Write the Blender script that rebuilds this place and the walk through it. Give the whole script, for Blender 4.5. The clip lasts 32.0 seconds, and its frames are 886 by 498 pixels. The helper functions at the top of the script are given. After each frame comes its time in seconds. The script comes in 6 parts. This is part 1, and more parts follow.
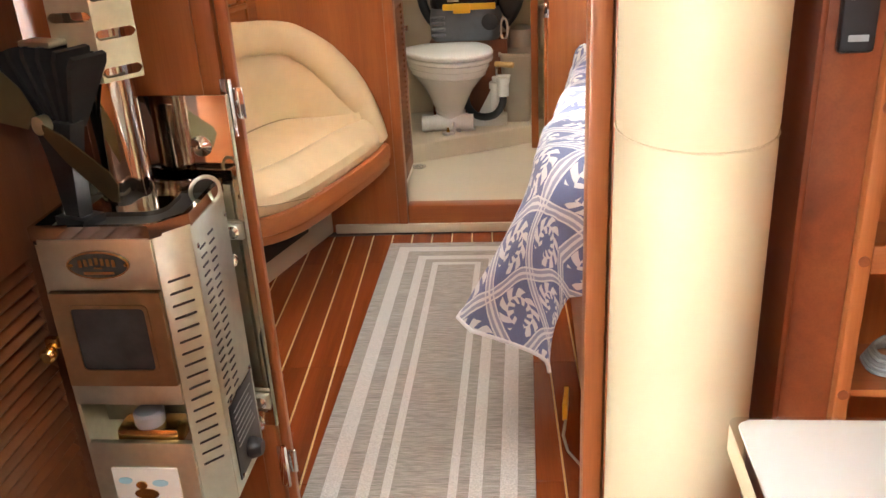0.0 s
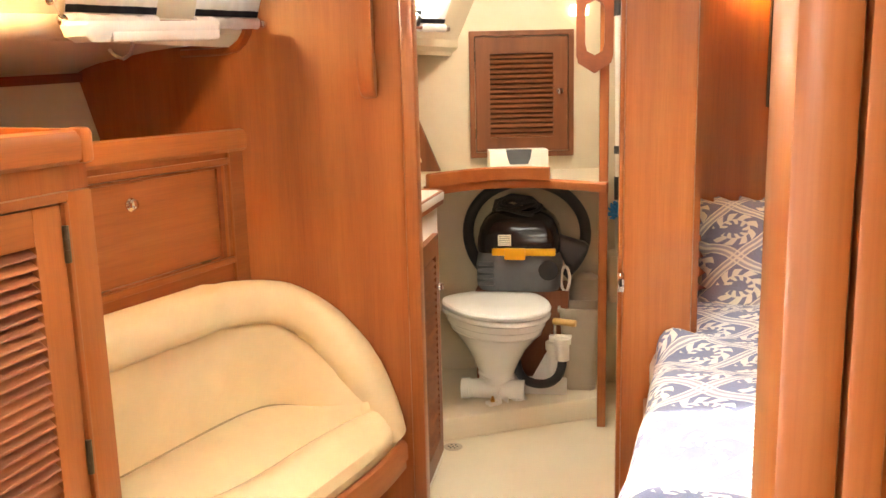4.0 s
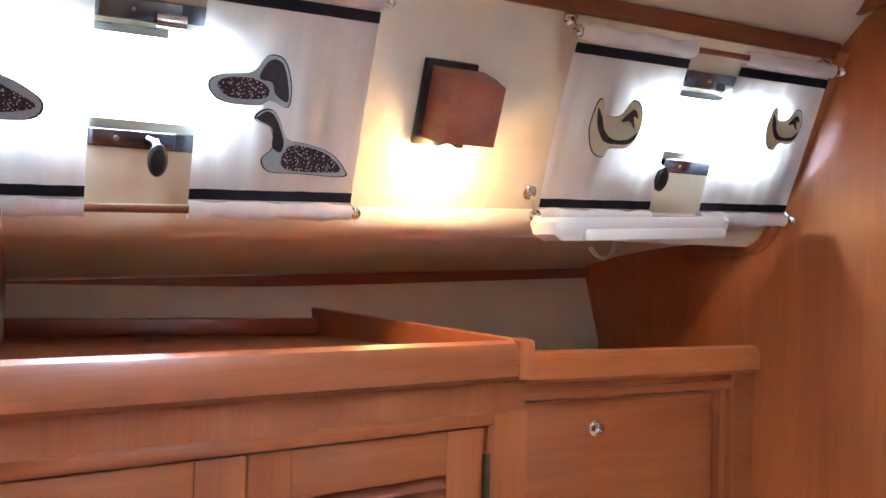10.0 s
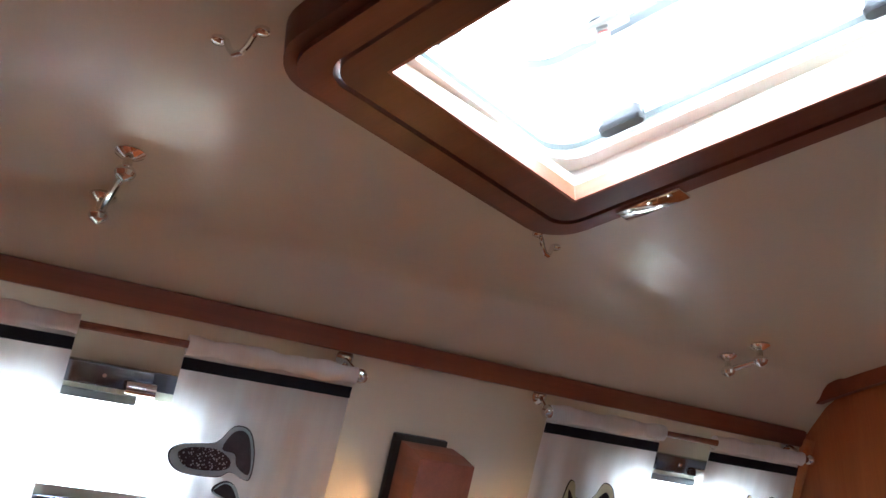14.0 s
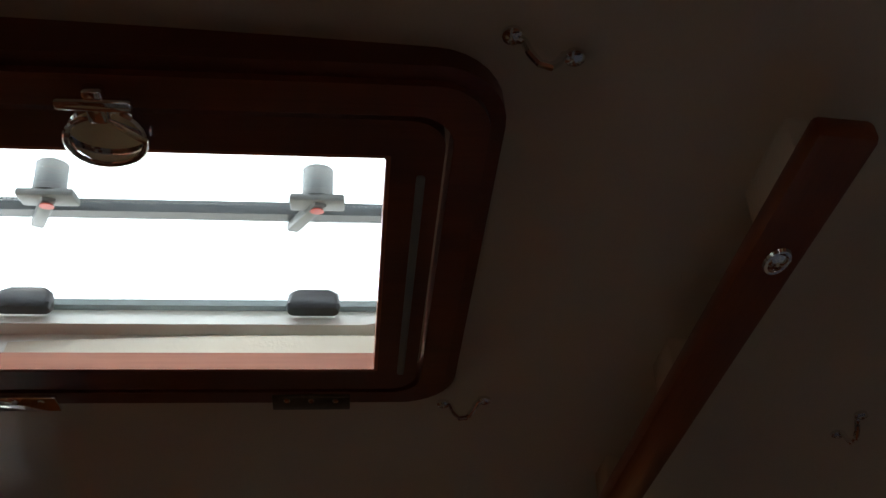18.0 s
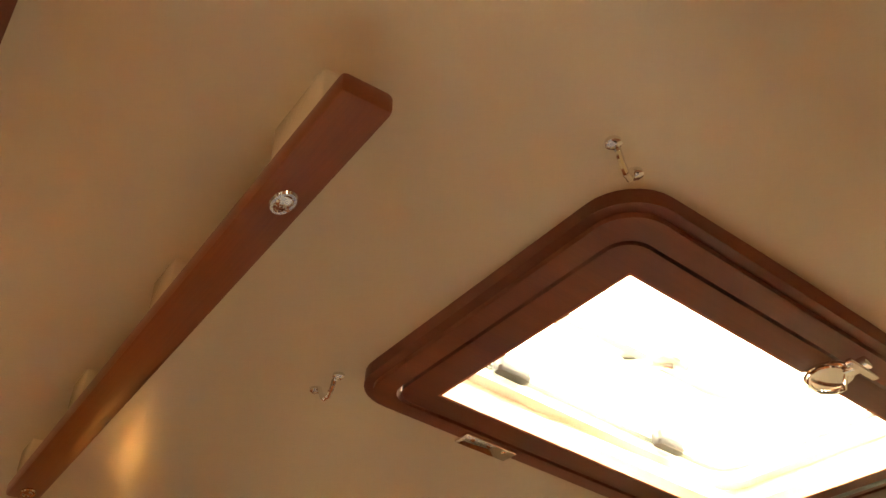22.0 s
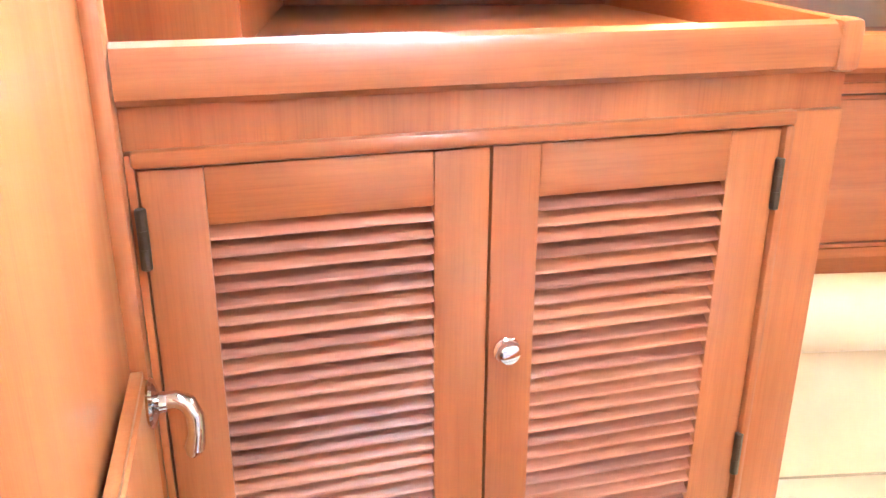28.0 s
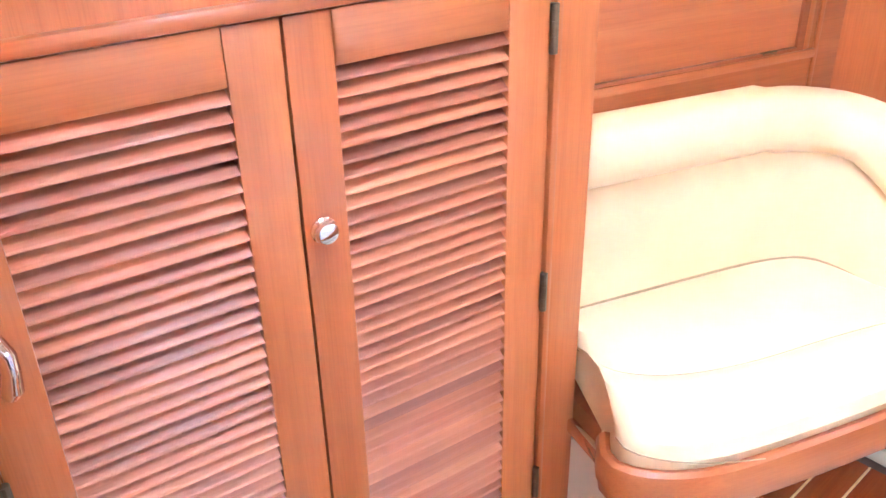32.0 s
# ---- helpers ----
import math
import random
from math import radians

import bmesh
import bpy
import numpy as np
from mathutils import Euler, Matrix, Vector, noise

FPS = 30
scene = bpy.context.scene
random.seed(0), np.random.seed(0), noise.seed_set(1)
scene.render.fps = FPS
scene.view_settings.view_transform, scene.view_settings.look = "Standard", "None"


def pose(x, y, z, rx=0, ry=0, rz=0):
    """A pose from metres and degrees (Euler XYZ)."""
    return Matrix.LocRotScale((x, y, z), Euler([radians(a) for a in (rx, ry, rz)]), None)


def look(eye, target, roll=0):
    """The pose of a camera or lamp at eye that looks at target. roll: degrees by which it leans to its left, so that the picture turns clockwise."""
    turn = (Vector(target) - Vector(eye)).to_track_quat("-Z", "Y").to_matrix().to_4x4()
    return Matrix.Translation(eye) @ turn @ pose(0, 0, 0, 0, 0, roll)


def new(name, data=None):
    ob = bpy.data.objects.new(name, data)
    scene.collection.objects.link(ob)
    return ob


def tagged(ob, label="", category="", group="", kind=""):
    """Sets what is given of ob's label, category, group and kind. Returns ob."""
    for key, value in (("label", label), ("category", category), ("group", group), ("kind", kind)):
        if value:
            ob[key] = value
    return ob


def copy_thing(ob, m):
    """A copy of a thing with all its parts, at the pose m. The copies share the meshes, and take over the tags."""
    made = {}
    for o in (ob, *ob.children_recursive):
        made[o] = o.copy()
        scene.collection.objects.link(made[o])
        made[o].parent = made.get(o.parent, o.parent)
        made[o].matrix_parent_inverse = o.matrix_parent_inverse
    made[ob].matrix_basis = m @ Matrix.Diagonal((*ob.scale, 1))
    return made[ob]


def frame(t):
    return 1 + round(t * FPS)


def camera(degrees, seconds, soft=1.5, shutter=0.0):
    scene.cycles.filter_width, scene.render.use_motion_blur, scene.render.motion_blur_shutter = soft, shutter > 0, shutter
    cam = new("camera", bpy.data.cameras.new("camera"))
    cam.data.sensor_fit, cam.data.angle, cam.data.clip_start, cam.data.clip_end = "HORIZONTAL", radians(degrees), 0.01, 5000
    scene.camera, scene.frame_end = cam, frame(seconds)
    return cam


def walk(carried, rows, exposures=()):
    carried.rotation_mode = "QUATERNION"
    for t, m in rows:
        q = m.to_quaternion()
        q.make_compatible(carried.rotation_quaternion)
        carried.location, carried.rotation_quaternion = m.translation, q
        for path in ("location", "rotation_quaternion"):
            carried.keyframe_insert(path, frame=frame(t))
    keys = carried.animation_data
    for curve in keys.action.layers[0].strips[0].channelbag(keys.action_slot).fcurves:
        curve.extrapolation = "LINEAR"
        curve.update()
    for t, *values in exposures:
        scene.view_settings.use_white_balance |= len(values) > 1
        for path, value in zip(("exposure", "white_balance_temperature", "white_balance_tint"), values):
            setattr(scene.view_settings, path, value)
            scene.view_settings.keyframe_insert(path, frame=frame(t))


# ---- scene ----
cam = camera(54.3, 32.0)
PATH = [
    (0, (-0.011, 0.391, 1.252), (-0.73, 2.074, 0.445), -3.2),
    (0.5, (0.002, 0.458, 1.289), (-0.748, 2.128, 0.483), -2.9),
    (1, (-0.028, 0.503, 1.304), (-0.805, 2.163, 0.505), -2.6),
    (1.5, (-0.108, 0.602, 1.322), (-0.924, 2.296, 0.639), -2.4),
    (2, (-0.211, 0.684, 1.313), (-1.043, 2.415, 0.756), -2.00),
    (2.5, (-0.241, 0.791, 1.308), (-1.088, 2.539, 0.829), -1.90),
    (3, (-0.240, 0.959, 1.334), (-1.102, 2.713, 0.911), -1.55),
    (3.5, (-0.237, 1.064, 1.300), (-1.119, 2.819, 0.923), -1.52),
    (5.5, (-0.351, 1.395, 1.341), (-1.257, 3.136, 0.957), -0.71),
    (6, (-0.336, 1.435, 1.347), (-1.317, 3.134, 0.963), -0.59),
    (6.5, (-0.365, 1.474, 1.346), (-1.485, 3.086, 0.960), -0.29),
    (7, (-0.391, 1.511, 1.350), (-1.665, 3.003, 0.962), 0.09),
    (7.5, (-0.404, 1.538, 1.344), (-1.800, 2.918, 0.957), 0.31),
    (8, (-0.401, 1.543, 1.347), (-1.889, 2.821, 0.959), 0.62),
    (8.5, (-0.395, 1.558, 1.346), (-1.957, 2.751, 0.977), 0.80),
    (9, (-0.389, 1.567, 1.354), (-2.028, 2.689, 1.126), 0.83),
    (9.5, (-0.391, 1.577, 1.352), (-2.116, 2.587, 1.312), 1.12),
    (10, (-0.399, 1.580, 1.352), (-2.199, 2.451, 1.392), 1.52),
    (10.5, (-0.399, 1.585, 1.360), (-2.238, 2.363, 1.468), 1.85),
    (11, (-0.394, 1.585, 1.374), (-2.238, 2.325, 1.602), 2.23),
    (11.5, (-0.398, 1.578, 1.384), (-2.232, 2.287, 1.748), 2.50),
    (12, (-0.406, 1.583, 1.382), (-2.231, 2.255, 1.848), 2.87),
    (12.5, (-0.415, 1.592, 1.380), (-2.241, 2.248, 1.865), 3.19),
    (13, (-0.419, 1.589, 1.382), (-2.237, 2.262, 1.877), 3.40),
    (13.5, (-0.409, 1.601, 1.385), (-2.167, 2.327, 2.003), 3.65),
    (14, (-0.405, 1.583, 1.391), (-2.032, 2.404, 2.213), 3.70),
    (14.5, (-0.404, 1.576, 1.384), (-1.867, 2.461, 2.423), 3.42),
    (16.5, (-0.425, 1.560, 1.426), (-1.657, 2.620, 2.592), 5.11),
    (17, (-0.459, 1.550, 1.453), (-1.543, 2.753, 2.626), 4.80),
    (17.5, (-0.464, 1.549, 1.481), (-1.249, 2.951, 2.672), 3.34),
    (18, (-0.441, 1.549, 1.448), (-0.899, 3.035, 2.705), 2.59),
    (18.5, (-0.434, 1.547, 1.458), (-0.578, 3.097, 2.714), 0.86),
    (19, (-0.420, 1.549, 1.451), (-0.302, 3.104, 2.703), -0.45),
    (19.5, (-0.419, 1.560, 1.430), (-0.064, 3.086, 2.672), -1.86),
    (20, (-0.437, 1.532, 1.427), (0.114, 3.015, 2.651), -2.41),
    (20.5, (-0.434, 1.521, 1.419), (0.220, 2.973, 2.629), -2.63),
    (21, (-0.423, 1.516, 1.417), (0.233, 2.977, 2.615), -2.44),
    (21.5, (-0.384, 1.545, 1.413), (0.214, 3.034, 2.606), -2.19),
    (22, (-0.363, 1.581, 1.427), (0.082, 3.127, 2.614), -1.52),
    (22.5, (-0.378, 1.602, 1.419), (-0.240, 3.206, 2.606), 0.08),
    (23, (-0.399, 1.626, 1.417), (-0.639, 3.224, 2.595), 1.37),
    (23.5, (-0.407, 1.646, 1.431), (-1.063, 3.166, 2.554), 2.91),
    (24, (-0.449, 1.668, 1.478), (-1.457, 3.112, 2.427), 2.30),
    (24.5, (-0.456, 1.681, 1.474), (-1.775, 2.982, 2.227), 2.70),
    (25, (-0.458, 1.693, 1.457), (-2.023, 2.810, 2.007), 2.64),
    (25.5, (-0.470, 1.705, 1.434), (-2.225, 2.601, 1.776), 2.43),
    (26, (-0.501, 1.710, 1.409), (-2.386, 2.367, 1.531), 2.11),
    (26.5, (-0.516, 1.714, 1.392), (-2.467, 2.145, 1.296), 1.68),
    (28.5, (-0.526, 1.697, 1.355), (-2.321, 1.820, 0.482), -0.21),
    (29, (-0.529, 1.693, 1.357), (-2.280, 1.774, 0.393), -0.76),
    (29.5, (-0.533, 1.690, 1.354), (-2.274, 1.748, 0.372), -1.17),
    (30, (-0.541, 1.683, 1.347), (-2.289, 1.746, 0.376), -1.48),
    (30.5, (-0.548, 1.678, 1.342), (-2.295, 1.812, 0.378), -1.57),
    (31, (-0.550, 1.666, 1.340), (-2.272, 1.978, 0.373), -1.36),
    (31.5, (-0.547, 1.649, 1.338), (-2.224, 2.164, 0.377), -1.31),
    (32, (-0.555, 1.630, 1.330), (-2.172, 2.316, 0.375), -1.30),
]
EXPOSURES = [
    (0.0, 0.75, 6700, 10), (1.0, 1.0, 5800, 10), (2.0, 1.0, 6500, 10), (3.0, 1.1, 8000, 10), (5.5, 1.2, 6900, 10), (6.2, 1.2, 6300, 10), (7.0, 1.15, 5700, 10), (8.0, 1.55, 5000, 10), (9.0, 1.3, 5000, 9), (9.6, 0.55, 5300, 9),
    (11.0, 0.4, 5300, 10), (12.5, 0.1, 5300, 10), (14.0, -0.5, 5400, 10),
    (15.0, -1.1, 5600, 10), (16.5, -3.1, 6000, 8), (17.5, -3.55, 6000, 7), (18.5, -2.2, 6800, 8), (19.2, 0.0, 10500, 10), (21.0, 0.0, 12500, 9), (22.8, -0.05, 10000, 10),
    (24.0, -1.2, 6300, 10), (25.0, -0.25, 6300, 10), (26.0, 0.0, 5200, 10), (27.2, 0.85, 5200, 9), (28.5, 2.5, 5300, 7), (30.0, 2.45, 5200, 7), (31.0, 2.35, 5150, 11), (32.0, 2.2, 5050, 15),
]

walk(cam, [(t, look(eye, target, roll)) for t, eye, target, roll in PATH], EXPOSURES)

# ---- world and light ----
world = bpy.data.worlds.new("sky")
scene.world = world
world.use_nodes = True
_nt = world.node_tree
_sky = _nt.nodes.new("ShaderNodeTexSky")
_sky.sky_type = "NISHITA"
_sky.sun_disc = False
_sky.sun_elevation = radians(63)
_sky.sun_rotation = radians(214)
_bg = _nt.nodes["Background"]
_bg.inputs["Strength"].default_value = 0.12
_nt.links.new(_sky.outputs[0], _bg.inputs["Color"])

CA = radians(17.0)  # the keel line lies 17 degrees off the port lockers
CF = Matrix.Rotation(CA, 4, "Z")


def keel(s, u, z=0.0):
    """World place of a point given starboard, ahead and up along the keel line."""
    return CF @ Vector((s, u, z))


def lamp_area(name, m, sx, sy, watts, colour):
    d = bpy.data.lights.new(name, "AREA")
    d.shape, d.size, d.size_y, d.energy, d.color = "RECTANGLE", sx, sy, watts, colour
    ob = new(name, d)
    ob.matrix_world = m
    return ob


def lamp_bulb(name, place, watts, colour, size=0.02):
    d = bpy.data.lights.new(name, "POINT")
    d.energy, d.color, d.shadow_soft_size = watts, colour, size
    ob = new(name, d)
    ob.location = place
    return ob


_d = bpy.data.lights.new("sun", "SUN")
_d.energy, _d.angle, _d.color = 3.0, radians(0.6), (1.0, 0.95, 0.86)
_sun = new("sun", _d)
_sun.matrix_world = look(keel(-3.0, -0.2, 9.0), keel(-0.244, 2.005, 2.0))

DAY = (1.0, 0.97, 0.92)
WARM = (1.0, 0.53, 0.17)
HATCHES = [(-0.268, 2.269), (0.977, 2.337)]
WIDER = [0.0, 0.059]  # the starboard hatch is the longer one
TILTS = [-5.2, 5.5]  # each hatch lies along the camber of the deck
TURNS = [3.8, 4.5]  # and is turned a little off the keel line
lamp_area("hatch_daylight", CF @ pose(0.30, 2.85, 2.46), 3.4, 2.7, 345, DAY)
# Added fill for the saloon, over an unseen opening behind the camera.
lamp_area("saloon_fill_light", CF @ pose(0.25, 0.1, 2.16), 0.6, 0.6, 12, DAY)
# Added lamp before the plain stern wall, standing in for an unseen companionway.
lamp_area("companionway_daylight", CF @ pose(0.1, -1.90, 1.45, 90, 0, 0), 0.6, 0.9, 4.5, DAY)
# Added fill for the head, hung in an opening that is not seen.
lamp_area("head_fill_light", CF @ pose(-0.05, 3.95, 1.918), 0.34, 0.34, 5.5, (1.0, 0.95, 0.84))

# ---- materials ----
def material(name, base, rough=0.5, metal=0.0):
    m = bpy.data.materials.new(name)
    m.use_nodes = True
    b = m.node_tree.nodes["Principled BSDF"]
    b.inputs["Base Color"].default_value = (*base, 1)
    b.inputs["Roughness"].default_value = rough
    b.inputs["Metallic"].default_value = metal
    return m, m.node_tree, b


def _node(nt, kind, **kw):
    n = nt.nodes.new(kind)
    for k, v in kw.items():
        n.inputs[k].default_value = v
    return n


def _coords(nt, scale=(1, 1, 1), rot=(0, 0, 0), space="Object"):
    t = nt.nodes.new("ShaderNodeTexCoord")
    m = nt.nodes.new("ShaderNodeMapping")
    m.inputs["Scale"].default_value = scale
    m.inputs["Rotation"].default_value = rot
    nt.links.new(t.outputs[space], m.inputs["Vector"])
    return m.outputs["Vector"]


def _ramp(nt, fac, stops):
    r = nt.nodes.new("ShaderNodeValToRGB")
    while len(r.color_ramp.elements) < len(stops):
        r.color_ramp.elements.new(0.5)
    for e, (p, c) in zip(r.color_ramp.elements, stops):
        e.position, e.color = p, (*c, 1)
    nt.links.new(fac, r.inputs["Fac"])
    return r.outputs["Color"]


def _mix(nt, fac, a, b, mode="MIX"):
    n = nt.nodes.new("ShaderNodeMix")
    n.data_type, n.blend_type = "RGBA", mode
    for sock, v in ((n.inputs["Factor"], fac), (n.inputs["A"], a), (n.inputs["B"], b)):
        if isinstance(v, bpy.types.NodeSocket):
            nt.links.new(v, sock)
        else:
            sock.default_value = v if isinstance(v, (int, float)) else (*v, 1)
    return n.outputs["Result"]


def _bump(nt, b, height, strength=0.2, dist=0.002):
    n = _node(nt, "ShaderNodeBump", Strength=strength, Distance=dist)
    nt.links.new(height, n.inputs["Height"])
    nt.links.new(n.outputs["Normal"], b.inputs["Normal"])


def wood(name, axis, dark, mid, light, rough=0.32, fine=1.0, spread=1.0):
    """Varnished wood with its grain along one axis of the object."""
    m, nt, b = material(name, mid, rough)
    long, cross = 1.3, 26.0
    sc = [cross] * 3
    sc["xyz".index(axis)] = long
    v = _coords(nt, tuple(sc))
    info = nt.nodes.new("ShaderNodeObjectInfo")
    add = nt.nodes.new("ShaderNodeVectorMath")
    mul = nt.nodes.new("ShaderNodeVectorMath")
    mul.operation = "SCALE"
    mul.inputs[0].default_value = (37.0, 19.0, 53.0)
    nt.links.new(info.outputs["Random"], mul.inputs["Scale"])
    nt.links.new(v, add.inputs[0])
    nt.links.new(mul.outputs[0], add.inputs[1])
    v = add.outputs[0]
    n1 = _node(nt, "ShaderNodeTexNoise", Scale=0.35, Detail=3.0, Roughness=0.55, Distortion=0.6)
    n2 = _node(nt, "ShaderNodeTexNoise", Scale=2.2, Detail=5.0, Roughness=0.65)
    sc3 = [330.0 * fine] * 3
    sc3["xyz".index(axis)] = 9.0
    v3 = _coords(nt, tuple(sc3))
    n3 = _node(nt, "ShaderNodeTexNoise", Scale=1.0, Detail=2.0, Roughness=0.6)
    nt.links.new(v, n1.inputs["Vector"])
    nt.links.new(v, n2.inputs["Vector"])
    nt.links.new(v3, n3.inputs["Vector"])
    c1 = _ramp(nt, n1.outputs["Fac"], [(0.25, dark), (0.5, mid), (0.75, light)])
    c2 = _ramp(nt, n2.outputs["Fac"], [(0.3, (0.90, 0.86, 0.84)), (0.7, (1.04, 1.03, 1.01))])
    c3 = _ramp(nt, n3.outputs["Fac"], [(0.30, (0.88, 0.84, 0.82)), (0.58, (1, 1, 1))])
    col = _mix(nt, 0.85, _mix(nt, 0.9, c1, c2, "MULTIPLY"), c3, "MULTIPLY")
    tone = _ramp(nt, info.outputs["Random"], [(0.0, (1 - 0.10 * spread, 1 - 0.12 * spread, 1 - 0.11 * spread)), (1.0, (1 + 0.08 * spread, 1 + 0.07 * spread, 1 + 0.05 * spread))])
    col = _mix(nt, 1.0, col, tone, "MULTIPLY")
    nt.links.new(col, b.inputs["Base Color"])
    rr = _node(nt, "ShaderNodeMapRange")
    rr.inputs["To Min"].default_value, rr.inputs["To Max"].default_value = rough - 0.06, rough + 0.10
    nt.links.new(n2.outputs["Fac"], rr.inputs["Value"])
    nt.links.new(rr.outputs[0], b.inputs["Roughness"])
    _bump(nt, b, n3.outputs["Fac"], 0.12, 0.0006)
    b.inputs["Coat Weight"].default_value = 0.15
    b.inputs["Coat Roughness"].default_value = 0.25
    return m


TEAK = ((0.31, 0.088, 0.025), (0.385, 0.120, 0.034), (0.44, 0.150, 0.045))
M_wood_z = wood("teak_vertical_grain", "z", *TEAK)
M_wood_x = wood("teak_crosswise_grain", "x", *TEAK)
M_wood_y = wood("teak_lengthwise_grain", "y", *TEAK)
FLOORW = ((0.14, 0.030, 0.010), (0.24, 0.054, 0.015), (0.31, 0.080, 0.022))
M_sole = wood("sole_teak", "y", *FLOORW, rough=0.22)
DARKW = ((0.10, 0.026, 0.012), (0.16, 0.042, 0.018), (0.21, 0.058, 0.024))
M_hatchwood = wood("mahogany_hatch_trim", "x", *DARKW, rough=0.35)
M_railwood = wood("mahogany_rail", "y", *((0.15, 0.038, 0.014), (0.24, 0.064, 0.022), (0.30, 0.09, 0.03)), rough=0.35)


def mottled(name, base, rough, amount=0.08, scale=6.0, bump=0.0, bscale=300.0, metal=0.0):
    m, nt, b = material(name, base, rough, metal)
    v = _coords(nt)
    n = _node(nt, "ShaderNodeTexNoise", Scale=scale, Detail=5.0, Roughness=0.6)
    nt.links.new(v, n.inputs["Vector"])
    lo = tuple(c * (1 - amount) for c in base)
    hi = tuple(min(1, c * (1 + amount)) for c in base)
    nt.links.new(_ramp(nt, n.outputs["Fac"], [(0.3, lo), (0.7, hi)]), b.inputs["Base Color"])
    if bump:
        n2 = _node(nt, "ShaderNodeTexNoise", Scale=bscale, Detail=2.0)
        nt.links.new(v, n2.inputs["Vector"])
        _bump(nt, b, n2.outputs["Fac"], bump, 0.001)
    return m


M_gel = mottled("cream_gelcoat", (0.66, 0.58, 0.44), 0.30, 0.03, 4.0, 0.08, 220.0)
M_ceil = mottled("cream_headliner_gelcoat", (0.66, 0.58, 0.45), 0.16, 0.03, 3.0, 0.34, 240.0)
M_vinyl = mottled("cream_vinyl_liner", (0.62, 0.55, 0.42), 0.55, 0.04, 5.0, 0.25, 420.0)
M_leather = mottled("cream_leather", (0.73, 0.56, 0.325), 0.42, 0.05, 9.0, 0.18, 380.0)
M_white = mottled("white_laminate", (0.78, 0.77, 0.73), 0.35, 0.02)
M_porcelain = mottled("white_porcelain", (0.80, 0.79, 0.75), 0.12, 0.02)
M_plastic_w = mottled("white_plastic", (0.76, 0.75, 0.70), 0.35, 0.03)
M_plastic_k = mottled("black_plastic", (0.016, 0.016, 0.018), 0.35, 0.2, 20.0, 0.1, 500.0)
M_gloss_k = mottled("glossy_black_plastic", (0.010, 0.010, 0.012), 0.14, 0.2)
M_rubber = mottled("black_rubber_hose", (0.018, 0.018, 0.02), 0.5, 0.2)
M_plastic_g = mottled("grey_plastic", (0.10, 0.11, 0.125), 0.45, 0.1, 20.0, 0.15, 600.0)
M_yellow = mottled("yellow_plastic", (0.80, 0.42, 0.02), 0.4, 0.05)
M_taupe = mottled("taupe_plastic", (0.42, 0.36, 0.28), 0.4, 0.06)
M_steel = mottled("brushed_stainless", (0.66, 0.68, 0.56), 0.36, 0.06, 60.0, 0.0, metal=1.0)
M_chrome = mottled("polished_chrome", (0.80, 0.80, 0.80), 0.07, 0.02, metal=1.0)
M_mirror = mottled("mirror_stainless", (0.52, 0.48, 0.43), 0.06, 0.02, metal=1.0)
M_brass = mottled("brass", (0.70, 0.45, 0.16), 0.22, 0.05, metal=1.0)
M_bronze = mottled("dull_bronze_hinge", (0.13, 0.11, 0.085), 0.38, 0.15, 60.0, metal=1.0)
M_gunmetal = mottled("dark_anodised_alloy", (0.16, 0.17, 0.20), 0.22, 0.1, 60.0, metal=1.0)
M_black = mottled("black_enamel", (0.012, 0.011, 0.011), 0.35, 0.3, 30.0)
M_cloth = mottled("white_cotton_curtain", (0.78, 0.76, 0.73), 0.9, 0.04, 14.0, 0.3, 900.0)
M_navy = mottled("navy_ribbon", (0.012, 0.014, 0.03), 0.75, 0.2, 40.0)
M_paper = mottled("paper_white", (0.82, 0.80, 0.74), 0.8, 0.03)
M_holly = mottled("holly_strip", (0.62, 0.38, 0.14), 0.35, 0.08, 40.0)


M_slat = wood("teak_slat", "y", (0.23, 0.070, 0.032), (0.37, 0.125, 0.050), (0.48, 0.185, 0.075), rough=0.5, spread=2.6)
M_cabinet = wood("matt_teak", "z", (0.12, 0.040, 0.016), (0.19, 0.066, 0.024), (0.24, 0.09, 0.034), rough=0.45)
M_palewood = wood("honey_teak", "z", (0.33, 0.115, 0.036), (0.40, 0.150, 0.048), (0.47, 0.195, 0.066), rough=0.30)
# Near-black on purpose: the shade between louvre slats is put into this colour.
M_shadowwood = mottled("louvre_shade_board", (0.045, 0.016, 0.009), 0.7, 0.2)
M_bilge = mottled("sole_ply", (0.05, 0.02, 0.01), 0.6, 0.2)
M_blue = mottled("blue_mesh", (0.02, 0.30, 0.72), 0.6, 0.15, 40.0)
M_sealing = mottled("grey_rubber_seal", (0.20, 0.23, 0.23), 0.5, 0.1)
M_greyplastic = mottled("light_grey_plastic", (0.36, 0.37, 0.37), 0.45, 0.06)
M_lidalloy = mottled("dark_alloy_lid_frame", (0.075, 0.08, 0.082), 0.4, 0.1, 40.0)
M_latchgrey = mottled("mid_grey_plastic", (0.15, 0.155, 0.15), 0.45, 0.08, 40.0)
M_red = mottled("red_plastic", (0.60, 0.10, 0.08), 0.4, 0.1)
M_deck = mottled("white_deck_gelcoat", (0.78, 0.77, 0.72), 0.35, 0.03)
M_linerwood = wood("pale_mahogany_edge", "x", (0.36, 0.11, 0.05), (0.50, 0.17, 0.08), (0.58, 0.22, 0.11), rough=0.4)


def emitter(name, colour, strength):
    m, nt, b = material(name, colour, 0.4)
    b.inputs["Emission Color"].default_value = (*colour, 1)
    b.inputs["Emission Strength"].default_value = strength
    return m


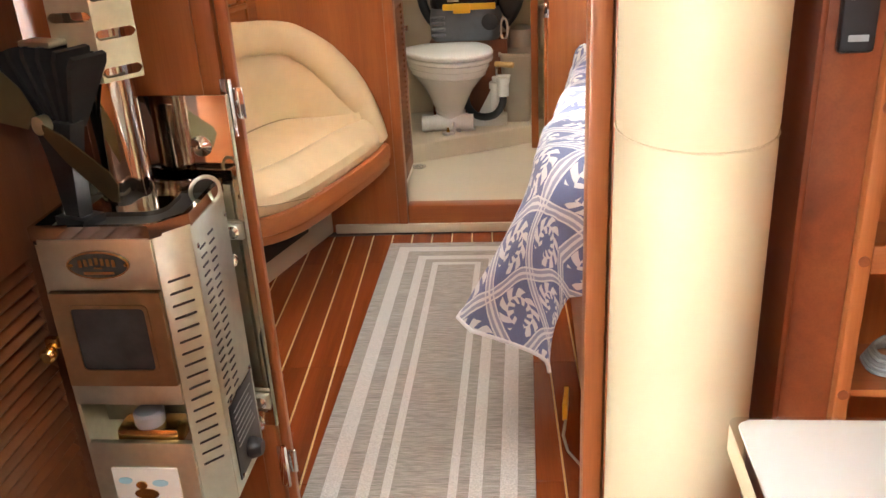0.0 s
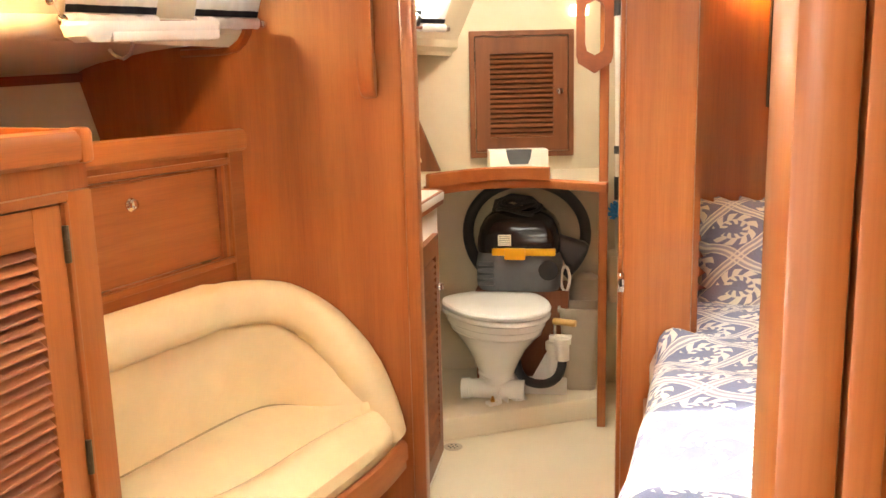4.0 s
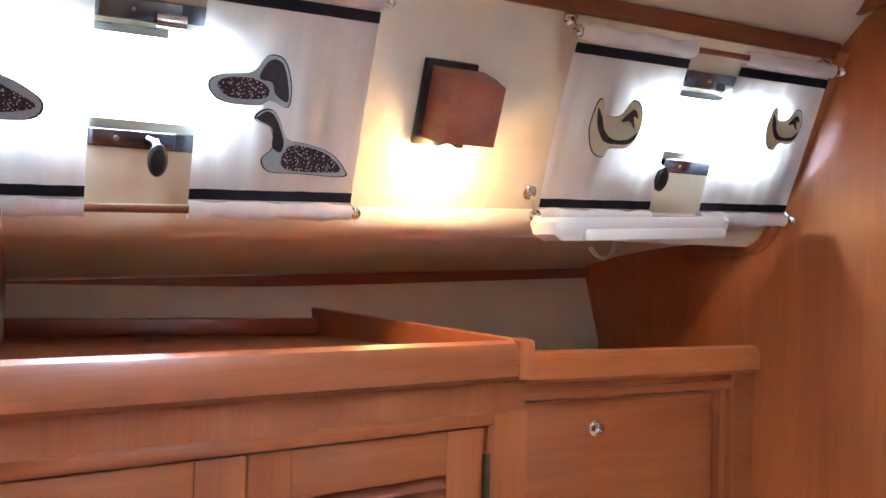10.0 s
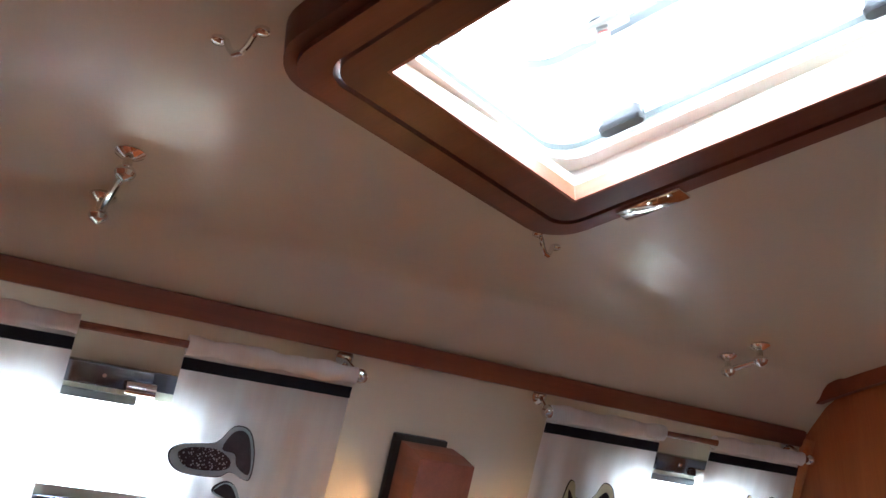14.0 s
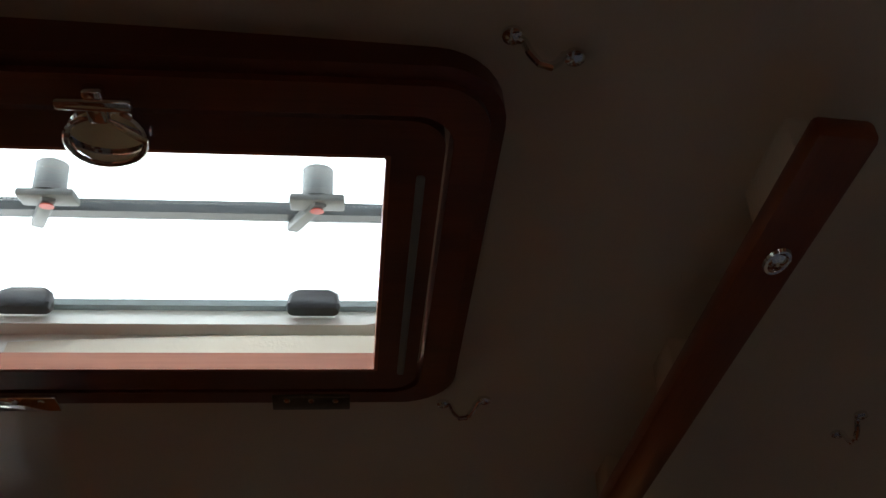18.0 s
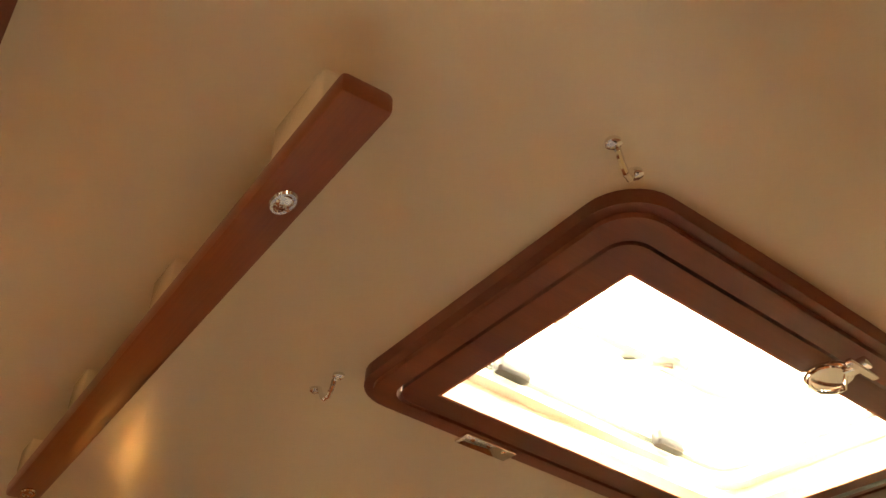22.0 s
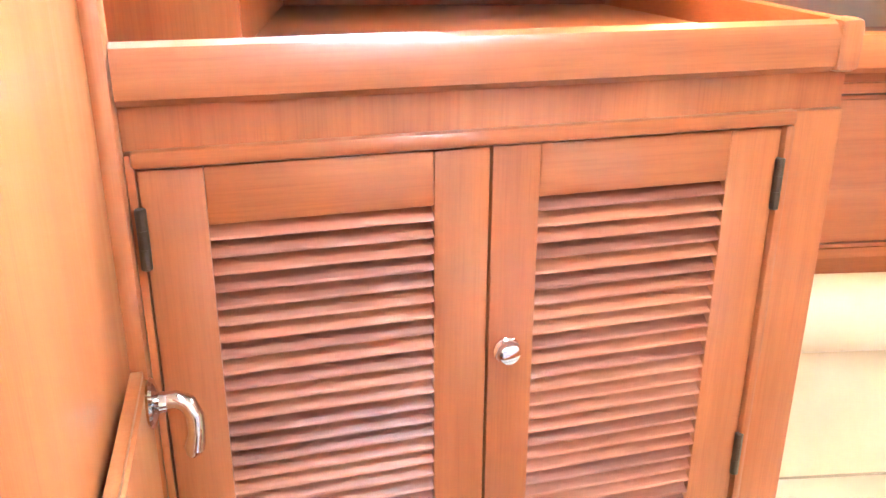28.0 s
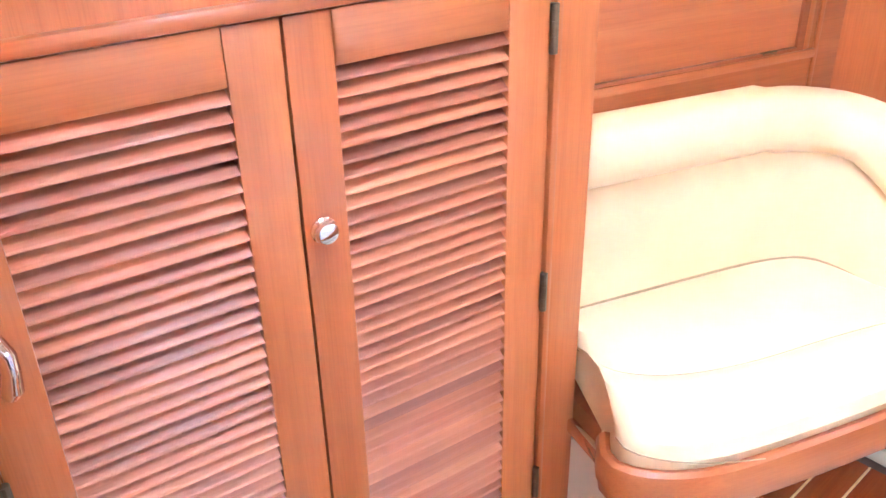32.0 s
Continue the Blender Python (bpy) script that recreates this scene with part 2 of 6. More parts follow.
M_glow = emitter("lit_lamp_glass", (1.0, 0.86, 0.62), 3.0)

# translucent cotton for the curtains
M_cloth, _t, _b = material("white_cotton_curtain", (0.78, 0.75, 0.74), 0.9)
_v = _coords(_t)
_n = _node(_t, "ShaderNodeTexNoise", Scale=1.0, Detail=4.0)
_t.links.new(_coords(_t, (38.0, 2.0, 2.0)), _n.inputs["Vector"])
_t.links.new(_ramp(_t, _n.outputs["Fac"], [(0.3, (0.70, 0.67, 0.66)), (0.7, (0.82, 0.80, 0.79))]), _b.inputs["Base Color"])
_w = _node(_t, "ShaderNodeTexNoise", Scale=900.0, Detail=1.0)
_t.links.new(_v, _w.inputs["Vector"])
_bump(_t, _b, _w.outputs["Fac"], 0.2, 0.0005)
_tr = _node(_t, "ShaderNodeBsdfTranslucent")
_tr.inputs["Color"].default_value = (0.86, 0.83, 0.80, 1)
_mx = _t.nodes.new("ShaderNodeMixShader")
_mx.inputs[0].default_value = 0.26
_out = _t.nodes["Material Output"]
_t.links.new(_b.outputs[0], _mx.inputs[1])
_t.links.new(_tr.outputs[0], _mx.inputs[2])
_t.links.new(_mx.outputs[0], _out.inputs["Surface"])

# hatch and port glass
M_glass, _t, _b = material("clear_acrylic", (0.92, 0.96, 0.97), 0.03)
_b.inputs["Transmission Weight"].default_value = 1.0
_b.inputs["IOR"].default_value = 1.15


def _math(nt, op, a, b=None):
    n = nt.nodes.new("ShaderNodeMath")
    n.operation = op
    for sock, v in zip(n.inputs, (a, b)):
        if v is None:
            continue
        if isinstance(v, bpy.types.NodeSocket):
            nt.links.new(v, sock)
        else:
            sock.default_value = v
    return n.outputs[0]


def _inside(nt, x, lo, hi):
    return _math(nt, "MULTIPLY", _math(nt, "GREATER_THAN", x, lo), _math(nt, "LESS_THAN", x, hi))


# runner: pale stripes at set distances from its border
M_rug, _t, _b = material("woven_runner", (0.36, 0.33, 0.28), 0.95)
_sep = _t.nodes.new("ShaderNodeSeparateXYZ")
_t.links.new(_coords(_t), _sep.inputs[0])
_dx = _math(_t, "SUBTRACT", 0.255, _math(_t, "ABSOLUTE", _math(_t, "ADD", _sep.outputs[0], 0.140)))
_dy = _math(_t, "SUBTRACT", 3.240, _sep.outputs[1])
_dd = _math(_t, "MINIMUM", _dx, _dy)
_st = None
for _lo, _hi in ((0.040, 0.078), (0.117, 0.146), (0.172, 0.192)):
    _s = _inside(_t, _dd, _lo, _hi)
    _st = _s if _st is None else _math(_t, "MAXIMUM", _st, _s)
_n1 = _node(_t, "ShaderNodeTexNoise", Scale=1.0, Detail=3.0, Roughness=0.7)
_t.links.new(_coords(_t, (22.0, 460.0, 90.0)), _n1.inputs["Vector"])
_n2 = _node(_t, "ShaderNodeTexNoise", Scale=240.0, Detail=2.0)
_t.links.new(_coords(_t), _n2.inputs["Vector"])
_c = _mix(_t, _st, _ramp(_t, _n1.outputs["Fac"], [(0.34, (0.22, 0.20, 0.175)), (0.66, (0.50, 0.465, 0.42))]), _ramp(_t, _n2.outputs["Fac"], [(0.3, (0.48, 0.465, 0.44)), (0.7, (0.72, 0.70, 0.67))]))
_t.links.new(_c, _b.inputs["Base Color"])
_bump(_t, _b, _n2.outputs["Fac"], 0.6, 0.003)


def spread_material(name, ground, pale):
    """Woven bedspread: diamond lattice of ribbons with a leaf wreath in each diamond, laid out on the cloth."""
    m, nt, b = material(name, ground, 0.9)
    uv = nt.nodes.new("ShaderNodeUVMap")
    uv.uv_map = "spread"
    sep = nt.nodes.new("ShaderNodeSeparateXYZ")
    nt.links.new(uv.outputs[0], sep.inputs[0])
    wide, high = 0.25, 0.19
    x, y = _math(nt, "MULTIPLY", sep.outputs[0], 1 / wide), _math(nt, "MULTIPLY", sep.outputs[1], 1 / high)
    p, q = _math(nt, "ADD", x, y), _math(nt, "SUBTRACT", x, y)
    p = _math(nt, "ADD", p, _math(nt, "MULTIPLY", _math(nt, "SINE", _math(nt, "MULTIPLY", q, 6.283)), 0.03))
    fp = _math(nt, "SUBTRACT", _math(nt, "FRACT", p), 0.5)
    fq = _math(nt, "SUBTRACT", _math(nt, "FRACT", q), 0.5)
    mask = None
    for f in (fp, fq):
        a = _math(nt, "ABSOLUTE", f)
        e = _math(nt, "MAXIMUM", _inside(nt, a, 0.400, 0.428), _math(nt, "GREATER_THAN", a, 0.478))
        e = _math(nt, "MAXIMUM", e, _math(nt, "MULTIPLY", _math(nt, "GREATER_THAN", a, 0.428), 0.35))
        mask = e if mask is None else _math(nt, "MAXIMUM", mask, e)
    mx = _math(nt, "MULTIPLY", _math(nt, "ADD", fp, fq), wide / 2)
    my = _math(nt, "MULTIPLY", _math(nt, "SUBTRACT", fp, fq), high / 2)
    r = _math(nt, "SQRT", _math(nt, "ADD", _math(nt, "MULTIPLY", mx, mx), _math(nt, "MULTIPLY", my, my)))
    th = _math(nt, "ARCTAN2", my, mx)
    sw = _math(nt, "ADD", _math(nt, "MULTIPLY", th, 9.0), _math(nt, "MULTIPLY", r, 120.0))
    sw2 = _math(nt, "SUBTRACT", _math(nt, "MULTIPLY", th, 9.0), _math(nt, "MULTIPLY", r, 120.0))
    outer = _math(nt, "MULTIPLY", _inside(nt, r, 0.039, 0.060), _math(nt, "GREATER_THAN", _math(nt, "SINE", sw), -0.25))
    inner = _math(nt, "MULTIPLY", _inside(nt, r, 0.020, 0.036), _math(nt, "GREATER_THAN", _math(nt, "SINE", sw2), -0.1))
    stem = _inside(nt, r, 0.0355, 0.0395)
    gap = _math(nt, "LESS_THAN", _math(nt, "ABSOLUTE", th), 2.80)
    wreath = _math(nt, "MULTIPLY", _math(nt, "MAXIMUM", _math(nt, "MAXIMUM", outer, inner), stem), gap)
    mask = _math(nt, "MAXIMUM", mask, wreath)
    wv = _node(nt, "ShaderNodeTexNoise", Scale=520.0, Detail=2.0)
    nt.links.new(uv.outputs[0], wv.inputs["Vector"])
    g = _ramp(nt, wv.outputs["Fac"], [(0.35, tuple(c * 0.8 for c in ground)), (0.65, tuple(c * 1.2 for c in ground))])
    nt.links.new(_mix(nt, mask, g, pale), b.inputs["Base Color"])
    h = _math(nt, "ADD", _math(nt, "MULTIPLY", mask, 0.6), _math(nt, "MULTIPLY", wv.outputs["Fac"], 0.4))
    _bump(nt, b, h, 0.5, 0.0015)
    b.inputs["Sheen Weight"].default_value = 0.15
    return m


M_spread = spread_material("blue_leaf_weave", (0.17, 0.20, 0.36), (0.74, 0.74, 0.75))
M_sham = spread_material("grey_blue_leaf_weave", (0.21, 0.21, 0.30), (0.72, 0.67, 0.58))
M_bronzeframe = mottled("heat-tinted_steel", (0.42, 0.30, 0.17), 0.30, 0.12, 30.0, metal=1.0)
M_soot = mottled("sooty_black", (0.035, 0.034, 0.034), 0.30, 0.5, 25.0)
M_capgrey = mottled("blue_grey_cap", (0.30, 0.34, 0.37), 0.5, 0.08)
M_paleblue = mottled("pale_blue_glaze", (0.35, 0.62, 0.70), 0.4, 0.1)
M_fanblade = mottled("bronze_black_blade", (0.15, 0.115, 0.055), 0.36, 0.2, metal=0.7)
M_mastpad = mottled("mast_leather", (0.70, 0.58, 0.37), 0.48, 0.04, 6.0, 0.15, 420.0)
M_birddark = mottled("printed_black_brown", (0.035, 0.025, 0.03), 0.85, 0.4, 90.0)
M_birdpale = mottled("printed_pale_teal", (0.40, 0.46, 0.48), 0.85, 0.12, 30.0)
M_birdcream = mottled("printed_cream", (0.62, 0.58, 0.38), 0.85, 0.06)
M_sconce = wood("red_teak_shade", "z", (0.17, 0.05, 0.026), (0.26, 0.075, 0.038), (0.32, 0.10, 0.05), rough=0.4)
M_birdspeckle, _t, _b = material("printed_speckle", (0.05, 0.03, 0.035), 0.85)
_n = _node(_t, "ShaderNodeTexVoronoi", Scale=260.0)
_t.links.new(_coords(_t), _n.inputs["Vector"])
_t.links.new(_ramp(_t, _n.outputs["Distance"], [(0.22, (0.55, 0.52, 0.52)), (0.38, (0.045, 0.028, 0.034))]), _b.inputs["Base Color"])

for _m in (M_birdpale, M_birdcream, M_birdspeckle):
    # thin printed cotton lets some daylight through
    _t = _m.node_tree
    _b = _t.nodes["Principled BSDF"]
    _tr = _node(_t, "ShaderNodeBsdfTranslucent")
    _t.links.new(_b.inputs["Base Color"].links[0].from_socket, _tr.inputs["Color"])
    _mx = _t.nodes.new("ShaderNodeMixShader")
    _mx.inputs[0].default_value = 0.26
    _t.links.new(_b.outputs[0], _mx.inputs[1])
    _t.links.new(_tr.outputs[0], _mx.inputs[2])
    _t.links.new(_mx.outputs[0], _t.nodes["Material Output"].inputs["Surface"])

# Dark seam leather; it also paints shade into the settee's crease.
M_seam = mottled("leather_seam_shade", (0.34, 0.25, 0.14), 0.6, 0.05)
M_finblack = mottled("matt_black_fins", (0.010, 0.010, 0.011), 0.7, 0.3, 30.0)
M_frost, _t, _b = material("frosted_acrylic", (0.80, 0.80, 0.78), 0.6)
_tr = _node(_t, "ShaderNodeBsdfTranslucent")
_tr.inputs["Color"].default_value = (0.85, 0.85, 0.82, 1)
_mx = _t.nodes.new("ShaderNodeMixShader")
_mx.inputs[0].default_value = 0.42
_t.links.new(_b.outputs[0], _mx.inputs[1])
_t.links.new(_tr.outputs[0], _mx.inputs[2])
_t.links.new(_mx.outputs[0], _t.nodes["Material Output"].inputs["Surface"])
# ---- building helpers ----
def place(name, data, parent=None, m=None):
    ob = new(name, data)
    if parent is not None:
        ob.parent = parent
    if m is not None:
        ob.matrix_basis = m
    return ob


def thing(name, label, category, m=None, group="", kind=""):
    """An Empty at a thing's base, to carry its parts."""
    ob = place(name, None, None, m)
    ob.empty_display_size = 0.05
    return tagged(ob, label, category, group, kind)


def mesh_of(bm, name, mat, smooth=False, angle=35.0):
    bmesh.ops.recalc_face_normals(bm, faces=bm.faces)
    me = bpy.data.meshes.new(name)
    if smooth:
        for f in bm.faces:
            f.smooth = True
        for e in bm.edges:
            if len(e.link_faces) == 2 and e.calc_face_angle(0.0) > radians(angle):
                e.smooth = False
    bm.to_mesh(me)
    bm.free()
    if mat is not None:
        me.materials.append(mat)
    return me


def part(name, bm, mat, parent, label="", m=None, smooth=True):
    ob = place(name, mesh_of(bm, name, mat, smooth), parent, m)
    return tagged(ob, label) if label else ob


def solid(name, bm, mat, label, category, m=None, group="", kind="", smooth=True):
    """A thing that is one mesh."""
    return tagged(place(name, mesh_of(bm, name, mat, smooth), None, m), label, category, group, kind)


def box(x0, x1, y0, y1, z0, z1, bevel=0.0, seg=2, bm=None):
    own = bmesh.new()
    bmesh.ops.create_cube(own, size=1.0)
    for v in own.verts:
        v.co = Vector((x0 + (v.co.x + 0.5) * (x1 - x0), y0 + (v.co.y + 0.5) * (y1 - y0), z0 + (v.co.z + 0.5) * (z1 - z0)))
    if bevel:
        bmesh.ops.bevel(own, geom=list(own.edges), offset=bevel, segments=seg, profile=0.5, affect="EDGES")
    return join(bm, own)


def join(bm, own):
    if bm is None:
        return own
    me = bpy.data.meshes.new("tmp")
    own.to_mesh(me)
    own.free()
    bm.from_mesh(me)
    bpy.data.meshes.remove(me)
    return bm


def moved(bm, m):
    bmesh.ops.transform(bm, matrix=m, verts=bm.verts)
    return bm


def prism(outline, lo, hi, axis="z", bevel=0.0, seg=2, bm=None):
    """A flat outline given thickness along an axis. Outline points: (x, y) for z, (y, z) for x, (x, z) for y."""
    own = bmesh.new()

    def at(p, h):
        return {"z": (p[0], p[1], h), "x": (h, p[0], p[1]), "y": (p[0], h, p[1])}[axis]

    a = [own.verts.new(at(p, lo)) for p in outline]
    b = [own.verts.new(at(p, hi)) for p in outline]
    fa, fb = own.faces.new(a), own.faces.new(b)
    n = len(outline)
    for i in range(n):
        own.faces.new((a[i], a[(i + 1) % n], b[(i + 1) % n], b[i]))
    if bevel:
        rim = list({*fa.edges, *fb.edges})
        bmesh.ops.bevel(own, geom=rim, offset=bevel, segments=seg, profile=0.5, affect="EDGES")
    return join(bm, own)


def ring(outer, inner, lo, hi, axis="z", bm=None):
    """A frame between two outlines with as many points, given thickness."""
    own = bmesh.new()

    def at(p, h):
        return {"z": (p[0], p[1], h), "x": (h, p[0], p[1]), "y": (p[0], h, p[1])}[axis]

    loops = [[own.verts.new(at(p, h)) for p in o] for o, h in ((outer, lo), (outer, hi), (inner, hi), (inner, lo))]
    n = len(outer)
    for k in range(4):
        a, b = loops[k], loops[(k + 1) % 4]
        for i in range(n):
            own.faces.new((a[i], a[(i + 1) % n], b[(i + 1) % n], b[i]))
    return join(bm, own)


def rounded(x0, x1, y0, y1, r, n=6):
    """A rectangle's outline with round corners."""
    pts = []
    for cx, cy, a0 in ((x1 - r, y1 - r, 0), (x0 + r, y1 - r, 90), (x0 + r, y0 + r, 180), (x1 - r, y0 + r, 270)):
        for i in range(n + 1):
            a = radians(a0 + 90 * i / n)
            pts.append((cx + r * math.cos(a), cy + r * math.sin(a)))
    return pts


def tube(points, radius, sides=12, bm=None, closed=False):
    """A round bar along points; radius may be one number or one for each point."""
    own = bmesh.new()
    pts = [Vector(p) for p in points]
    n = len(pts)
    rads = radius if isinstance(radius, (list, tuple)) else [radius] * n
    up, loops = None, []
    for i, p in enumerate(pts):
        a = pts[(i - 1) % n] if closed or i else pts[0]
        b = pts[(i + 1) % n] if closed or i < n - 1 else pts[-1]
        d = (b - a).normalized()
        if up is None:
            up = d.orthogonal().normalized()
        else:
            up = (up - d * up.dot(d)).normalized()
        side = d.cross(up)
        loops.append([own.verts.new(p + rads[i] * (math.cos(t) * up + math.sin(t) * side)) for t in (2 * math.pi * k / sides for k in range(sides))])
    for i in range(n if closed else n - 1):
        a, b = loops[i], loops[(i + 1) % n]
        for k in range(sides):
            own.faces.new((a[k], a[(k + 1) % sides], b[(k + 1) % sides], b[k]))
    if not closed:
        own.faces.new(loops[0])
        own.faces.new(loops[-1])
    return join(bm, own)


def lathe(profile, sides=24, bm=None, sx=1.0, sy=1.0):
    """A turned shape about z from (radius, height) points."""
    own = bmesh.new()
    loops = []
    for r, z in profile:
        loops.append([own.verts.new((sx * r * math.cos(2 * math.pi * k / sides), sy * r * math.sin(2 * math.pi * k / sides), z)) for k in range(sides)])
    for a, b in zip(loops, loops[1:]):
        for k in range(sides):
            own.faces.new((a[k], a[(k + 1) % sides], b[(k + 1) % sides], b[k]))
    own.faces.new(loops[0])
    own.faces.new(loops[-1])
    return join(bm, own)


def sweep(section, path, bm=None, caps=True):
    """A section (a, z) carried along a path of (x, y, z) with a growing to the right of the way; upright all along."""
    own = bmesh.new()
    pts = [Vector(p) for p in path]
    loops = []
    for i, p in enumerate(pts):
        d = pts[min(i + 1, len(pts) - 1)] - pts[max(i - 1, 0)]
        right = Vector((d.y, -d.x, 0)).normalized()
        loops.append([own.verts.new(p + right * a + Vector((0, 0, z))) for a, z in section])
    k = len(section)
    for a, b in zip(loops, loops[1:]):
        for j in range(k):
            own.faces.new((a[j], a[(j + 1) % k], b[(j + 1) % k], b[j]))
    if caps:
        own.faces.new(loops[0])
        own.faces.new(loops[-1])
    return join(bm, own)


def arc(cx, cy, r, a0, a1, n=8):
    return [(cx + r * math.cos(radians(a0 + (a1 - a0) * i / n)), cy + r * math.sin(radians(a0 + (a1 - a0) * i / n))) for i in range(n + 1)]

# ---- setting ----
def slab(x0, x1, y0, y1, z0, z1, holes, cuts_x=(), cuts_y=()):
    """A level slab with rectangular holes through it."""
    own = bmesh.new()
    xs = sorted({x0, x1, *cuts_x, *(h[0] for h in holes), *(h[1] for h in holes)})
    ys = sorted({y0, y1, *cuts_y, *(h[2] for h in holes), *(h[3] for h in holes)})
    full = {}
    for i in range(len(xs) - 1):
        for j in range(len(ys) - 1):
            cx, cy = (xs[i] + xs[i + 1]) / 2, (ys[j] + ys[j + 1]) / 2
            full[i, j] = not any(h[0] < cx < h[1] and h[2] < cy < h[3] for h in holes)
    made = {}

    def v(i, j, k):
        if (i, j, k) not in made:
            made[i, j, k] = own.verts.new((xs[i], ys[j], (z0, z1)[k]))
        return made[i, j, k]

    for (i, j), on in full.items():
        if not on:
            continue
        for k in (0, 1):
            own.faces.new((v(i, j, k), v(i + 1, j, k), v(i + 1, j + 1, k), v(i, j + 1, k)))
        for di, dj, a, b in ((-1, 0, (i, j), (i, j + 1)), (1, 0, (i + 1, j), (i + 1, j + 1)), (0, -1, (i, j), (i + 1, j)), (0, 1, (i, j + 1), (i + 1, j + 1))):
            if not full.get((i + di, j + dj), False):
                own.faces.new((v(*a, 0), v(*b, 0), v(*b, 1), v(*a, 1)))
    return own


def camber(s, u=3.37):
    """Height of the headliner: one curve to starboard, to port down to the cove, which runs in line with the lockers."""
    if s > 0.3:
        return 1.985 - 0.080 * (s - 0.30) ** 2
    edge = (-1.46 + math.sin(CA) * u) / math.cos(CA)
    return 1.985 - 0.0735 * ((s - 0.30) / (edge - 0.30)) ** 2


def cambered(bm):
    for v in bm.verts:
        v.co.z += camber(v.co.x, min(v.co.y, 3.6))
    return bm


HOLE = (0.272, 0.202)  # half sizes of the hatch openings
holes = [(s - HOLE[0] - e, s + HOLE[0] + e, u - HOLE[1], u + HOLE[1]) for (s, u), e in zip(HATCHES, WIDER)]
# Unseen openings over saloon and head, cut only to let light in.
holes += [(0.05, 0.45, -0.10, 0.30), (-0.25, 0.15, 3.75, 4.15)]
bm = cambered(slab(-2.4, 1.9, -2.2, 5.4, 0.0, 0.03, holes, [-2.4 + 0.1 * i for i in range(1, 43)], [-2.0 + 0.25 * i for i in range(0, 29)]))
moved(bm, CF)
bmesh.ops.bisect_plane(bm, geom=[*bm.verts, *bm.edges, *bm.faces], plane_co=(-1.50, 0, 0), plane_no=(-1, 0, 0), clear_outer=True)
ceiling = solid("ceiling", bm, M_ceil, "glossy cream gelcoat headliner with hatch openings", "ceiling", kind="structure")
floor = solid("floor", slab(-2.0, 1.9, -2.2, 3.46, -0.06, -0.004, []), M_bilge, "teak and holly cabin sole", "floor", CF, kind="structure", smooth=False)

# main bulkhead between saloon and cabin, with its doorway
DOOR_L, DOOR_R, DOOR_U = -0.338, 0.195, 1.66
TOP = 2.0
bulk = thing("wall_main_bulkhead", "varnished teak bulkhead with a doorway", "wall", CF, kind="structure")
CAP = 1.40  # the starboard side of the bulkhead stops at this height
part("panel", prism([(DOOR_L - 0.055, 0), (DOOR_L - 0.055, 1.967), (-0.70, 1.946), (-1.0, 1.918), (-1.10, 1.865), (-1.18, 1.80), (-1.305, 1.475), (-1.34, 1.415), (-1.79, 1.40), (-1.79, 0)], DOOR_U, DOOR_U + 0.016, "y"), M_wood_z, bulk, smooth=False)
part("panel", box(DOOR_R + 0.06, 1.72, DOOR_U, DOOR_U + 0.03, 0, CAP), M_wood_z, bulk, smooth=False)
part("cap_rail", box(DOOR_R - 0.004, 1.72, DOOR_U - 0.014, DOOR_U + 0.052, CAP, CAP + 0.022, 0.006), M_wood_x, bulk)
part("door_post", box(DOOR_L - 0.055, DOOR_L - 0.020, DOOR_U - 0.006, DOOR_U + 0.020, 0, TOP, 0.008), M_wood_z, bulk)
part("door_rebate", box(DOOR_L - 0.018, DOOR_L, DOOR_U + 0.0, DOOR_U + 0.018, 0, TOP, 0.004), M_wood_z, bulk)
part("door_post", box(DOOR_R, DOOR_R + 0.036, DOOR_U - 0.012, DOOR_U + 0.05, 0, CAP, 0.008), M_wood_z, bulk)
part("door_post", box(DOOR_R + 0.038, DOOR_R + 0.06, DOOR_U - 0.006, DOOR_U + 0.04, 0, CAP, 0.004), M_wood_z, bulk)

# head bulkhead, with a round-cornered doorway
HB = 3.37
head_bulk = thing("wall_head_bulkhead", "varnished teak bulkhead with a doorway to the head", "wall", CF, kind="structure")
outline = [(-1.27, 1.40), (-1.27, 0.0), (-0.352, 0.0), (-0.352, 1.765)] + [(x, z) for x, z in arc(-0.252, 1.765, 0.1, 180, 90, 6)][1:]
outline += [(0.095, 1.865)] + arc(0.095, 1.775, 0.09, 90, 0, 6)[1:] + [(0.185, 0.0), (0.345, 0.0)]
outline += [(0.345, camber(0.345) + 0.01)] + [(s / 10, camber(s / 10) + 0.012) for s in range(3, -6, -1)] + [(-0.60, 1.86), (-0.655, 1.80), (-0.785, 1.475), (-0.80, 1.425)]
part("panel", prism(outline, HB, HB + 0.03, "y"), M_wood_z, head_bulk, smooth=False)
part("door_post", box(-0.378, -0.342, HB - 0.010, HB + 0.04, 0, 1.79, 0.006), M_wood_z, head_bulk)
part("sill", box(-0.342, 0.185, HB - 0.004, HB + 0.05, 0.03, 0.105, 0.006), M_wood_x, head_bulk)
profile = [(-1.90, 1.409), (-1.80, 1.411), (-1.765, 1.417), (-1.748, 1.430), (-1.736, 1.450), (-1.730, 1.474), (-1.690, 1.575), (-1.630, 1.725), (-1.600, 1.800)]
own = bmesh.new()
loops = []
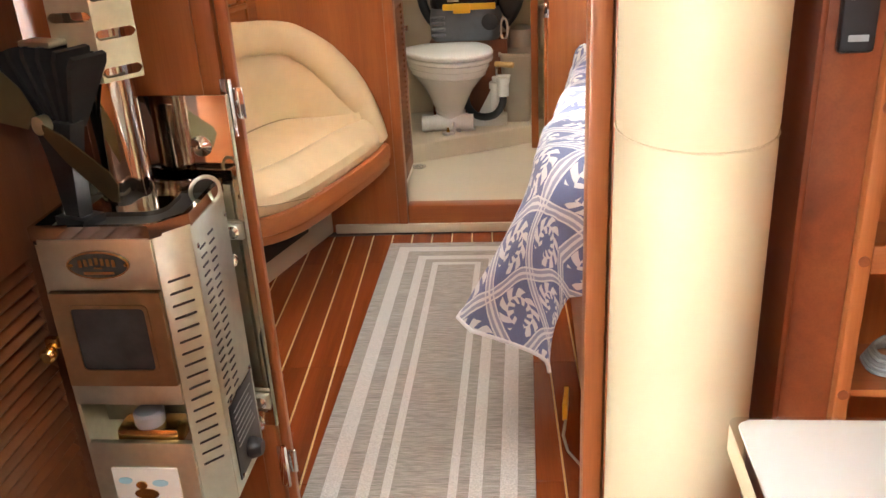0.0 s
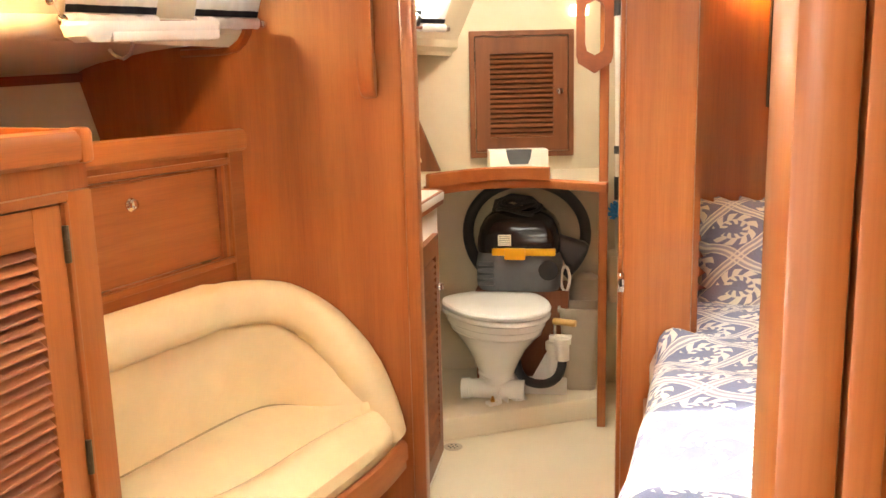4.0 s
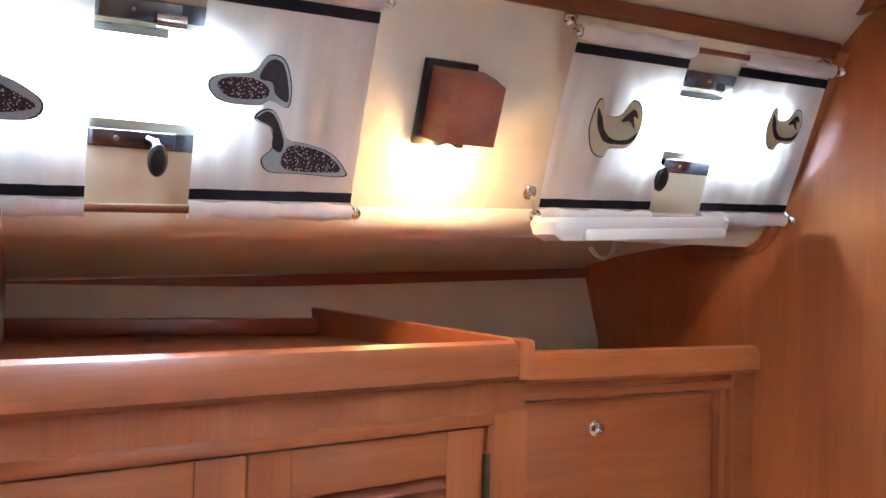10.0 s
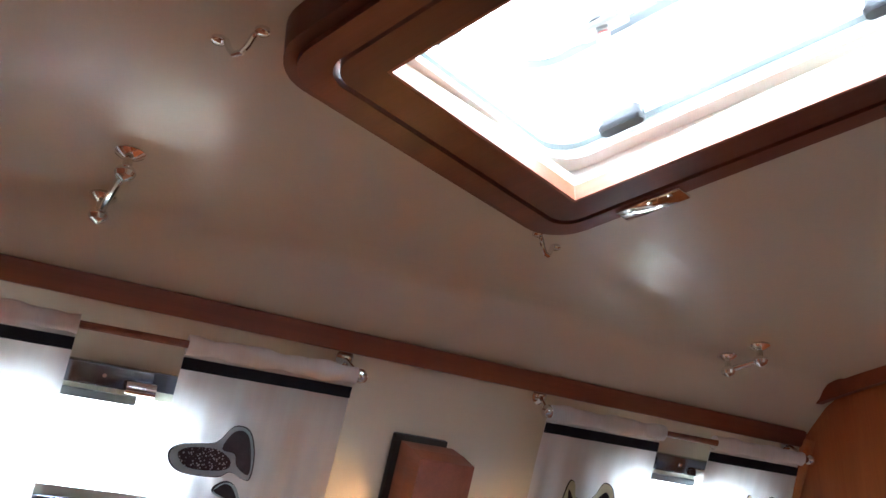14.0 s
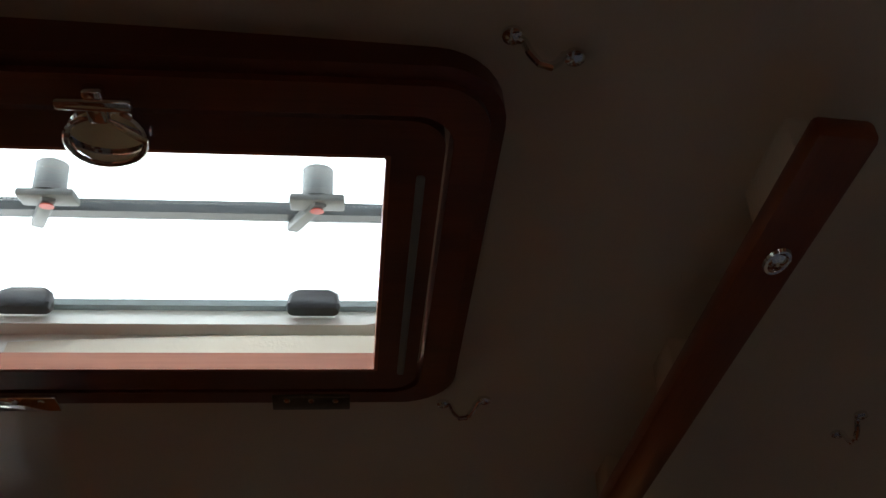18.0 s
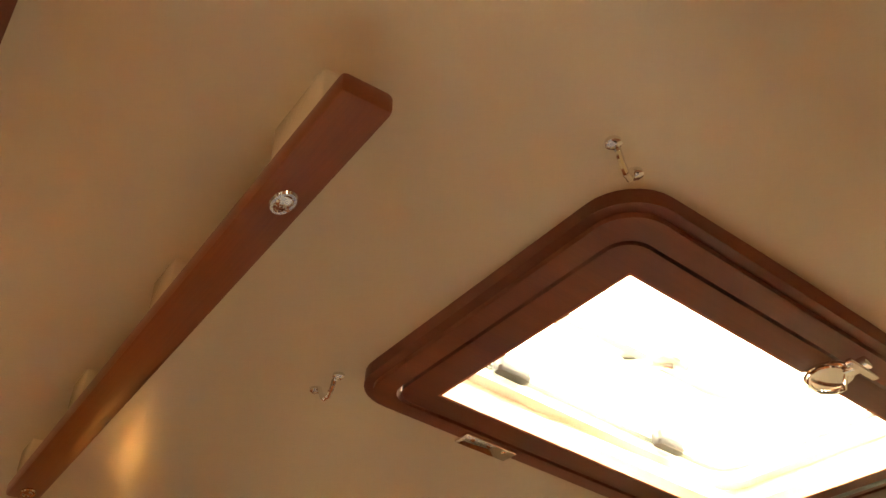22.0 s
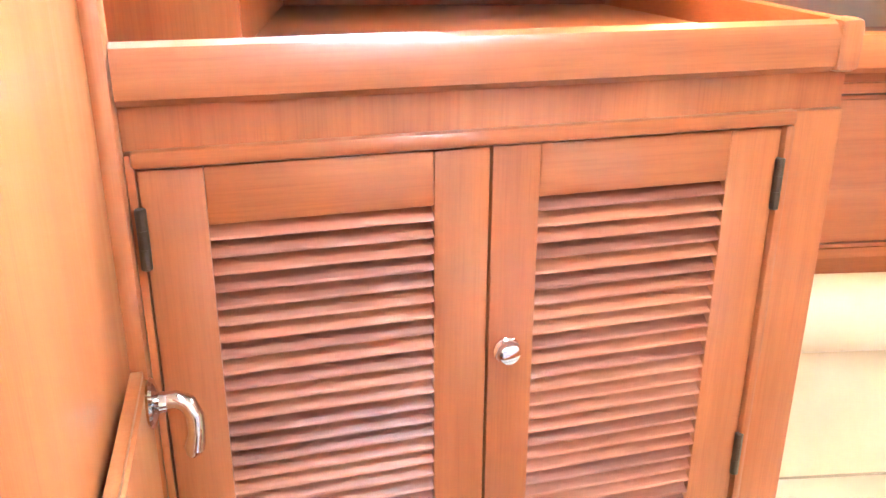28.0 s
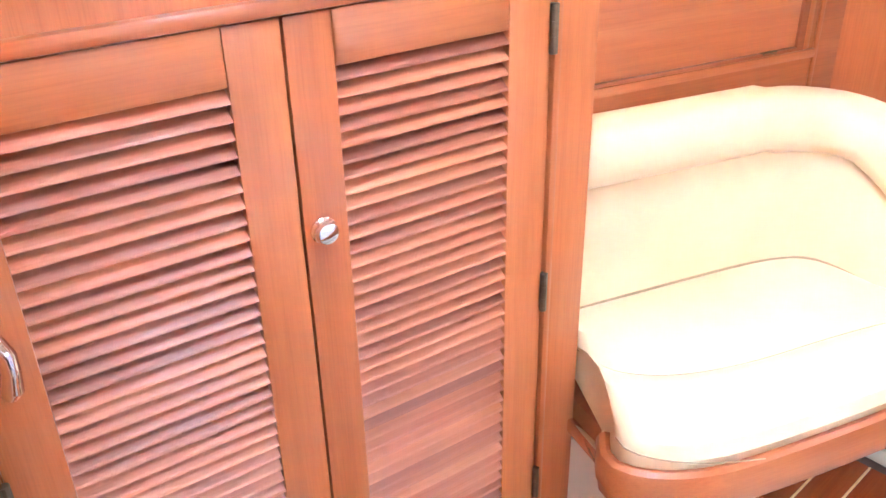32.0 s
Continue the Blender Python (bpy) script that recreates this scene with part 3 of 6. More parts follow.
for i, (x, z) in enumerate(profile):
    (xa, za), (xb, zb) = profile[max(i - 1, 0)], profile[min(i + 1, len(profile) - 1)]
    d = Vector((xb - xa, 0, zb - za)).normalized()
    nrm = Vector((d.z, 0, -d.x))
    u0 = (x + math.sin(CA) * (HB - 0.002)) / math.cos(CA)
    base = CF @ Vector((u0, HB - 0.002, z))
    loops.append([own.verts.new(base + nrm * a + Vector((0, b, 0))) for a, b in ((0.0, 0.0), (0.020, 0.0), (0.020, -0.014), (0.016, -0.020), (0.004, -0.020), (0.0, -0.014))])
for p, q in zip(loops, loops[1:]):
    for k in range(6):
        own.faces.new((p[k], p[(k + 1) % 6], q[(k + 1) % 6], q[k]))
solid("trim_bulkhead_edge", own, M_wood_z, "slim teak trim where the bulkhead meets the cabin side", "trim", kind="structure")
part("sill_strip", box(-0.62, 0.20, HB - 0.018, HB - 0.002, 0.0, 0.035, 0.004), M_gel, head_bulk)
part("door_post", box(0.178, 0.350, HB - 0.020, HB + 0.045, 0, camber(0.25), 0.010), M_wood_z, head_bulk)
part("door_post_edge", box(0.168, 0.180, HB - 0.006, HB + 0.05, 0, 1.79, 0.003), M_wood_z, head_bulk)
top = [(s / 20, HB - 0.014, camber(s / 20) - 0.028) for s in range(-17, 8)]
part("top_trim", sweep([(-0.0, 0.0), (0.016, 0.0), (0.016, 0.034), (0.0, 0.034)], top), M_railwood, head_bulk)

# cabin side wall: local x along the boat, y up the slope, z into the cabin
WB = Matrix(((0.0, 0.3709, 0.9287, -1.742), (1.0, 0.0, 0.0, 0.0), (0.0, 0.9287, -0.3709, 1.475), (0, 0, 0, 1)))
PORTS = [(1.38, 1.86, 0.064, 0.232), (2.54, 2.92, 0.100, 0.252), (3.62, 3.98, 0.085, 0.245)]
solid("wall_cabin_side", slab(-1.6, 4.9, -0.070, 0.45, -0.03, 0.0, PORTS), M_gel, "cream gelcoat cabin side with opening ports", "wall", WB, kind="structure", smooth=False)
def sheer(bm):
    """The side deck rises towards the bow."""
    for v in bm.verts:
        v.co.z += 0.042 * (v.co.y - 2.6)
    return bm


ledge = solid("trim_side_ledge", sheer(prism([(-1.780, 1.474), (-1.7455, 1.468), (-1.742, 1.458), (-1.743, 1.446), (-1.748, 1.435), (-1.757, 1.426), (-1.770, 1.420), (-1.80, 1.414), (-2.00, 1.394), (-2.14, 1.370), (-2.180, 1.358), (-2.203, 1.346), (-2.23, 1.352), (-2.26, 1.47)], -1.6, 2.99, "y")), M_gel, "rounded cream underside of the side deck", "trim", kind="structure")
# Added to close a gap that let the port backdrop's glow in.
solid("trim_head_light_stop", prism([(-1.745, 1.470), (-1.742, 1.440), (-1.76, 1.425), (-2.20, 1.405), (-2.30, 1.405), (-2.30, 1.470)], 3.035, 4.9, "y"), M_gel, "cream filler added to keep light out under the side deck in the head", "trim", kind="structure")
batten = solid("trim_headliner_batten", moved(box(-1.6, 3.02, 0.336, 0.370, 0.0, 0.020, 0.005), WB), M_railwood, "dark wooden batten along the headliner", "trim", kind="structure")
strip = solid("trim_liner_strip", sheer(box(-2.206, -2.190, 0.4, 2.86, 1.322, 1.347, 0.002)), M_railwood, "dark wooden strip under the side deck", "trim", kind="structure")
liner = solid("wall_side_liner", prism([(-2.212, 1.38), (-2.158, 1.18), (-2.08, -0.06), (-2.16, -0.06), (-2.25, 1.1), (-2.25, 1.38)], -1.6, 2.99, "y"), M_vinyl, "cream vinyl hull liner behind the lockers", "wall", kind="structure", smooth=False)
cs = [(-1.46, 1.9115), (-1.515, 1.9035), (-1.531, 1.8975), (-1.541, 1.886), (-1.549, 1.871), (-1.610, 1.806), (-1.70, 1.83), (-1.60, 2.02), (-1.44, 2.0)]
cove = solid("ceiling_cove", prism(cs, -1.6, 4.9, "y"), M_ceil, "glossy cream cove along the headliner", "ceiling", kind="structure")
M_outside = emitter("bright_sky", (0.90, 0.96, 1.0), 26.0)
# Carried far above the ports so that it also blocks the sun there.
outside = solid("backdrop", box(-2.62, -2.60, -2.0, 4.8, 1.15, 5.4), M_outside, "plain bright sky outside the ports", "sky", kind="structure", smooth=False)
# bright haze all round, above the water
ringsky = bmesh.new()
rows = [[ringsky.verts.new((9 * math.cos(2 * math.pi * k / 48), 2 + 9 * math.sin(2 * math.pi * k / 48), z)) for k in range(48)] for z in (-1.0, 12.5)]
for k in range(48):
    ringsky.faces.new((rows[0][k], rows[0][(k + 1) % 48], rows[1][(k + 1) % 48], rows[1][k]))
solid("backdrop_haze", ringsky, emitter("bright_haze", (0.94, 0.98, 1.0), 10.0), "plain bright sky around the boat", "sky", kind="structure", smooth=False)
far = thing("wall_starboard", "plain teak and cream walls that close the boat", "wall", CF, kind="structure")
part("side", box(1.72, 1.78, 1.69, 5.0, -0.06, TOP), M_gel, far, smooth=False)
part("side", box(1.72, 1.78, -2.2, 1.66, -0.06, TOP), M_wood_y, far, smooth=False)
part("stern", box(-2.2, 1.78, -2.0, -1.95, -0.06, 2.05), M_wood_x, far, smooth=False)
part("berth_end", box(0.345, 1.72, 3.98, 4.01, 0, TOP), M_wood_z, far, smooth=False)
part("berth_side", box(0.345, 0.372, 3.42, 3.98, 0, TOP), M_wood_z, far, smooth=False)

# ---- port lockers: the front turned 11.2 degrees off the cabin side ----
LM = pose(-1.4736, 1.838, 0, 0, 0, 11.22)  # on the front, where the two doors meet: x out of the front, y ahead along it
LI = LM.inverted()


def on_front(x, y):
    """World place of a point given out of the locker's front and ahead along it."""
    p = LM @ Vector((x, y, 0))
    return (p.x, p.y)


def louvred_door(name, y0, y1, z0, z1, ly0, ly1, lz0, lz1, parent, pitch=0.0206):
    """A framed door in the plane x = 0 with real slats; returns the door's frame."""
    door = part(name, box(-0.018, 0.0, y0, ly0, z0, z1, 0.002), M_wood_z, parent)
    part("stile", box(-0.018, 0.0, ly1, y1, z0, z1, 0.002), M_wood_z, door)
    part("rail", box(-0.018, -0.0006, ly0, ly1, lz1, z1, 0.002), M_wood_y, door)
    part("rail", box(-0.018, -0.0006, ly0, ly1, z0, lz0, 0.002), M_wood_y, door)
    # Dark board paints the shade seen through the slats.
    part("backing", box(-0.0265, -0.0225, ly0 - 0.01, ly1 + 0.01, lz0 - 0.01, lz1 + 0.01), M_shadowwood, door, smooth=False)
    n = round((lz1 - lz0) / pitch)
    me = None
    for i in range(n):
        z = lz1 - (i + 0.5) * (lz1 - lz0) / n
        if me is None:
            b = prism([(-0.0215, 0.0092), (-0.0178, 0.0093), (-0.0018, -0.0040), (0.0002, -0.0070), (-0.0028, -0.0082), (-0.0215, 0.0056)], ly0, ly1, "x")
            # the outline is (depth, height): turn it so that the slat runs along y
            for v in b.verts:
                v.co = Vector((v.co.y, v.co.x, v.co.z))
            me = mesh_of(b, "slat", M_slat, False)
        place("slat", me, door, pose(0, 0, z))
    return door


lockers = thing("locker", "varnished teak locker with a pair of louvred doors", "locker", LM)
CORNER, AFT = on_front(-0.02, 0.466), on_front(-0.02, -0.40)
part("carcass", prism([(-2.17, 2.145), CORNER, AFT, (-1.41, 1.36), (-2.17, 1.16)], 0, 1.194, "z"), M_wood_z, lockers, "", LI, smooth=False)
part("worktop", prism([(-2.19, 2.145), on_front(-0.006, 0.466), on_front(-0.006, -0.40), (-1.41, 1.36), (-2.19, 1.16)], 1.194, 1.202), M_wood_y, lockers, "", LI, smooth=False)
part("top_rail", prism([(-0.02, 1.180), (0.004, 1.178), (0.014, 1.186), (0.017, 1.222), (0.009, 1.236), (-0.002, 1.241), (-0.014, 1.236), (-0.016, 1.204), (-0.02, 1.204)], -0.395, 0.436, "y"), M_wood_y, lockers)
part("corner_block", box(-0.02, 0.019, 0.434, 0.470, 1.178, 1.243, 0.009), M_wood_z, lockers)
part("side_fiddle", moved(prism([(-0.655, 1.165), (-0.012, 1.165), (-0.012, 1.240), (-0.655, 1.258)], -0.011, 0.011, "y", 0.005), pose(on_front(0, 0)[0] - 0.093, 2.291, 0, 0, 0, 13.5)), M_wood_x, lockers, "", LI)
part("back_fiddle", box(-2.168, -2.152, 1.30, 2.150, 1.202, 1.236, 0.003), M_railwood, lockers, "", LI)
part("frieze", box(-0.02, -0.002, -0.395, 0.466, 1.132, 1.180), M_wood_z, lockers, smooth=False)
part("moulding", box(-0.02, 0.008, -0.389, 0.400, 1.113, 1.133, 0.006), M_wood_y, lockers)
part("stile", box(-0.02, 0.0, -0.395, -0.386, 0.0, 1.128, 0.002), M_wood_z, lockers)
part("corner_post", box(-0.03, 0.021, -0.419, -0.396, 0.0, 1.36, 0.008), M_wood_z, lockers)
part("stile", box(-0.02, 0.001, 0.386, 0.471, 0.0, 1.130, 0.004), M_wood_z, lockers)
part("moulding", box(-0.012, 0.007, 0.386, 0.400, 0.10, 1.113, 0.005), M_wood_z, lockers)
part("plinth", box(-0.06, -0.03, -0.40, 0.466, 0.0, 0.10), M_wood_y, lockers, smooth=False)
DOORS = [("door", -0.384, -0.0015, -0.318, -0.068, "left"), ("door", 0.0015, 0.384, 0.061, 0.313, "right")]
for nm, y0, y1, l0, l1, hand in DOORS:
    d = louvred_door(nm, y0, y1, 0.11, 1.111, l0, l1, 0.18, 1.046, lockers)
    yh = y0 - 0.001 if hand == "left" else y1 + 0.001
    for z in (1.038, 0.631, 0.24):
        part("hinge", moved(lathe([(0.0050, -0.034), (0.0062, -0.033), (0.0062, -0.011), (0.0054, -0.0105), (0.0062, -0.010), (0.0062, 0.010), (0.0054, 0.0105), (0.0062, 0.011), (0.0062, 0.033), (0.0050, 0.034)], 10), pose(0.004, yh, z)), M_bronze, d, "dull bronze barrel hinge")
    if hand == "right":
        part("knob", moved(lathe([(0.0150, 0.0), (0.0172, 0.003), (0.0172, 0.006), (0.0140, 0.009), (0.0130, 0.012), (0.0150, 0.015), (0.0135, 0.019), (0.006, 0.021)], 20), pose(0.0, 0.024, 0.851, 0, 90, 0)), M_chrome, d, "round chrome push knob")
tagged(lockers, "varnished teak locker with closed louvred doors beside the settee")
solid("wall_locker_end", box(-2.19, -1.60, 1.24, 1.550, 1.204, 1.412), M_wood_z, "teak end panel above the locker top", "wall", kind="structure", smooth=False)

# ---- cabin door leaf, folded back, and a low door with a chrome lever ----
leaf = thing("door_1", "varnished teak cabin door standing open", "door", pose(-1.388, 1.432, 0, 0, 0, 8.8), kind="structure")
part("leaf", box(0.0, 0.535, -0.016, 0.0, 0.04, 1.32, 0.004), M_palewood, leaf, "honey-coloured teak face")
low = thing("low_door", "low varnished teak door open against the locker", "door", pose(-1.306, 1.464, 0, 0, 0, 8))
part("leaf", box(0.0, 0.46, -0.008, 0.008, 0.06, 0.922, 0.002), M_palewood, low)
part("edge_band", box(0.0, 0.46, -0.008, 0.004, 0.923, 0.931, 0.001), M_palewood, low)
lever = part("lever_handle", moved(lathe([(0.022, 0.0), (0.026, 0.003), (0.024, 0.006), (0.011, 0.011), (0.010, 0.018)], 20), pose(0.020, 0.008, 0.905, -90, 0, 0)), M_chrome, low, "polished chrome lever handle")
part("lever", tube([(0.020, 0.022, 0.906), (0.020, 0.034, 0.907), (0.020, 0.045, 0.901), (0.021, 0.051, 0.886), (0.022, 0.051, 0.868), (0.024, 0.047, 0.850), (0.025, 0.044, 0.843)], [0.0090, 0.0090, 0.0095, 0.0090, 0.0085, 0.0105, 0.006], 12), M_chrome, lever)

# ---- shelf locker behind the settee ----
SX = -1.765
shelf = thing("shelf_locker", "teak locker behind the settee with a drop-down flap", "locker", pose(SX, 2.92, 0, 0, 0, 2.6) @ pose(-SX, -2.91, 0))
part("carcass", prism([(-2.19, 2.135), (SX - 0.012, 2.24), (SX - 0.012, 2.972), (-2.19, 2.842)], 0.0, 1.158), M_wood_y, shelf, smooth=False)
part("front", box(SX - 0.012, SX, 2.20, 2.975, 0.30, 1.146), M_wood_y, shelf, smooth=False)
part("top_rail", prism([(SX - 0.02, 1.145), (SX + 0.006, 1.143), (SX + 0.014, 1.152), (SX + 0.014, 1.184), (SX + 0.008, 1.198), (SX - 0.004, 1.202), (SX - 0.016, 1.196), (SX - 0.02, 1.158)], 2.25, 3.06, "y"), M_wood_y, shelf)
part("moulding", box(SX, SX + 0.009, 2.25, 2.905, 1.113, 1.130, 0.004), M_wood_y, shelf)
part("moulding", box(SX, SX + 0.009, 2.25, 2.905, 0.852, 0.870, 0.004), M_wood_y, shelf)
part("moulding", box(SX, SX + 0.009, 2.870, 2.885, 0.870, 1.113, 0.004), M_wood_z, shelf)
part("moulding", box(SX, SX + 0.006, 2.902, 2.914, 0.78, 1.143, 0.003), M_wood_z, shelf)
flap = part("flap", box(SX + 0.001, SX + 0.006, 2.30, 2.850, 0.879, 1.105, 0.002), M_wood_y, shelf)
part("beading", ring([(2.285, 0.872), (2.868, 0.872), (2.868, 1.112), (2.285, 1.112)], [(2.30, 0.878), (2.852, 0.878), (2.852, 1.106), (2.30, 1.106)], SX + 0.0005, SX + 0.010, "x"), M_railwood, flap)
part("hinge", box(SX + 0.005, SX + 0.010, 2.765, 2.805, 0.872, 0.880, 0.002), M_bronze, flap, "dull bronze hinge")
part("knob", moved(lathe([(0.013, 0.0), (0.0155, 0.003), (0.0155, 0.006), (0.012, 0.009), (0.0135, 0.014), (0.011, 0.018), (0.005, 0.0195)], 20), pose(SX + 0.006, 2.545, 1.056, 0, 90, 0)), M_chrome, flap, "round chrome push knob")

# ---- settee: a padded corner seat ----
settee = thing("settee", "cream leather corner settee on a curved teak base", "settee")


def on_bulk(s, z, off=0.0):
    p = keel(s, HB - 0.006 - off)
    return (p.x, p.y, z)


def cushion(path, section, mat, label, name="cushion"):
    return part(name, sweep(section, path), mat, settee, label)


def pad(depth, h, r=0.02, n=5):
    """A padded section, depth to the right of the way and h high, with round edges on the open side."""
    pts = [(0.0, 0.0)]
    pts += [(depth - r + r * math.sin(radians(a)), r - r * math.cos(radians(a))) for a in range(0, 91, 90 // n)]
    pts += [(depth - r + r * math.cos(radians(a)), h - r + r * math.sin(radians(a))) for a in range(0, 91, 90 // n)]
    pts += [(0.0, h)]
    return pts


# the outline in which the backrest stands: along the locker, round the corner, along the bulkhead
ARM = [(-2.0, 0.0), (-0.84, 0.008), (-0.76, 0.022), (-0.70, 0.036), (-0.65, 0.060), (-0.600, 0.090), (-0.555, 0.122), (-0.515, 0.164), (-0.480, 0.206), (-0.450, 0.256), (-0.428, 0.305), (-0.408, 0.360), (-0.394, 0.41), (-0.386, 0.45)]
BTOP, SEATZ = 0.838, 0.494


def sink(s):
    """How far the roll has come down at a distance to starboard."""
    for (a, p), (b, q) in zip(ARM, ARM[1:]):
        if a <= s <= b:
            return p + (q - p) * (s - a) / (b - a)
    return ARM[-1][1]


BACK = [(SX + 0.02, 2.285 + (2.74 - 2.285) * i / 8, 0.0, 0.0) for i in range(9)]
corner0, corner1 = Vector((SX + 0.02, 2.74)), Vector(on_bulk(-0.585, 0)[:2])
ctrl = Vector((SX + 0.03, 2.965))
for i in range(1, 15):
    t = i / 14
    p = (1 - t) ** 2 * corner0 + 2 * t * (1 - t) * ctrl + t * t * corner1
    BACK.append((p.x, p.y, sink(p.x * math.cos(CA) + p.y * math.sin(CA)), 0.0))
for s, dz in ARM[6:]:
    p = on_bulk(s, 0)
    BACK.append((p[0], p[1], dz, 0.0))


def bolster():
    """The stuffed roll along the top of the backrest, running down the arm."""
    own = bmesh.new()
    loops = []
    n = len(BACK)
    for i, (x, y, dz, _) in enumerate(BACK):
        a, b = Vector(BACK[max(i - 1, 0)][:2]), Vector(BACK[min(i + 1, n - 1)][:2])
        za, zb = -BACK[max(i - 1, 0)][2], -BACK[min(i + 1, n - 1)][2]
        d = Vector((b.x - a.x, b.y - a.y, zb - za)).normalized()
        flat = Vector((d.x, d.y, 0)).normalized()
        out = Vector((flat.y, -flat.x, 0))
        up = out.cross(d)
        if up.z < 0 or (up.z < 0.05 and up.dot(flat) < 0):
            up = -up
        w, h = 0.120, 0.110
        sec = []
        for k in range(14):
            t = -90 + 360 * k / 14
            r = radians(t)
            cxx, cyy = math.cos(r), math.sin(r)
            sec.append((w / 2 + (w / 2) * math.copysign(abs(cxx) ** 0.7, cxx), -h / 2 + (h / 2) * math.copysign(abs(cyy) ** 0.7, cyy)))
        base = Vector((x, y, BTOP - dz))
        loops.append([own.verts.new(base + out * aa + up * bb) for aa, bb in sec])
    k = 14
    for a, b in zip(loops, loops[1:]):
        for j in range(k):
            own.faces.new((a[j], a[(j + 1) % k], b[(j + 1) % k], b[j]))
    own.faces.new(loops[0])
    own.faces.new(loops[-1])
    return own


part("bolster", bolster(), M_leather, settee, "stuffed cream leather roll")


def smooth_line(pts, n, rounds=2):
    """A bent line made round and cut into n equal steps."""
    pts = [Vector(p) for p in pts]
    for _ in range(rounds):
        pts = [pts[0]] + [q for a, b in zip(pts, pts[1:]) for q in (a.lerp(b, 0.25), a.lerp(b, 0.75))] + [pts[-1]]
    run = [0.0]
    for a, b in zip(pts, pts[1:]):
        run.append(run[-1] + (b - a).length)
    res, k = [], 0
    for i in range(n + 1):
        d = run[-1] * i / n
        while k < len(pts) - 2 and run[k + 1] < d:
            k += 1
        res.append(pts[k].lerp(pts[k + 1], min(1.0, (d - run[k]) / max(1e-9, run[k + 1] - run[k]))))
    return res


def roll_foot():
    """The line under the roll where the flat of the backrest begins."""
    pts = []
    for i, (x, y, dz, _) in enumerate(BACK[:-3]):
        a, b = Vector(BACK[max(i - 1, 0)][:2]), Vector(BACK[min(i + 1, len(BACK) - 1)][:2])
        d = (b - a).normalized()
        pts.append(Vector((x, y, BTOP - dz - 0.103)) + Vector((d.y, -d.x, 0)) * 0.082)
    return pts


# seen from above: the crease along the back, the seam of the front roll, and the front edge
NS = 36
CREASE = smooth_line([(-1.675, 2.318), (-1.676, 2.40), (-1.678, 2.65), (-1.674, 2.80), (-1.650, 2.875), (-1.584, 2.900), (-1.475, 2.902), (-1.400, 2.945), (-1.385, 2.990)], NS)
SEAM = smooth_line([(-1.600, 2.318), (-1.540, 2.324), (-1.500, 2.350), (-1.457, 2.427), (-1.436, 2.56), (-1.437, 2.72), (-1.430, 2.87), (-1.402, 2.955), (-1.380, 3.010)], NS)
EDGE = smooth_line([(-1.480, 2.318), (-1.425, 2.282), (-1.375, 2.325), (-1.342, 2.410), (-1.334, 2.52), (-1.332, 2.70), (-1.336, 2.92), (-1.356, 3.055)], NS)
FOOTLINE = smooth_line(roll_foot(), NS, 0)


def back_panel():
    """The flat padded panel between the crease of the seat and the roll."""
    own = bmesh.new()
    rows = []
    for lo, hi in zip(CREASE, FOOTLINE):
        lo = Vector((lo.x, lo.y, SEATZ - 0.03))
        hi = hi + Vector((0, 0, 0.012))
        side = Vector((0.7, -0.7, 0.0))
        rows.append([own.verts.new(lo.lerp(hi, j / 8) + side * (0.010 * math.sin(math.pi * j / 8))) for j in range(9)])
    for a, b in zip(rows, rows[1:]):
        for j in range(8):
            own.faces.new((a[j], b[j], b[j + 1], a[j + 1]))
    return own


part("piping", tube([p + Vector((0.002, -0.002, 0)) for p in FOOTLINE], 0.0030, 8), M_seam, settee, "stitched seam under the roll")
part("backrest", back_panel(), M_leather, settee)
# A dark tube stands in for the shade where seat meets back.
part("crease_shade", tube([(p.x + 0.003, p.y - 0.003, 0.4855) for p in CREASE[:-6]], 0.0030, 8), M_seam, settee, "dark line for the shade in the crease between seat and back")


def seat_cushion():
    """The flat of the seat and the stuffed roll along its curved front, with a sunk seam between."""
    own = bmesh.new()
    rows = []
    for i, (c, m, f) in enumerate(zip(CREASE, SEAM, EDGE)):
        def at(a, b, t, z):
            p = a.lerp(b, t)
            return own.verts.new((p.x, p.y, z))
        out = (f - m).normalized() * 0.014 * min(1.0, (NS - i) / 6)
        pillowy = 0.004 * math.sin(9.0 * i / NS) + 0.003 * noise.noise(Vector((0.3 * i, 1.7, 0)))
        row = [at(c, m, -0.05, 0.440), at(c, m, 0.0, 0.482), at(c, m, 0.12, 0.492), at(c, m, 0.4, 0.496 + pillowy), at(c, m, 0.7, 0.488 + pillowy), at(c, m, 0.93, 0.470), at(c, m, 1.0, 0.460)]
        row += [at(m, f, 0.08, 0.467), at(m, f, 0.30, 0.474), at(m, f, 0.55, 0.468), at(m, f, 0.80, 0.448), at(m, f + out, 0.95, 0.422), at(m, f + out, 1.0, 0.395), at(m, f, 1.0, 0.364), at(m, f, 0.8, 0.352)]
        rows.append(row)
    for a, b in zip(rows, rows[1:]):
        for j in range(len(a) - 1):
            own.faces.new((a[j], a[j + 1], b[j + 1], b[j]))
    own.faces.new(rows[0])
    own.faces.new(rows[-1])
    bmesh.ops.recalc_face_normals(own, faces=own.faces)
    return own


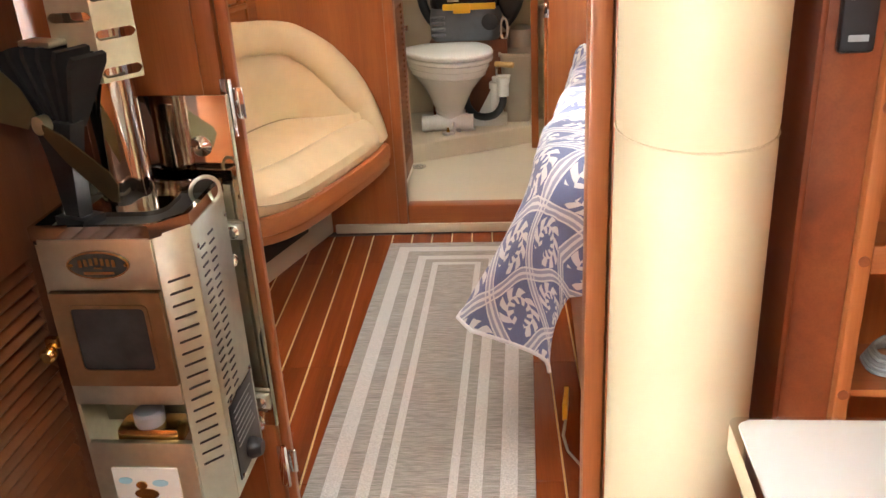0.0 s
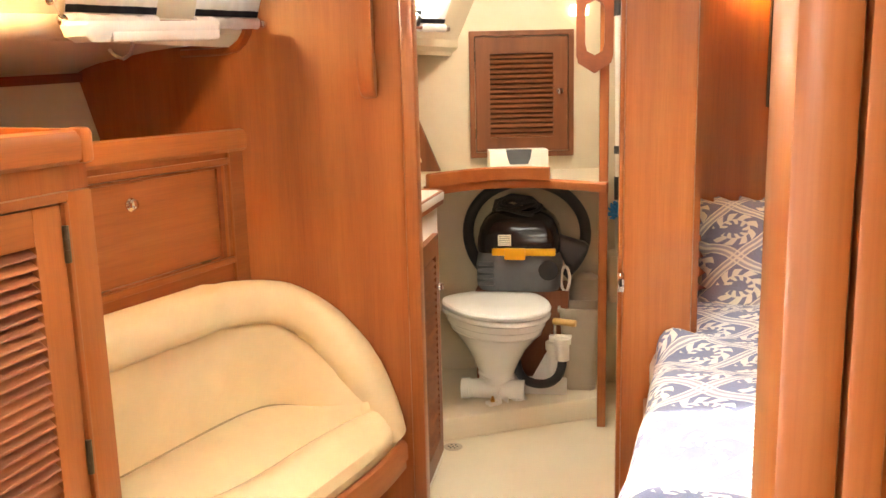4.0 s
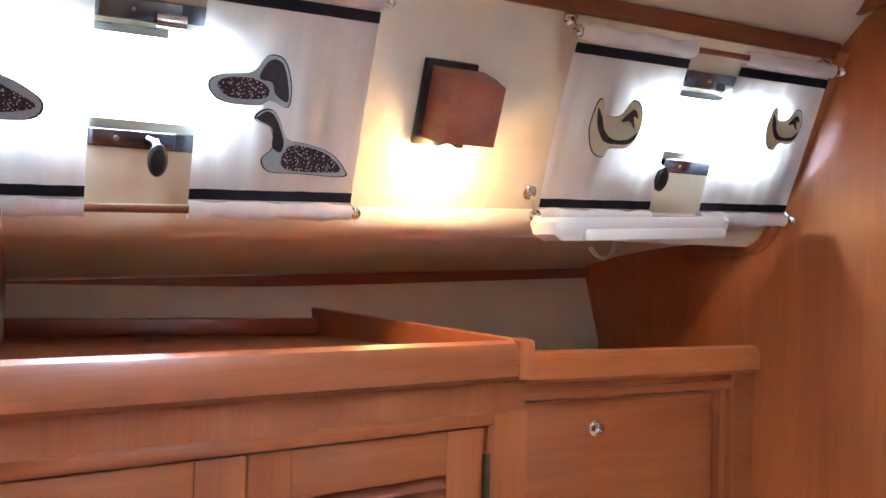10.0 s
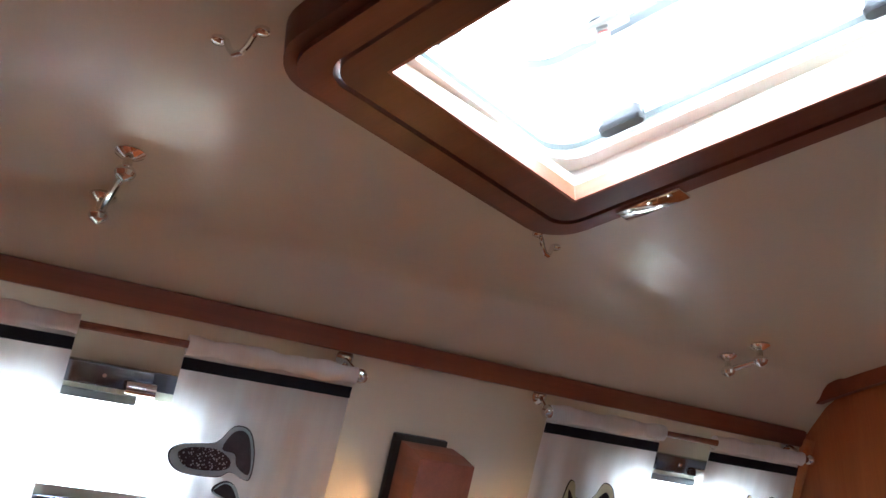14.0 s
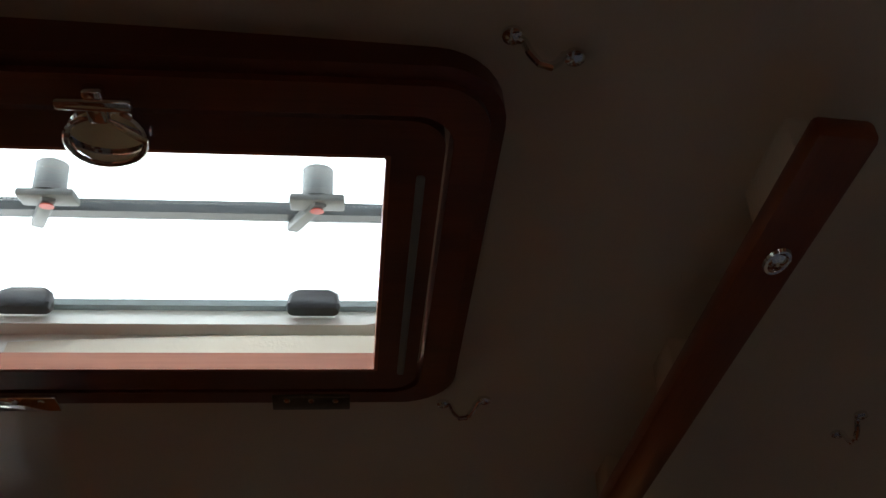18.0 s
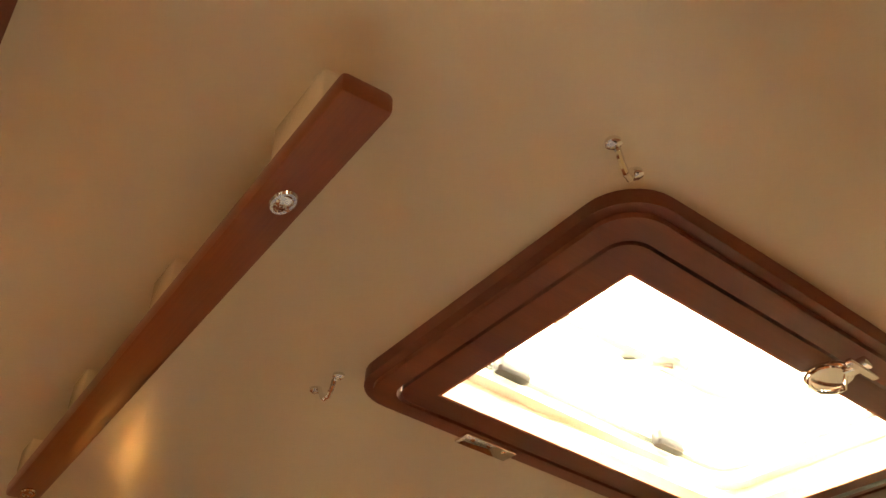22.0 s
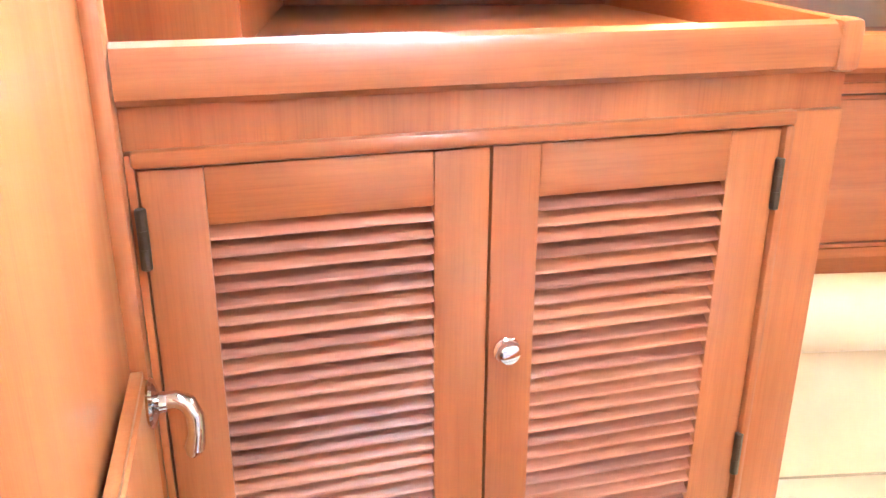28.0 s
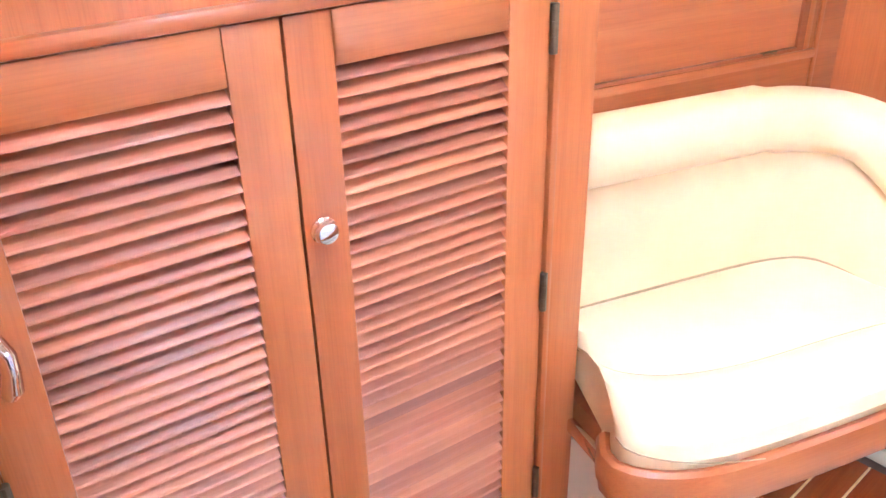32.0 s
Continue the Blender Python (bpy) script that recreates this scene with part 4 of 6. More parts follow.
part("seat", seat_cushion(), M_leather, settee, "plump cream leather seat cushion")
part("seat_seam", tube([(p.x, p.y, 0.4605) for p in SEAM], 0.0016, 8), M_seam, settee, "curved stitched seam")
stitch = [SEAM[i].lerp(EDGE[i], 1.0) + (EDGE[i] - SEAM[i]).normalized() * 0.0145 for i in range(0, 14)]
part("end_seam", tube([(p.x, p.y, 0.408 - 0.0009 * i - 0.00018 * i * i) for i, p in enumerate(stitch)], 0.0012, 6), M_seam, settee, "fine stitched seam on the roll")
rail_path = [(p.x, p.y, 0.0) for p in EDGE]
part("front_rail", sweep([(0.004, 0.280), (-0.012, 0.280), (-0.016, 0.286), (-0.016, 0.306), (-0.014, 0.308), (-0.022, 0.312), (-0.022, 0.350), (-0.017, 0.361), (-0.008, 0.366), (0.004, 0.364)], rail_path[::-1]), M_wood_y, settee, "curved teak rail")
part("support", prism([(p.x - 0.01, p.y + 0.004) for p in EDGE] + [(-1.50, 3.03), (SX + 0.01, 2.95), (SX + 0.01, 2.31)], 0.300, 0.352), M_wood_y, settee, smooth=False)
part("kickboard", box(-1.80, -1.592, 2.27, 3.20, 0.0, 0.262), M_gel, settee, "cream kickboard", smooth=False)
part("kick_vent", box(-1.593, -1.588, 2.42, 2.86, 0.075, 0.215), M_black, settee, "black vent grille", smooth=False)
part("kick_hole", moved(lathe([(0.022, 0), (0.022, 0.004), (0.016, 0.004)], 16), pose(-1.592, 3.0, 0.215, 0, 90, 0)), M_black, settee)
part("bracket", box(-1.560, -1.462, 2.284, 2.298, 0.318, 0.345, 0.003), M_chrome, settee, "small chrome bracket")

# ---- rug ----
rug = solid("runner_rug", box(-0.395, 0.115, 0.75, 3.240, 0.0005, 0.009, 0.003), M_rug, "grey woven runner with pale border stripes", "rug", CF)

# ---- bed ----
bed = thing("berth", "raised double berth with a teak front", "bed", CF)
part("base", box(0.262, 1.72, 2.12, 3.97, 0.0, 0.50), M_wood_y, bed, smooth=False)
part("front_board", box(0.235, 0.262, 2.12, 3.34, 0.0, 0.50, 0.004), M_wood_y, bed)
part("mattress", box(0.25, 1.71, 2.10, 3.96, 0.50, 0.625, 0.04), M_cloth, bed)


FOOT = 2.10  # where the top of the berth ends towards the doorway


def bed_edge(u):
    """Where the top edge of the bedspread runs, over the distance ahead."""
    k = max(0.0, u - 2.20)
    return 0.108 + 0.085 * k + 0.050 * k * k + 0.008 * math.sin(7 * u)


def spread_point(a, v):
    """a: metres across from the edge (negative hangs down the side); v: ahead (below FOOT it hangs down the end)."""
    u = max(v, FOOT)
    rip = 0.010 * math.sin(9 * v + 3 * a) + 0.008 * math.sin(23 * v + 11 * a) + 0.006 * noise.noise(Vector((6 * a, 6 * v, 0.3)))
    e = bed_edge(u)
    bunch = 0.045 * math.exp(-((v - 3.33) / 0.05) ** 2) * math.exp(-(a / 0.10) ** 2)
    crown = 0.655 + 0.02 * min(1, max(0, a) / 0.3) + bunch
    da, dv = max(0.0, 0.06 - a), max(0.0, FOOT + 0.05 - v)
    turn = 0.09
    r = math.hypot(da, dv)
    ang = min(1.0, r / turn) * math.pi / 2
    drop = max(0.0, r - turn)
    z = crown + rip * (1 if r < turn else 0.3) - 0.055 * (1 - math.cos(ang)) - drop
    ca, cv = (da / r, dv / r) if r > 1e-6 else (1.0, 0.0)
    near = math.exp(-((v - 2.16) / 0.22) ** 2)
    flare = 0.56 * near * drop * (1 - min(1.0, dv / 0.25)) + 0.018 * math.sin(15 * v + 2) * min(1, drop / 0.2)
    s = e + max(a, 0.06) - 0.055 * math.sin(ang) * ca - flare
    y = u - 0.055 * math.sin(ang) * cv + 0.012 * math.sin(18 * a) * min(1, dv / 0.2)
    return (s, y, z)


def bedspread():
    own = bmesh.new()
    uvl = own.loops.layers.uv.new("spread")
    us = [FOOT - 0.25 + 0.025 * i for i in range(84)]
    cols = []
    for u in us:
        hang = 0.30 - 0.17 * max(0.0, min(1.0, (u - 2.35) / 0.9))
        al = [-0.04 - hang * (1 - i / 12) for i in range(12)] + [-0.04 + 0.02 * i for i in range(6)] + [0.09 + 0.05 * i for i in range(30)]
        cols.append([(own.verts.new(spread_point(a, u)), a, u) for a in al])
    for p, q in zip(cols, cols[1:]):
        for j in range(len(p) - 1):
            f = own.faces.new((p[j][0], q[j][0], q[j + 1][0], p[j + 1][0]))
            for loop, (_, a, u) in zip(f.loops, (p[j], q[j], q[j + 1], p[j + 1])):
                loop[uvl].uv = (a, u)
    return own


spread_me = mesh_of(bedspread(), "bedspread", M_spread, True, 80)
spread = tagged(place("bedspread", spread_me, None, CF), "rumpled blue and white bedspread woven with leaf wreaths", "bedspread")

hem = []
for i in range(84):
    u = FOOT - 0.25 + 0.025 * i
    hem.append(spread_point(-0.04 - 0.30 + 0.17 * max(0.0, min(1.0, (u - 2.35) / 0.9)), u))
part("hem", tube(hem, 0.005, 8), M_spread, spread, "stitched hem of the bedspread")


def pillow(w, d, h):
    own = bmesh.new()
    uvl = own.loops.layers.uv.new("spread")
    n, k = 34, 26
    grid = {}
    for side in (1, -1):
        for i in range(n + 1):
            for j in range(k + 1):
                a, b = 2 * i / n - 1, 2 * j / k - 1
                edge = max(0.0, (1 - abs(a) ** 4) * (1 - abs(b) ** 4)) ** 0.55
                z = side * h / 2 * edge
                fr = 0.026 * (1 + math.sin(30 * a)) * (1 if abs(b) == 1 else 0) + 0.026 * (1 + math.sin(26 * b)) * (1 if abs(a) == 1 else 0)
                grid[side, i, j] = own.verts.new((a * w / 2 * (1 + fr * 2), b * d / 2 * (1 + fr * 2), z + 0.006 * math.sin(17 * a + 9 * b) * edge))
        for i in range(n):
            for j in range(k):
                f = own.faces.new([grid[side, p, q] for p, q in ((i, j), (i + 1, j), (i + 1, j + 1), (i, j + 1))])
                for loop in f.loops:
                    loop[uvl].uv = (loop.vert.co.x, loop.vert.co.y)
    bmesh.ops.remove_doubles(own, verts=own.verts, dist=0.0006)
    return own


pil = tagged(place("pillow", mesh_of(pillow(0.66, 0.46, 0.17), "pillow", M_sham, True, 80), None, CF @ pose(0.77, 3.80, 0.745, 50, 0, 0)), "ruffled pillow in a grey-blue leaf-patterned sham", "pillow")
pil2 = copy_thing(pil, CF @ pose(1.40, 3.82, 0.745, 50, 0, 0))
tagged(pil, group="pillows on the berth")
tagged(pil2, group="pillows on the berth")
picture = thing("framed_picture", "black framed picture with a pale mat", "picture", CF @ pose(0.86, 3.972, 1.385))
part("frame", ring([(-0.235, -0.175), (0.235, -0.175), (0.235, 0.175), (-0.235, 0.175)], [(-0.215, -0.155), (0.215, -0.155), (0.215, 0.155), (-0.215, 0.155)], -0.022, 0.007, "y"), M_black, picture)
part("mat", box(-0.216, 0.216, -0.006, 0.004, -0.156, 0.156), M_paper, picture, "pale grey mat", smooth=False)
part("print", box(-0.15, 0.15, -0.008, -0.005, -0.10, 0.10), M_plastic_k, picture, "dark print", smooth=False)
blamp = thing("reading_lamp", "small wooden reading lamp with a chrome lip", "lamp", CF @ pose(0.585, 3.978, 1.60))
part("housing", prism([(-0.075, 0.0), (0.0, -0.0), (0.0, 0.12), (-0.05, 0.12)], -0.05, 0.05, "x", 0.002), M_wood_x, blamp)
part("lip", box(-0.054, 0.054, -0.080, -0.002, -0.008, -0.001, 0.002), M_chrome, blamp, "chrome lip")
lamp_bulb("reading_bulb", keel(0.585, 3.94, 1.575), 1.2, WARM, 0.012)

# ---- head ----
pan = thing("floor_head", "cream moulded floor pan of the head", "floor", CF, kind="structure")
part("pan", box(-1.0, 1.2, HB + 0.05, 5.2, -0.02, 0.045), M_gel, pan, smooth=False)
part("plinth", prism([(-1.0, 3.94), (-0.42, 4.04), (0.16, 4.34), (0.16, 5.2), (-1.0, 5.2)], 0.04, 0.130, "z", 0.012), M_gel, pan)
drain = part("drain", moved(lathe([(0.032, 0.0), (0.034, 0.002), (0.030, 0.003)], 20), pose(-0.372, 4.0, 0.0455)), M_taupe, pan)
for k in range(7):
    part("drain_hole", moved(lathe([(0.004, 0.0), (0.004, 0.0006)], 8), pose(-0.372 + (0.015 * math.cos(k * 1.047) if k else 0), 4.0 + (0.015 * math.sin(k * 1.047) if k else 0), 0.0485)), M_black, drain)
hw = thing("wall_head", "cream gelcoat walls of the head", "wall", CF, kind="structure")
part("forward", moved(box(-0.9, 1.4, 0, 0.03, 0, TOP), pose(-0.364, 4.618, 0, 0, 0, 11.8)), M_gel, hw, smooth=False)
part("port", box(-0.86, -0.83, HB + 0.03, 4.9, 0, 1.45), M_gel, hw, smooth=False)
part("starboard", box(1.0, 1.03, HB + 0.05, 5.2, 0, TOP), M_gel, hw, smooth=False)

HM = CF @ pose(-0.364, 4.616, 0, 0, 0, 11.8)
hl = thing("head_cabinet", "teak louvred cabinet door set into the wall", "cabinet", HM @ pose(0.195, -0.001, 1.255))
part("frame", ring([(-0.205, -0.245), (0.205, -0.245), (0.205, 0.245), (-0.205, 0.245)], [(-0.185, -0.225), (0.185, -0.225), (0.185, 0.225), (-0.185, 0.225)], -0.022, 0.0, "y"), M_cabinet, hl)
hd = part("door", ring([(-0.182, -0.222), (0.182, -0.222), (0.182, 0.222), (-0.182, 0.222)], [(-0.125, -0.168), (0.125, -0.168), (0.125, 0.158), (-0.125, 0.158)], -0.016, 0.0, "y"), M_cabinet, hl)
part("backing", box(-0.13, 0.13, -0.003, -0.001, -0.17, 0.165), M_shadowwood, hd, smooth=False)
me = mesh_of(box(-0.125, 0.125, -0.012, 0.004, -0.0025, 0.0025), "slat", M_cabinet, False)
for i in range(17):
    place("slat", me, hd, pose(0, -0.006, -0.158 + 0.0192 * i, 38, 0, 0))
part("knob", moved(lathe([(0.012, 0), (0.014, 0.003), (0.011, 0.008), (0.012, 0.014), (0.004, 0.017)], 16), pose(0.150, -0.016, 0.01, 90, 0, 0)), M_chrome, hd, "small chrome knob")
for z in (-0.15, 0.15):
    part("hinge", moved(lathe([(0.004, -0.02), (0.004, 0.02)], 8), pose(-0.184, -0.018, z)), M_bronze, hl)

# curved shelf over the vacuum
vsh = thing("curved_shelf", "curved cream shelf with a teak fiddle rail", "shelf", CF)
front = [(-0.47, 4.10), (-0.40, 4.20), (-0.34, 4.27), (-0.27, 4.32), (-0.20, 4.345), (-0.12, 4.345), (-0.04, 4.32), (0.03, 4.28), (0.10, 4.23), (0.16, 4.19)]
part("board", prism(front + [(0.16, 4.75), (-0.80, 4.48), (-0.80, 4.0)], 0.929, 0.954), M_gel, vsh, smooth=False)
part("edge", sweep([(0.0, 0.922), (-0.012, 0.922), (-0.016, 0.929), (-0.016, 0.950), (-0.010, 0.957), (0.0, 0.957)], [(x, y, 0) for x, y in front[::-1]]), M_wood_x, vsh)
part("fiddle", sweep([(0.012, 0.954), (0.026, 0.954), (0.026, 0.996), (0.019, 1.002), (0.012, 0.996)], [(x, y, 0) for x, y in front[0:7]]), M_wood_x, vsh)
tissue = thing("tissue_box", "white paper tissue box with an oval opening", "box", HM @ pose(0.17, -0.06, 0.954))
part("carton", box(-0.115, 0.115, -0.05, 0.05, 0.0, 0.09, 0.003), M_paper, tissue)
part("opening", prism([(x, z) for x, z in [(-0.05, 0.0905), (-0.045, 0.06), (-0.035, 0.035), (0.035, 0.035), (0.045, 0.06), (0.05, 0.0905)]], -0.0545, -0.0485, "y"), M_plastic_g, tissue, "grey film window", smooth=False)
part("opening_top", box(-0.05, 0.05, -0.0515, 0.0, 0.0900, 0.0908), M_plastic_g, tissue, smooth=False)
solid("mirror_frame", prism([(-0.68, 0.97), (-0.475, 0.97), (-0.66, 1.42), (-0.705, 1.42), (-0.545, 1.005), (-0.68, 1.005)], -0.02, 0.0, "y"), M_cabinet, "slanted teak frame against the head wall", "frame", CF @ pose(0, 4.50, 0))

# Added pane that spreads the sun falling through the head's made-up opening.
solid("head_opening_pane", prism(rounded(-0.26, 0.16, 3.74, 4.16, 0.03), camber(0.15) + 0.004, camber(0.15) + 0.012), M_frost, "frosted pane added over the unseen light opening in the head", "skylight", CF, smooth=False)

# toilet
toilet = thing("marine_toilet", "white marine toilet with its lid closed", "toilet", CF @ pose(-0.245, 4.30, 0.13, 0, 0, 34))


def egg(w, l0, l1, z, n=28, cut=0.0):
    """Outline of a seat: round in front (-y), blunt behind."""
    pts = []
    for i in range(n):
        a = 2 * math.pi * i / n
        x, y = math.sin(a), -math.cos(a)
        if y > 0:
            x, y = math.copysign(abs(x) ** 0.50, x), y ** 0.62
            y *= 1 - cut
        pts.append((w * x, (l0 if y < 0 else l1) * y, z))
    return pts


def stack(loops):
    own = bmesh.new()
    vs = [[own.verts.new(p) for p in l] for l in loops]
    n = len(vs[0])
    for a, b in zip(vs, vs[1:]):
        for j in range(n):
            own.faces.new((a[j], a[(j + 1) % n], b[(j + 1) % n], b[j]))
    own.faces.new(vs[0])
    own.faces.new(vs[-1])
    return own


bowl = [(0.062, 0.075, 0.07, 0.085), (0.060, 0.075, 0.07, 0.10), (0.068, 0.08, 0.075, 0.115), (0.080, 0.10, 0.085, 0.15), (0.105, 0.13, 0.105, 0.20), (0.140, 0.18, 0.13, 0.25), (0.155, 0.205, 0.15, 0.268), (0.153, 0.203, 0.15, 0.272), (0.163, 0.215, 0.16, 0.29), (0.163, 0.215, 0.16, 0.298), (0.168, 0.222, 0.165, 0.302), (0.168, 0.222, 0.165, 0.326)]
part("bowl", stack([egg(w, a, b, z) for w, a, b, z in bowl]), M_porcelain, toilet)
part("seat", stack([egg(w, a, b, z, cut=0.1) for w, a, b, z in [(0.174, 0.234, 0.185, 0.327), (0.184, 0.244, 0.190, 0.332), (0.186, 0.246, 0.192, 0.340), (0.182, 0.242, 0.190, 0.348), (0.174, 0.234, 0.186, 0.350)]]), M_porcelain, toilet)
part("lid", stack([egg(w, a, b, z, cut=0.1) for w, a, b, z in [(0.176, 0.236, 0.186, 0.352), (0.186, 0.246, 0.192, 0.355), (0.187, 0.247, 0.193, 0.366), (0.182, 0.240, 0.190, 0.374), (0.165, 0.22, 0.175, 0.378), (0.09, 0.12, 0.10, 0.380)]]), M_porcelain, toilet, "cream white lid")
part("collar", moved(lathe([(0.062, 0.045), (0.068, 0.05), (0.068, 0.085), (0.062, 0.09)], 24), pose(0, 0, 0)), M_plastic_w, toilet)
part("discharge_pipe", moved(lathe([(0.036, -0.02), (0.036, 0.20)], 18), pose(-0.10, 0.02, 0.042, 0, 90, -34)), M_plastic_w, toilet)
part("discharge_cap", moved(lathe([(0.040, 0.0), (0.040, 0.03)], 18), pose(-0.13, 0.04, 0.042, 0, 90, -34)), M_plastic_w, toilet)
for x, y in ((-0.06, -0.075), (0.055, -0.075), (0.05, 0.07), (-0.05, 0.07)):
    part("foot", box(x - 0.022, x + 0.022, y - 0.02, y + 0.02, 0.0, 0.012, 0.004), M_plastic_w, toilet)
    part("bolt", moved(lathe([(0.009, 0), (0.009, 0.008), (0.005, 0.009), (0.005, 0.020)], 6), pose(x, y, 0.012)), M_brass, toilet, "brass bolt")
for x in (-0.03, 0.0, 0.03):
    part("web", box(x - 0.003, x + 0.003, -0.085, -0.04, 0.0, 0.055), M_plastic_w, toilet, smooth=False)
pm = CF @ pose(-0.03, 4.36, 0.13)
pump = thing("toilet_pump", "white hand pump with a wooden handle", "pump", pm)
part("cylinder", lathe([(0.030, 0.0), (0.030, 0.17), (0.036, 0.172), (0.036, 0.20), (0.022, 0.205), (0.022, 0.225)], 20), M_plastic_w, pump)
part("base", box(-0.16, 0.045, -0.035, 0.035, 0.0, 0.05, 0.006), M_plastic_w, pump)
part("bracket", prism([(-0.09, 0.05), (-0.02, 0.05), (-0.02, 0.18)], -0.006, 0.006, "y"), M_plastic_w, pump, smooth=False)
part("valve", moved(lathe([(0.026, 0.0), (0.026, 0.06), (0.032, 0.062), (0.032, 0.085), (0.020, 0.09)], 18), pose(0.03, -0.06, 0.15)), M_plastic_w, pump)
part("valve_lever", box(0.0, 0.065, -0.068, -0.052, 0.235, 0.247, 0.003), M_plastic_w, pump)
part("rod", tube([(0, 0, 0.22), (0, 0, 0.29)], 0.006, 10), M_chrome, pump)
part("handle", moved(lathe([(0.012, 0.0), (0.014, 0.01), (0.013, 0.05), (0.014, 0.085), (0.011, 0.09)], 16), pose(-0.005, -0.01, 0.285, 0, 90, -20)), M_holly, pump, "pale wooden handle")
pts = []
for i in range(15):
    a = radians(180 + 180 * i / 14)
    pts.append((-0.055 + 0.085 * math.cos(a), -0.065 + 0.01 * math.sin(3 * a), 0.145 + 0.095 * math.sin(a)))
part("hose", tube(pts, 0.017, 12), M_rubber, pump, "black rubber hose")

# waste bin and brush
bin_ = thing("waste_bin", "taupe plastic waste bin", "bin", CF @ pose(0.065, 4.44, 0.13))
part("tub", stack([[(x, y, z) for x, y in rounded(-w, w, -d, d, 0.025)] for w, d, z in [(0.058, 0.050, 0.0), (0.060, 0.052, 0.01), (0.078, 0.066, 0.31), (0.086, 0.074, 0.312), (0.086, 0.074, 0.325), (0.076, 0.064, 0.327), (0.06, 0.05, 0.05)]]), M_taupe, bin_)
solid("round_canister", moved(lathe([(0.06, 0), (0.066, 0.02), (0.066, 0.36), (0.055, 0.40), (0.03, 0.415)], 24), pose(0, 0, 0)), M_taupe, "taupe plastic canister with a rounded top", "canister", CF @ pose(0.085, 4.60, 0.13))
brush = thing("toilet_brush", "white plastic brush with a loop handle", "brush", CF @ pose(0.005, 4.43, 0.145))
part("stem", tube([(0, 0, 0), (0.0, 0, 0.28), (0.002, 0, 0.36)], 0.007, 10), M_plastic_w, brush)
part("loop", tube([(0.002 + 0.016 * math.sin(2 * math.pi * i / 16), 0, 0.415 - 0.048 * math.cos(2 * math.pi * i / 16)) for i in range(16)], 0.006, 8, closed=True), M_plastic_w, brush)
solid("wood_step", box(-0.34, 0.02, 4.42, 4.60, 0.13, 0.515, 0.006), M_cabinet, "low teak box behind the toilet", "step", CF)

# vacuum
vac = thing("wet_dry_vacuum", "black and grey shop vacuum with a yellow latch", "vacuum cleaner", CF @ pose(-0.17, 4.50, 0.515))
part("tank", stack([[(x, y, z) for x, y in rounded(-w, w, -d, d, 0.05)] for w, d, z in [(0.15, 0.10, 0.0), (0.162, 0.11, 0.02), (0.165, 0.112, 0.10), (0.158, 0.108, 0.14), (0.150, 0.104, 0.15)]]), M_plastic_g, vac, "grey plastic tank")
part("motor_head", stack([[(x, y, z) for x, y in rounded(-w, w, -d, d, 0.05)] for w, d, z in [(0.156, 0.108, 0.15), (0.160, 0.112, 0.17), (0.158, 0.110, 0.20), (0.150, 0.102, 0.24), (0.132, 0.088, 0.275), (0.105, 0.070, 0.300), (0.06, 0.045, 0.312)]]), M_gloss_k, vac, "glossy black lid")
part("handle", tube([(-0.10, 0, 0.27), (-0.085, 0, 0.33), (-0.03, 0, 0.350), (0.04, 0, 0.340), (0.09, 0, 0.295), (0.10, 0, 0.25)], 0.017, 12), M_plastic_k, vac)
part("band", box(-0.098, 0.142, -0.118, -0.100, 0.142, 0.170, 0.004), M_yellow, vac, "yellow band")
part("latch", box(-0.050, 0.028, -0.126, -0.112, 0.128, 0.172, 0.004), M_yellow, vac, "yellow latch")
part("sticker", box(-0.075, -0.025, -0.1115, -0.1085, 0.180, 0.222), M_paper, vac, "pale printed label", smooth=False)
for i in range(5):
    part("sticker_line", box(-0.070, -0.030, -0.1125, -0.1112, 0.186 + 0.007 * i, 0.188 + 0.007 * i), M_plastic_g, vac, smooth=False)
for i in range(4):
    part("rib", box(-0.155, -0.09, -0.118, -0.106, 0.025 + 0.026 * i, 0.040 + 0.026 * i, 0.005), M_plastic_g, vac)
cord = bmesh.new()
for i in range(4):
    tube([((0.085 - 0.008 * i) * math.cos(2 * math.pi * k / 24) + 0.01 * math.sin(2.0 * i), -0.035 + (0.050 - 0.004 * i) * math.sin(2 * math.pi * k / 24), 0.302 + 0.010 * i + 0.012 * math.sin(2 * math.pi * k / 12 + i)) for k in range(24)], 0.0065, 7, cord, closed=True)
part("cord", cord, M_rubber, vac, "wound black mains cord")
part("tank_boss", moved(lathe([(0.040, 0.0), (0.038, 0.006), (0.020, 0.008)], 20), pose(0.115, -0.108, 0.085, 90, 0, 0)), M_plastic_k, vac, "dark round boss")
hose = solid("vacuum_hose", tube([(0.02 + 0.232 * math.cos(radians(a)), 0.06 - 0.05 * math.sin(radians(a)) ** 2, 0.20 + 0.21 * math.sin(radians(a))) for a in range(-50, 235, 6)], 0.022, 14), M_rubber, "black ribbed hose looped over the vacuum", "hose", CF @ pose(-0.17, 4.50, 0.515))
nozzle = solid("vacuum_nozzle", stack([[(x, y, z) for x, y in rounded(-w, w, -0.03, 0.03, 0.02)] for w, z in [(0.055, 0.0), (0.058, 0.02), (0.04, 0.06), (0.022, 0.10), (0.022, 0.16)]]), M_plastic_k, "black vacuum floor nozzle", "nozzle", CF @ pose(0.06, 4.47, 0.64, 0, -50, 0))

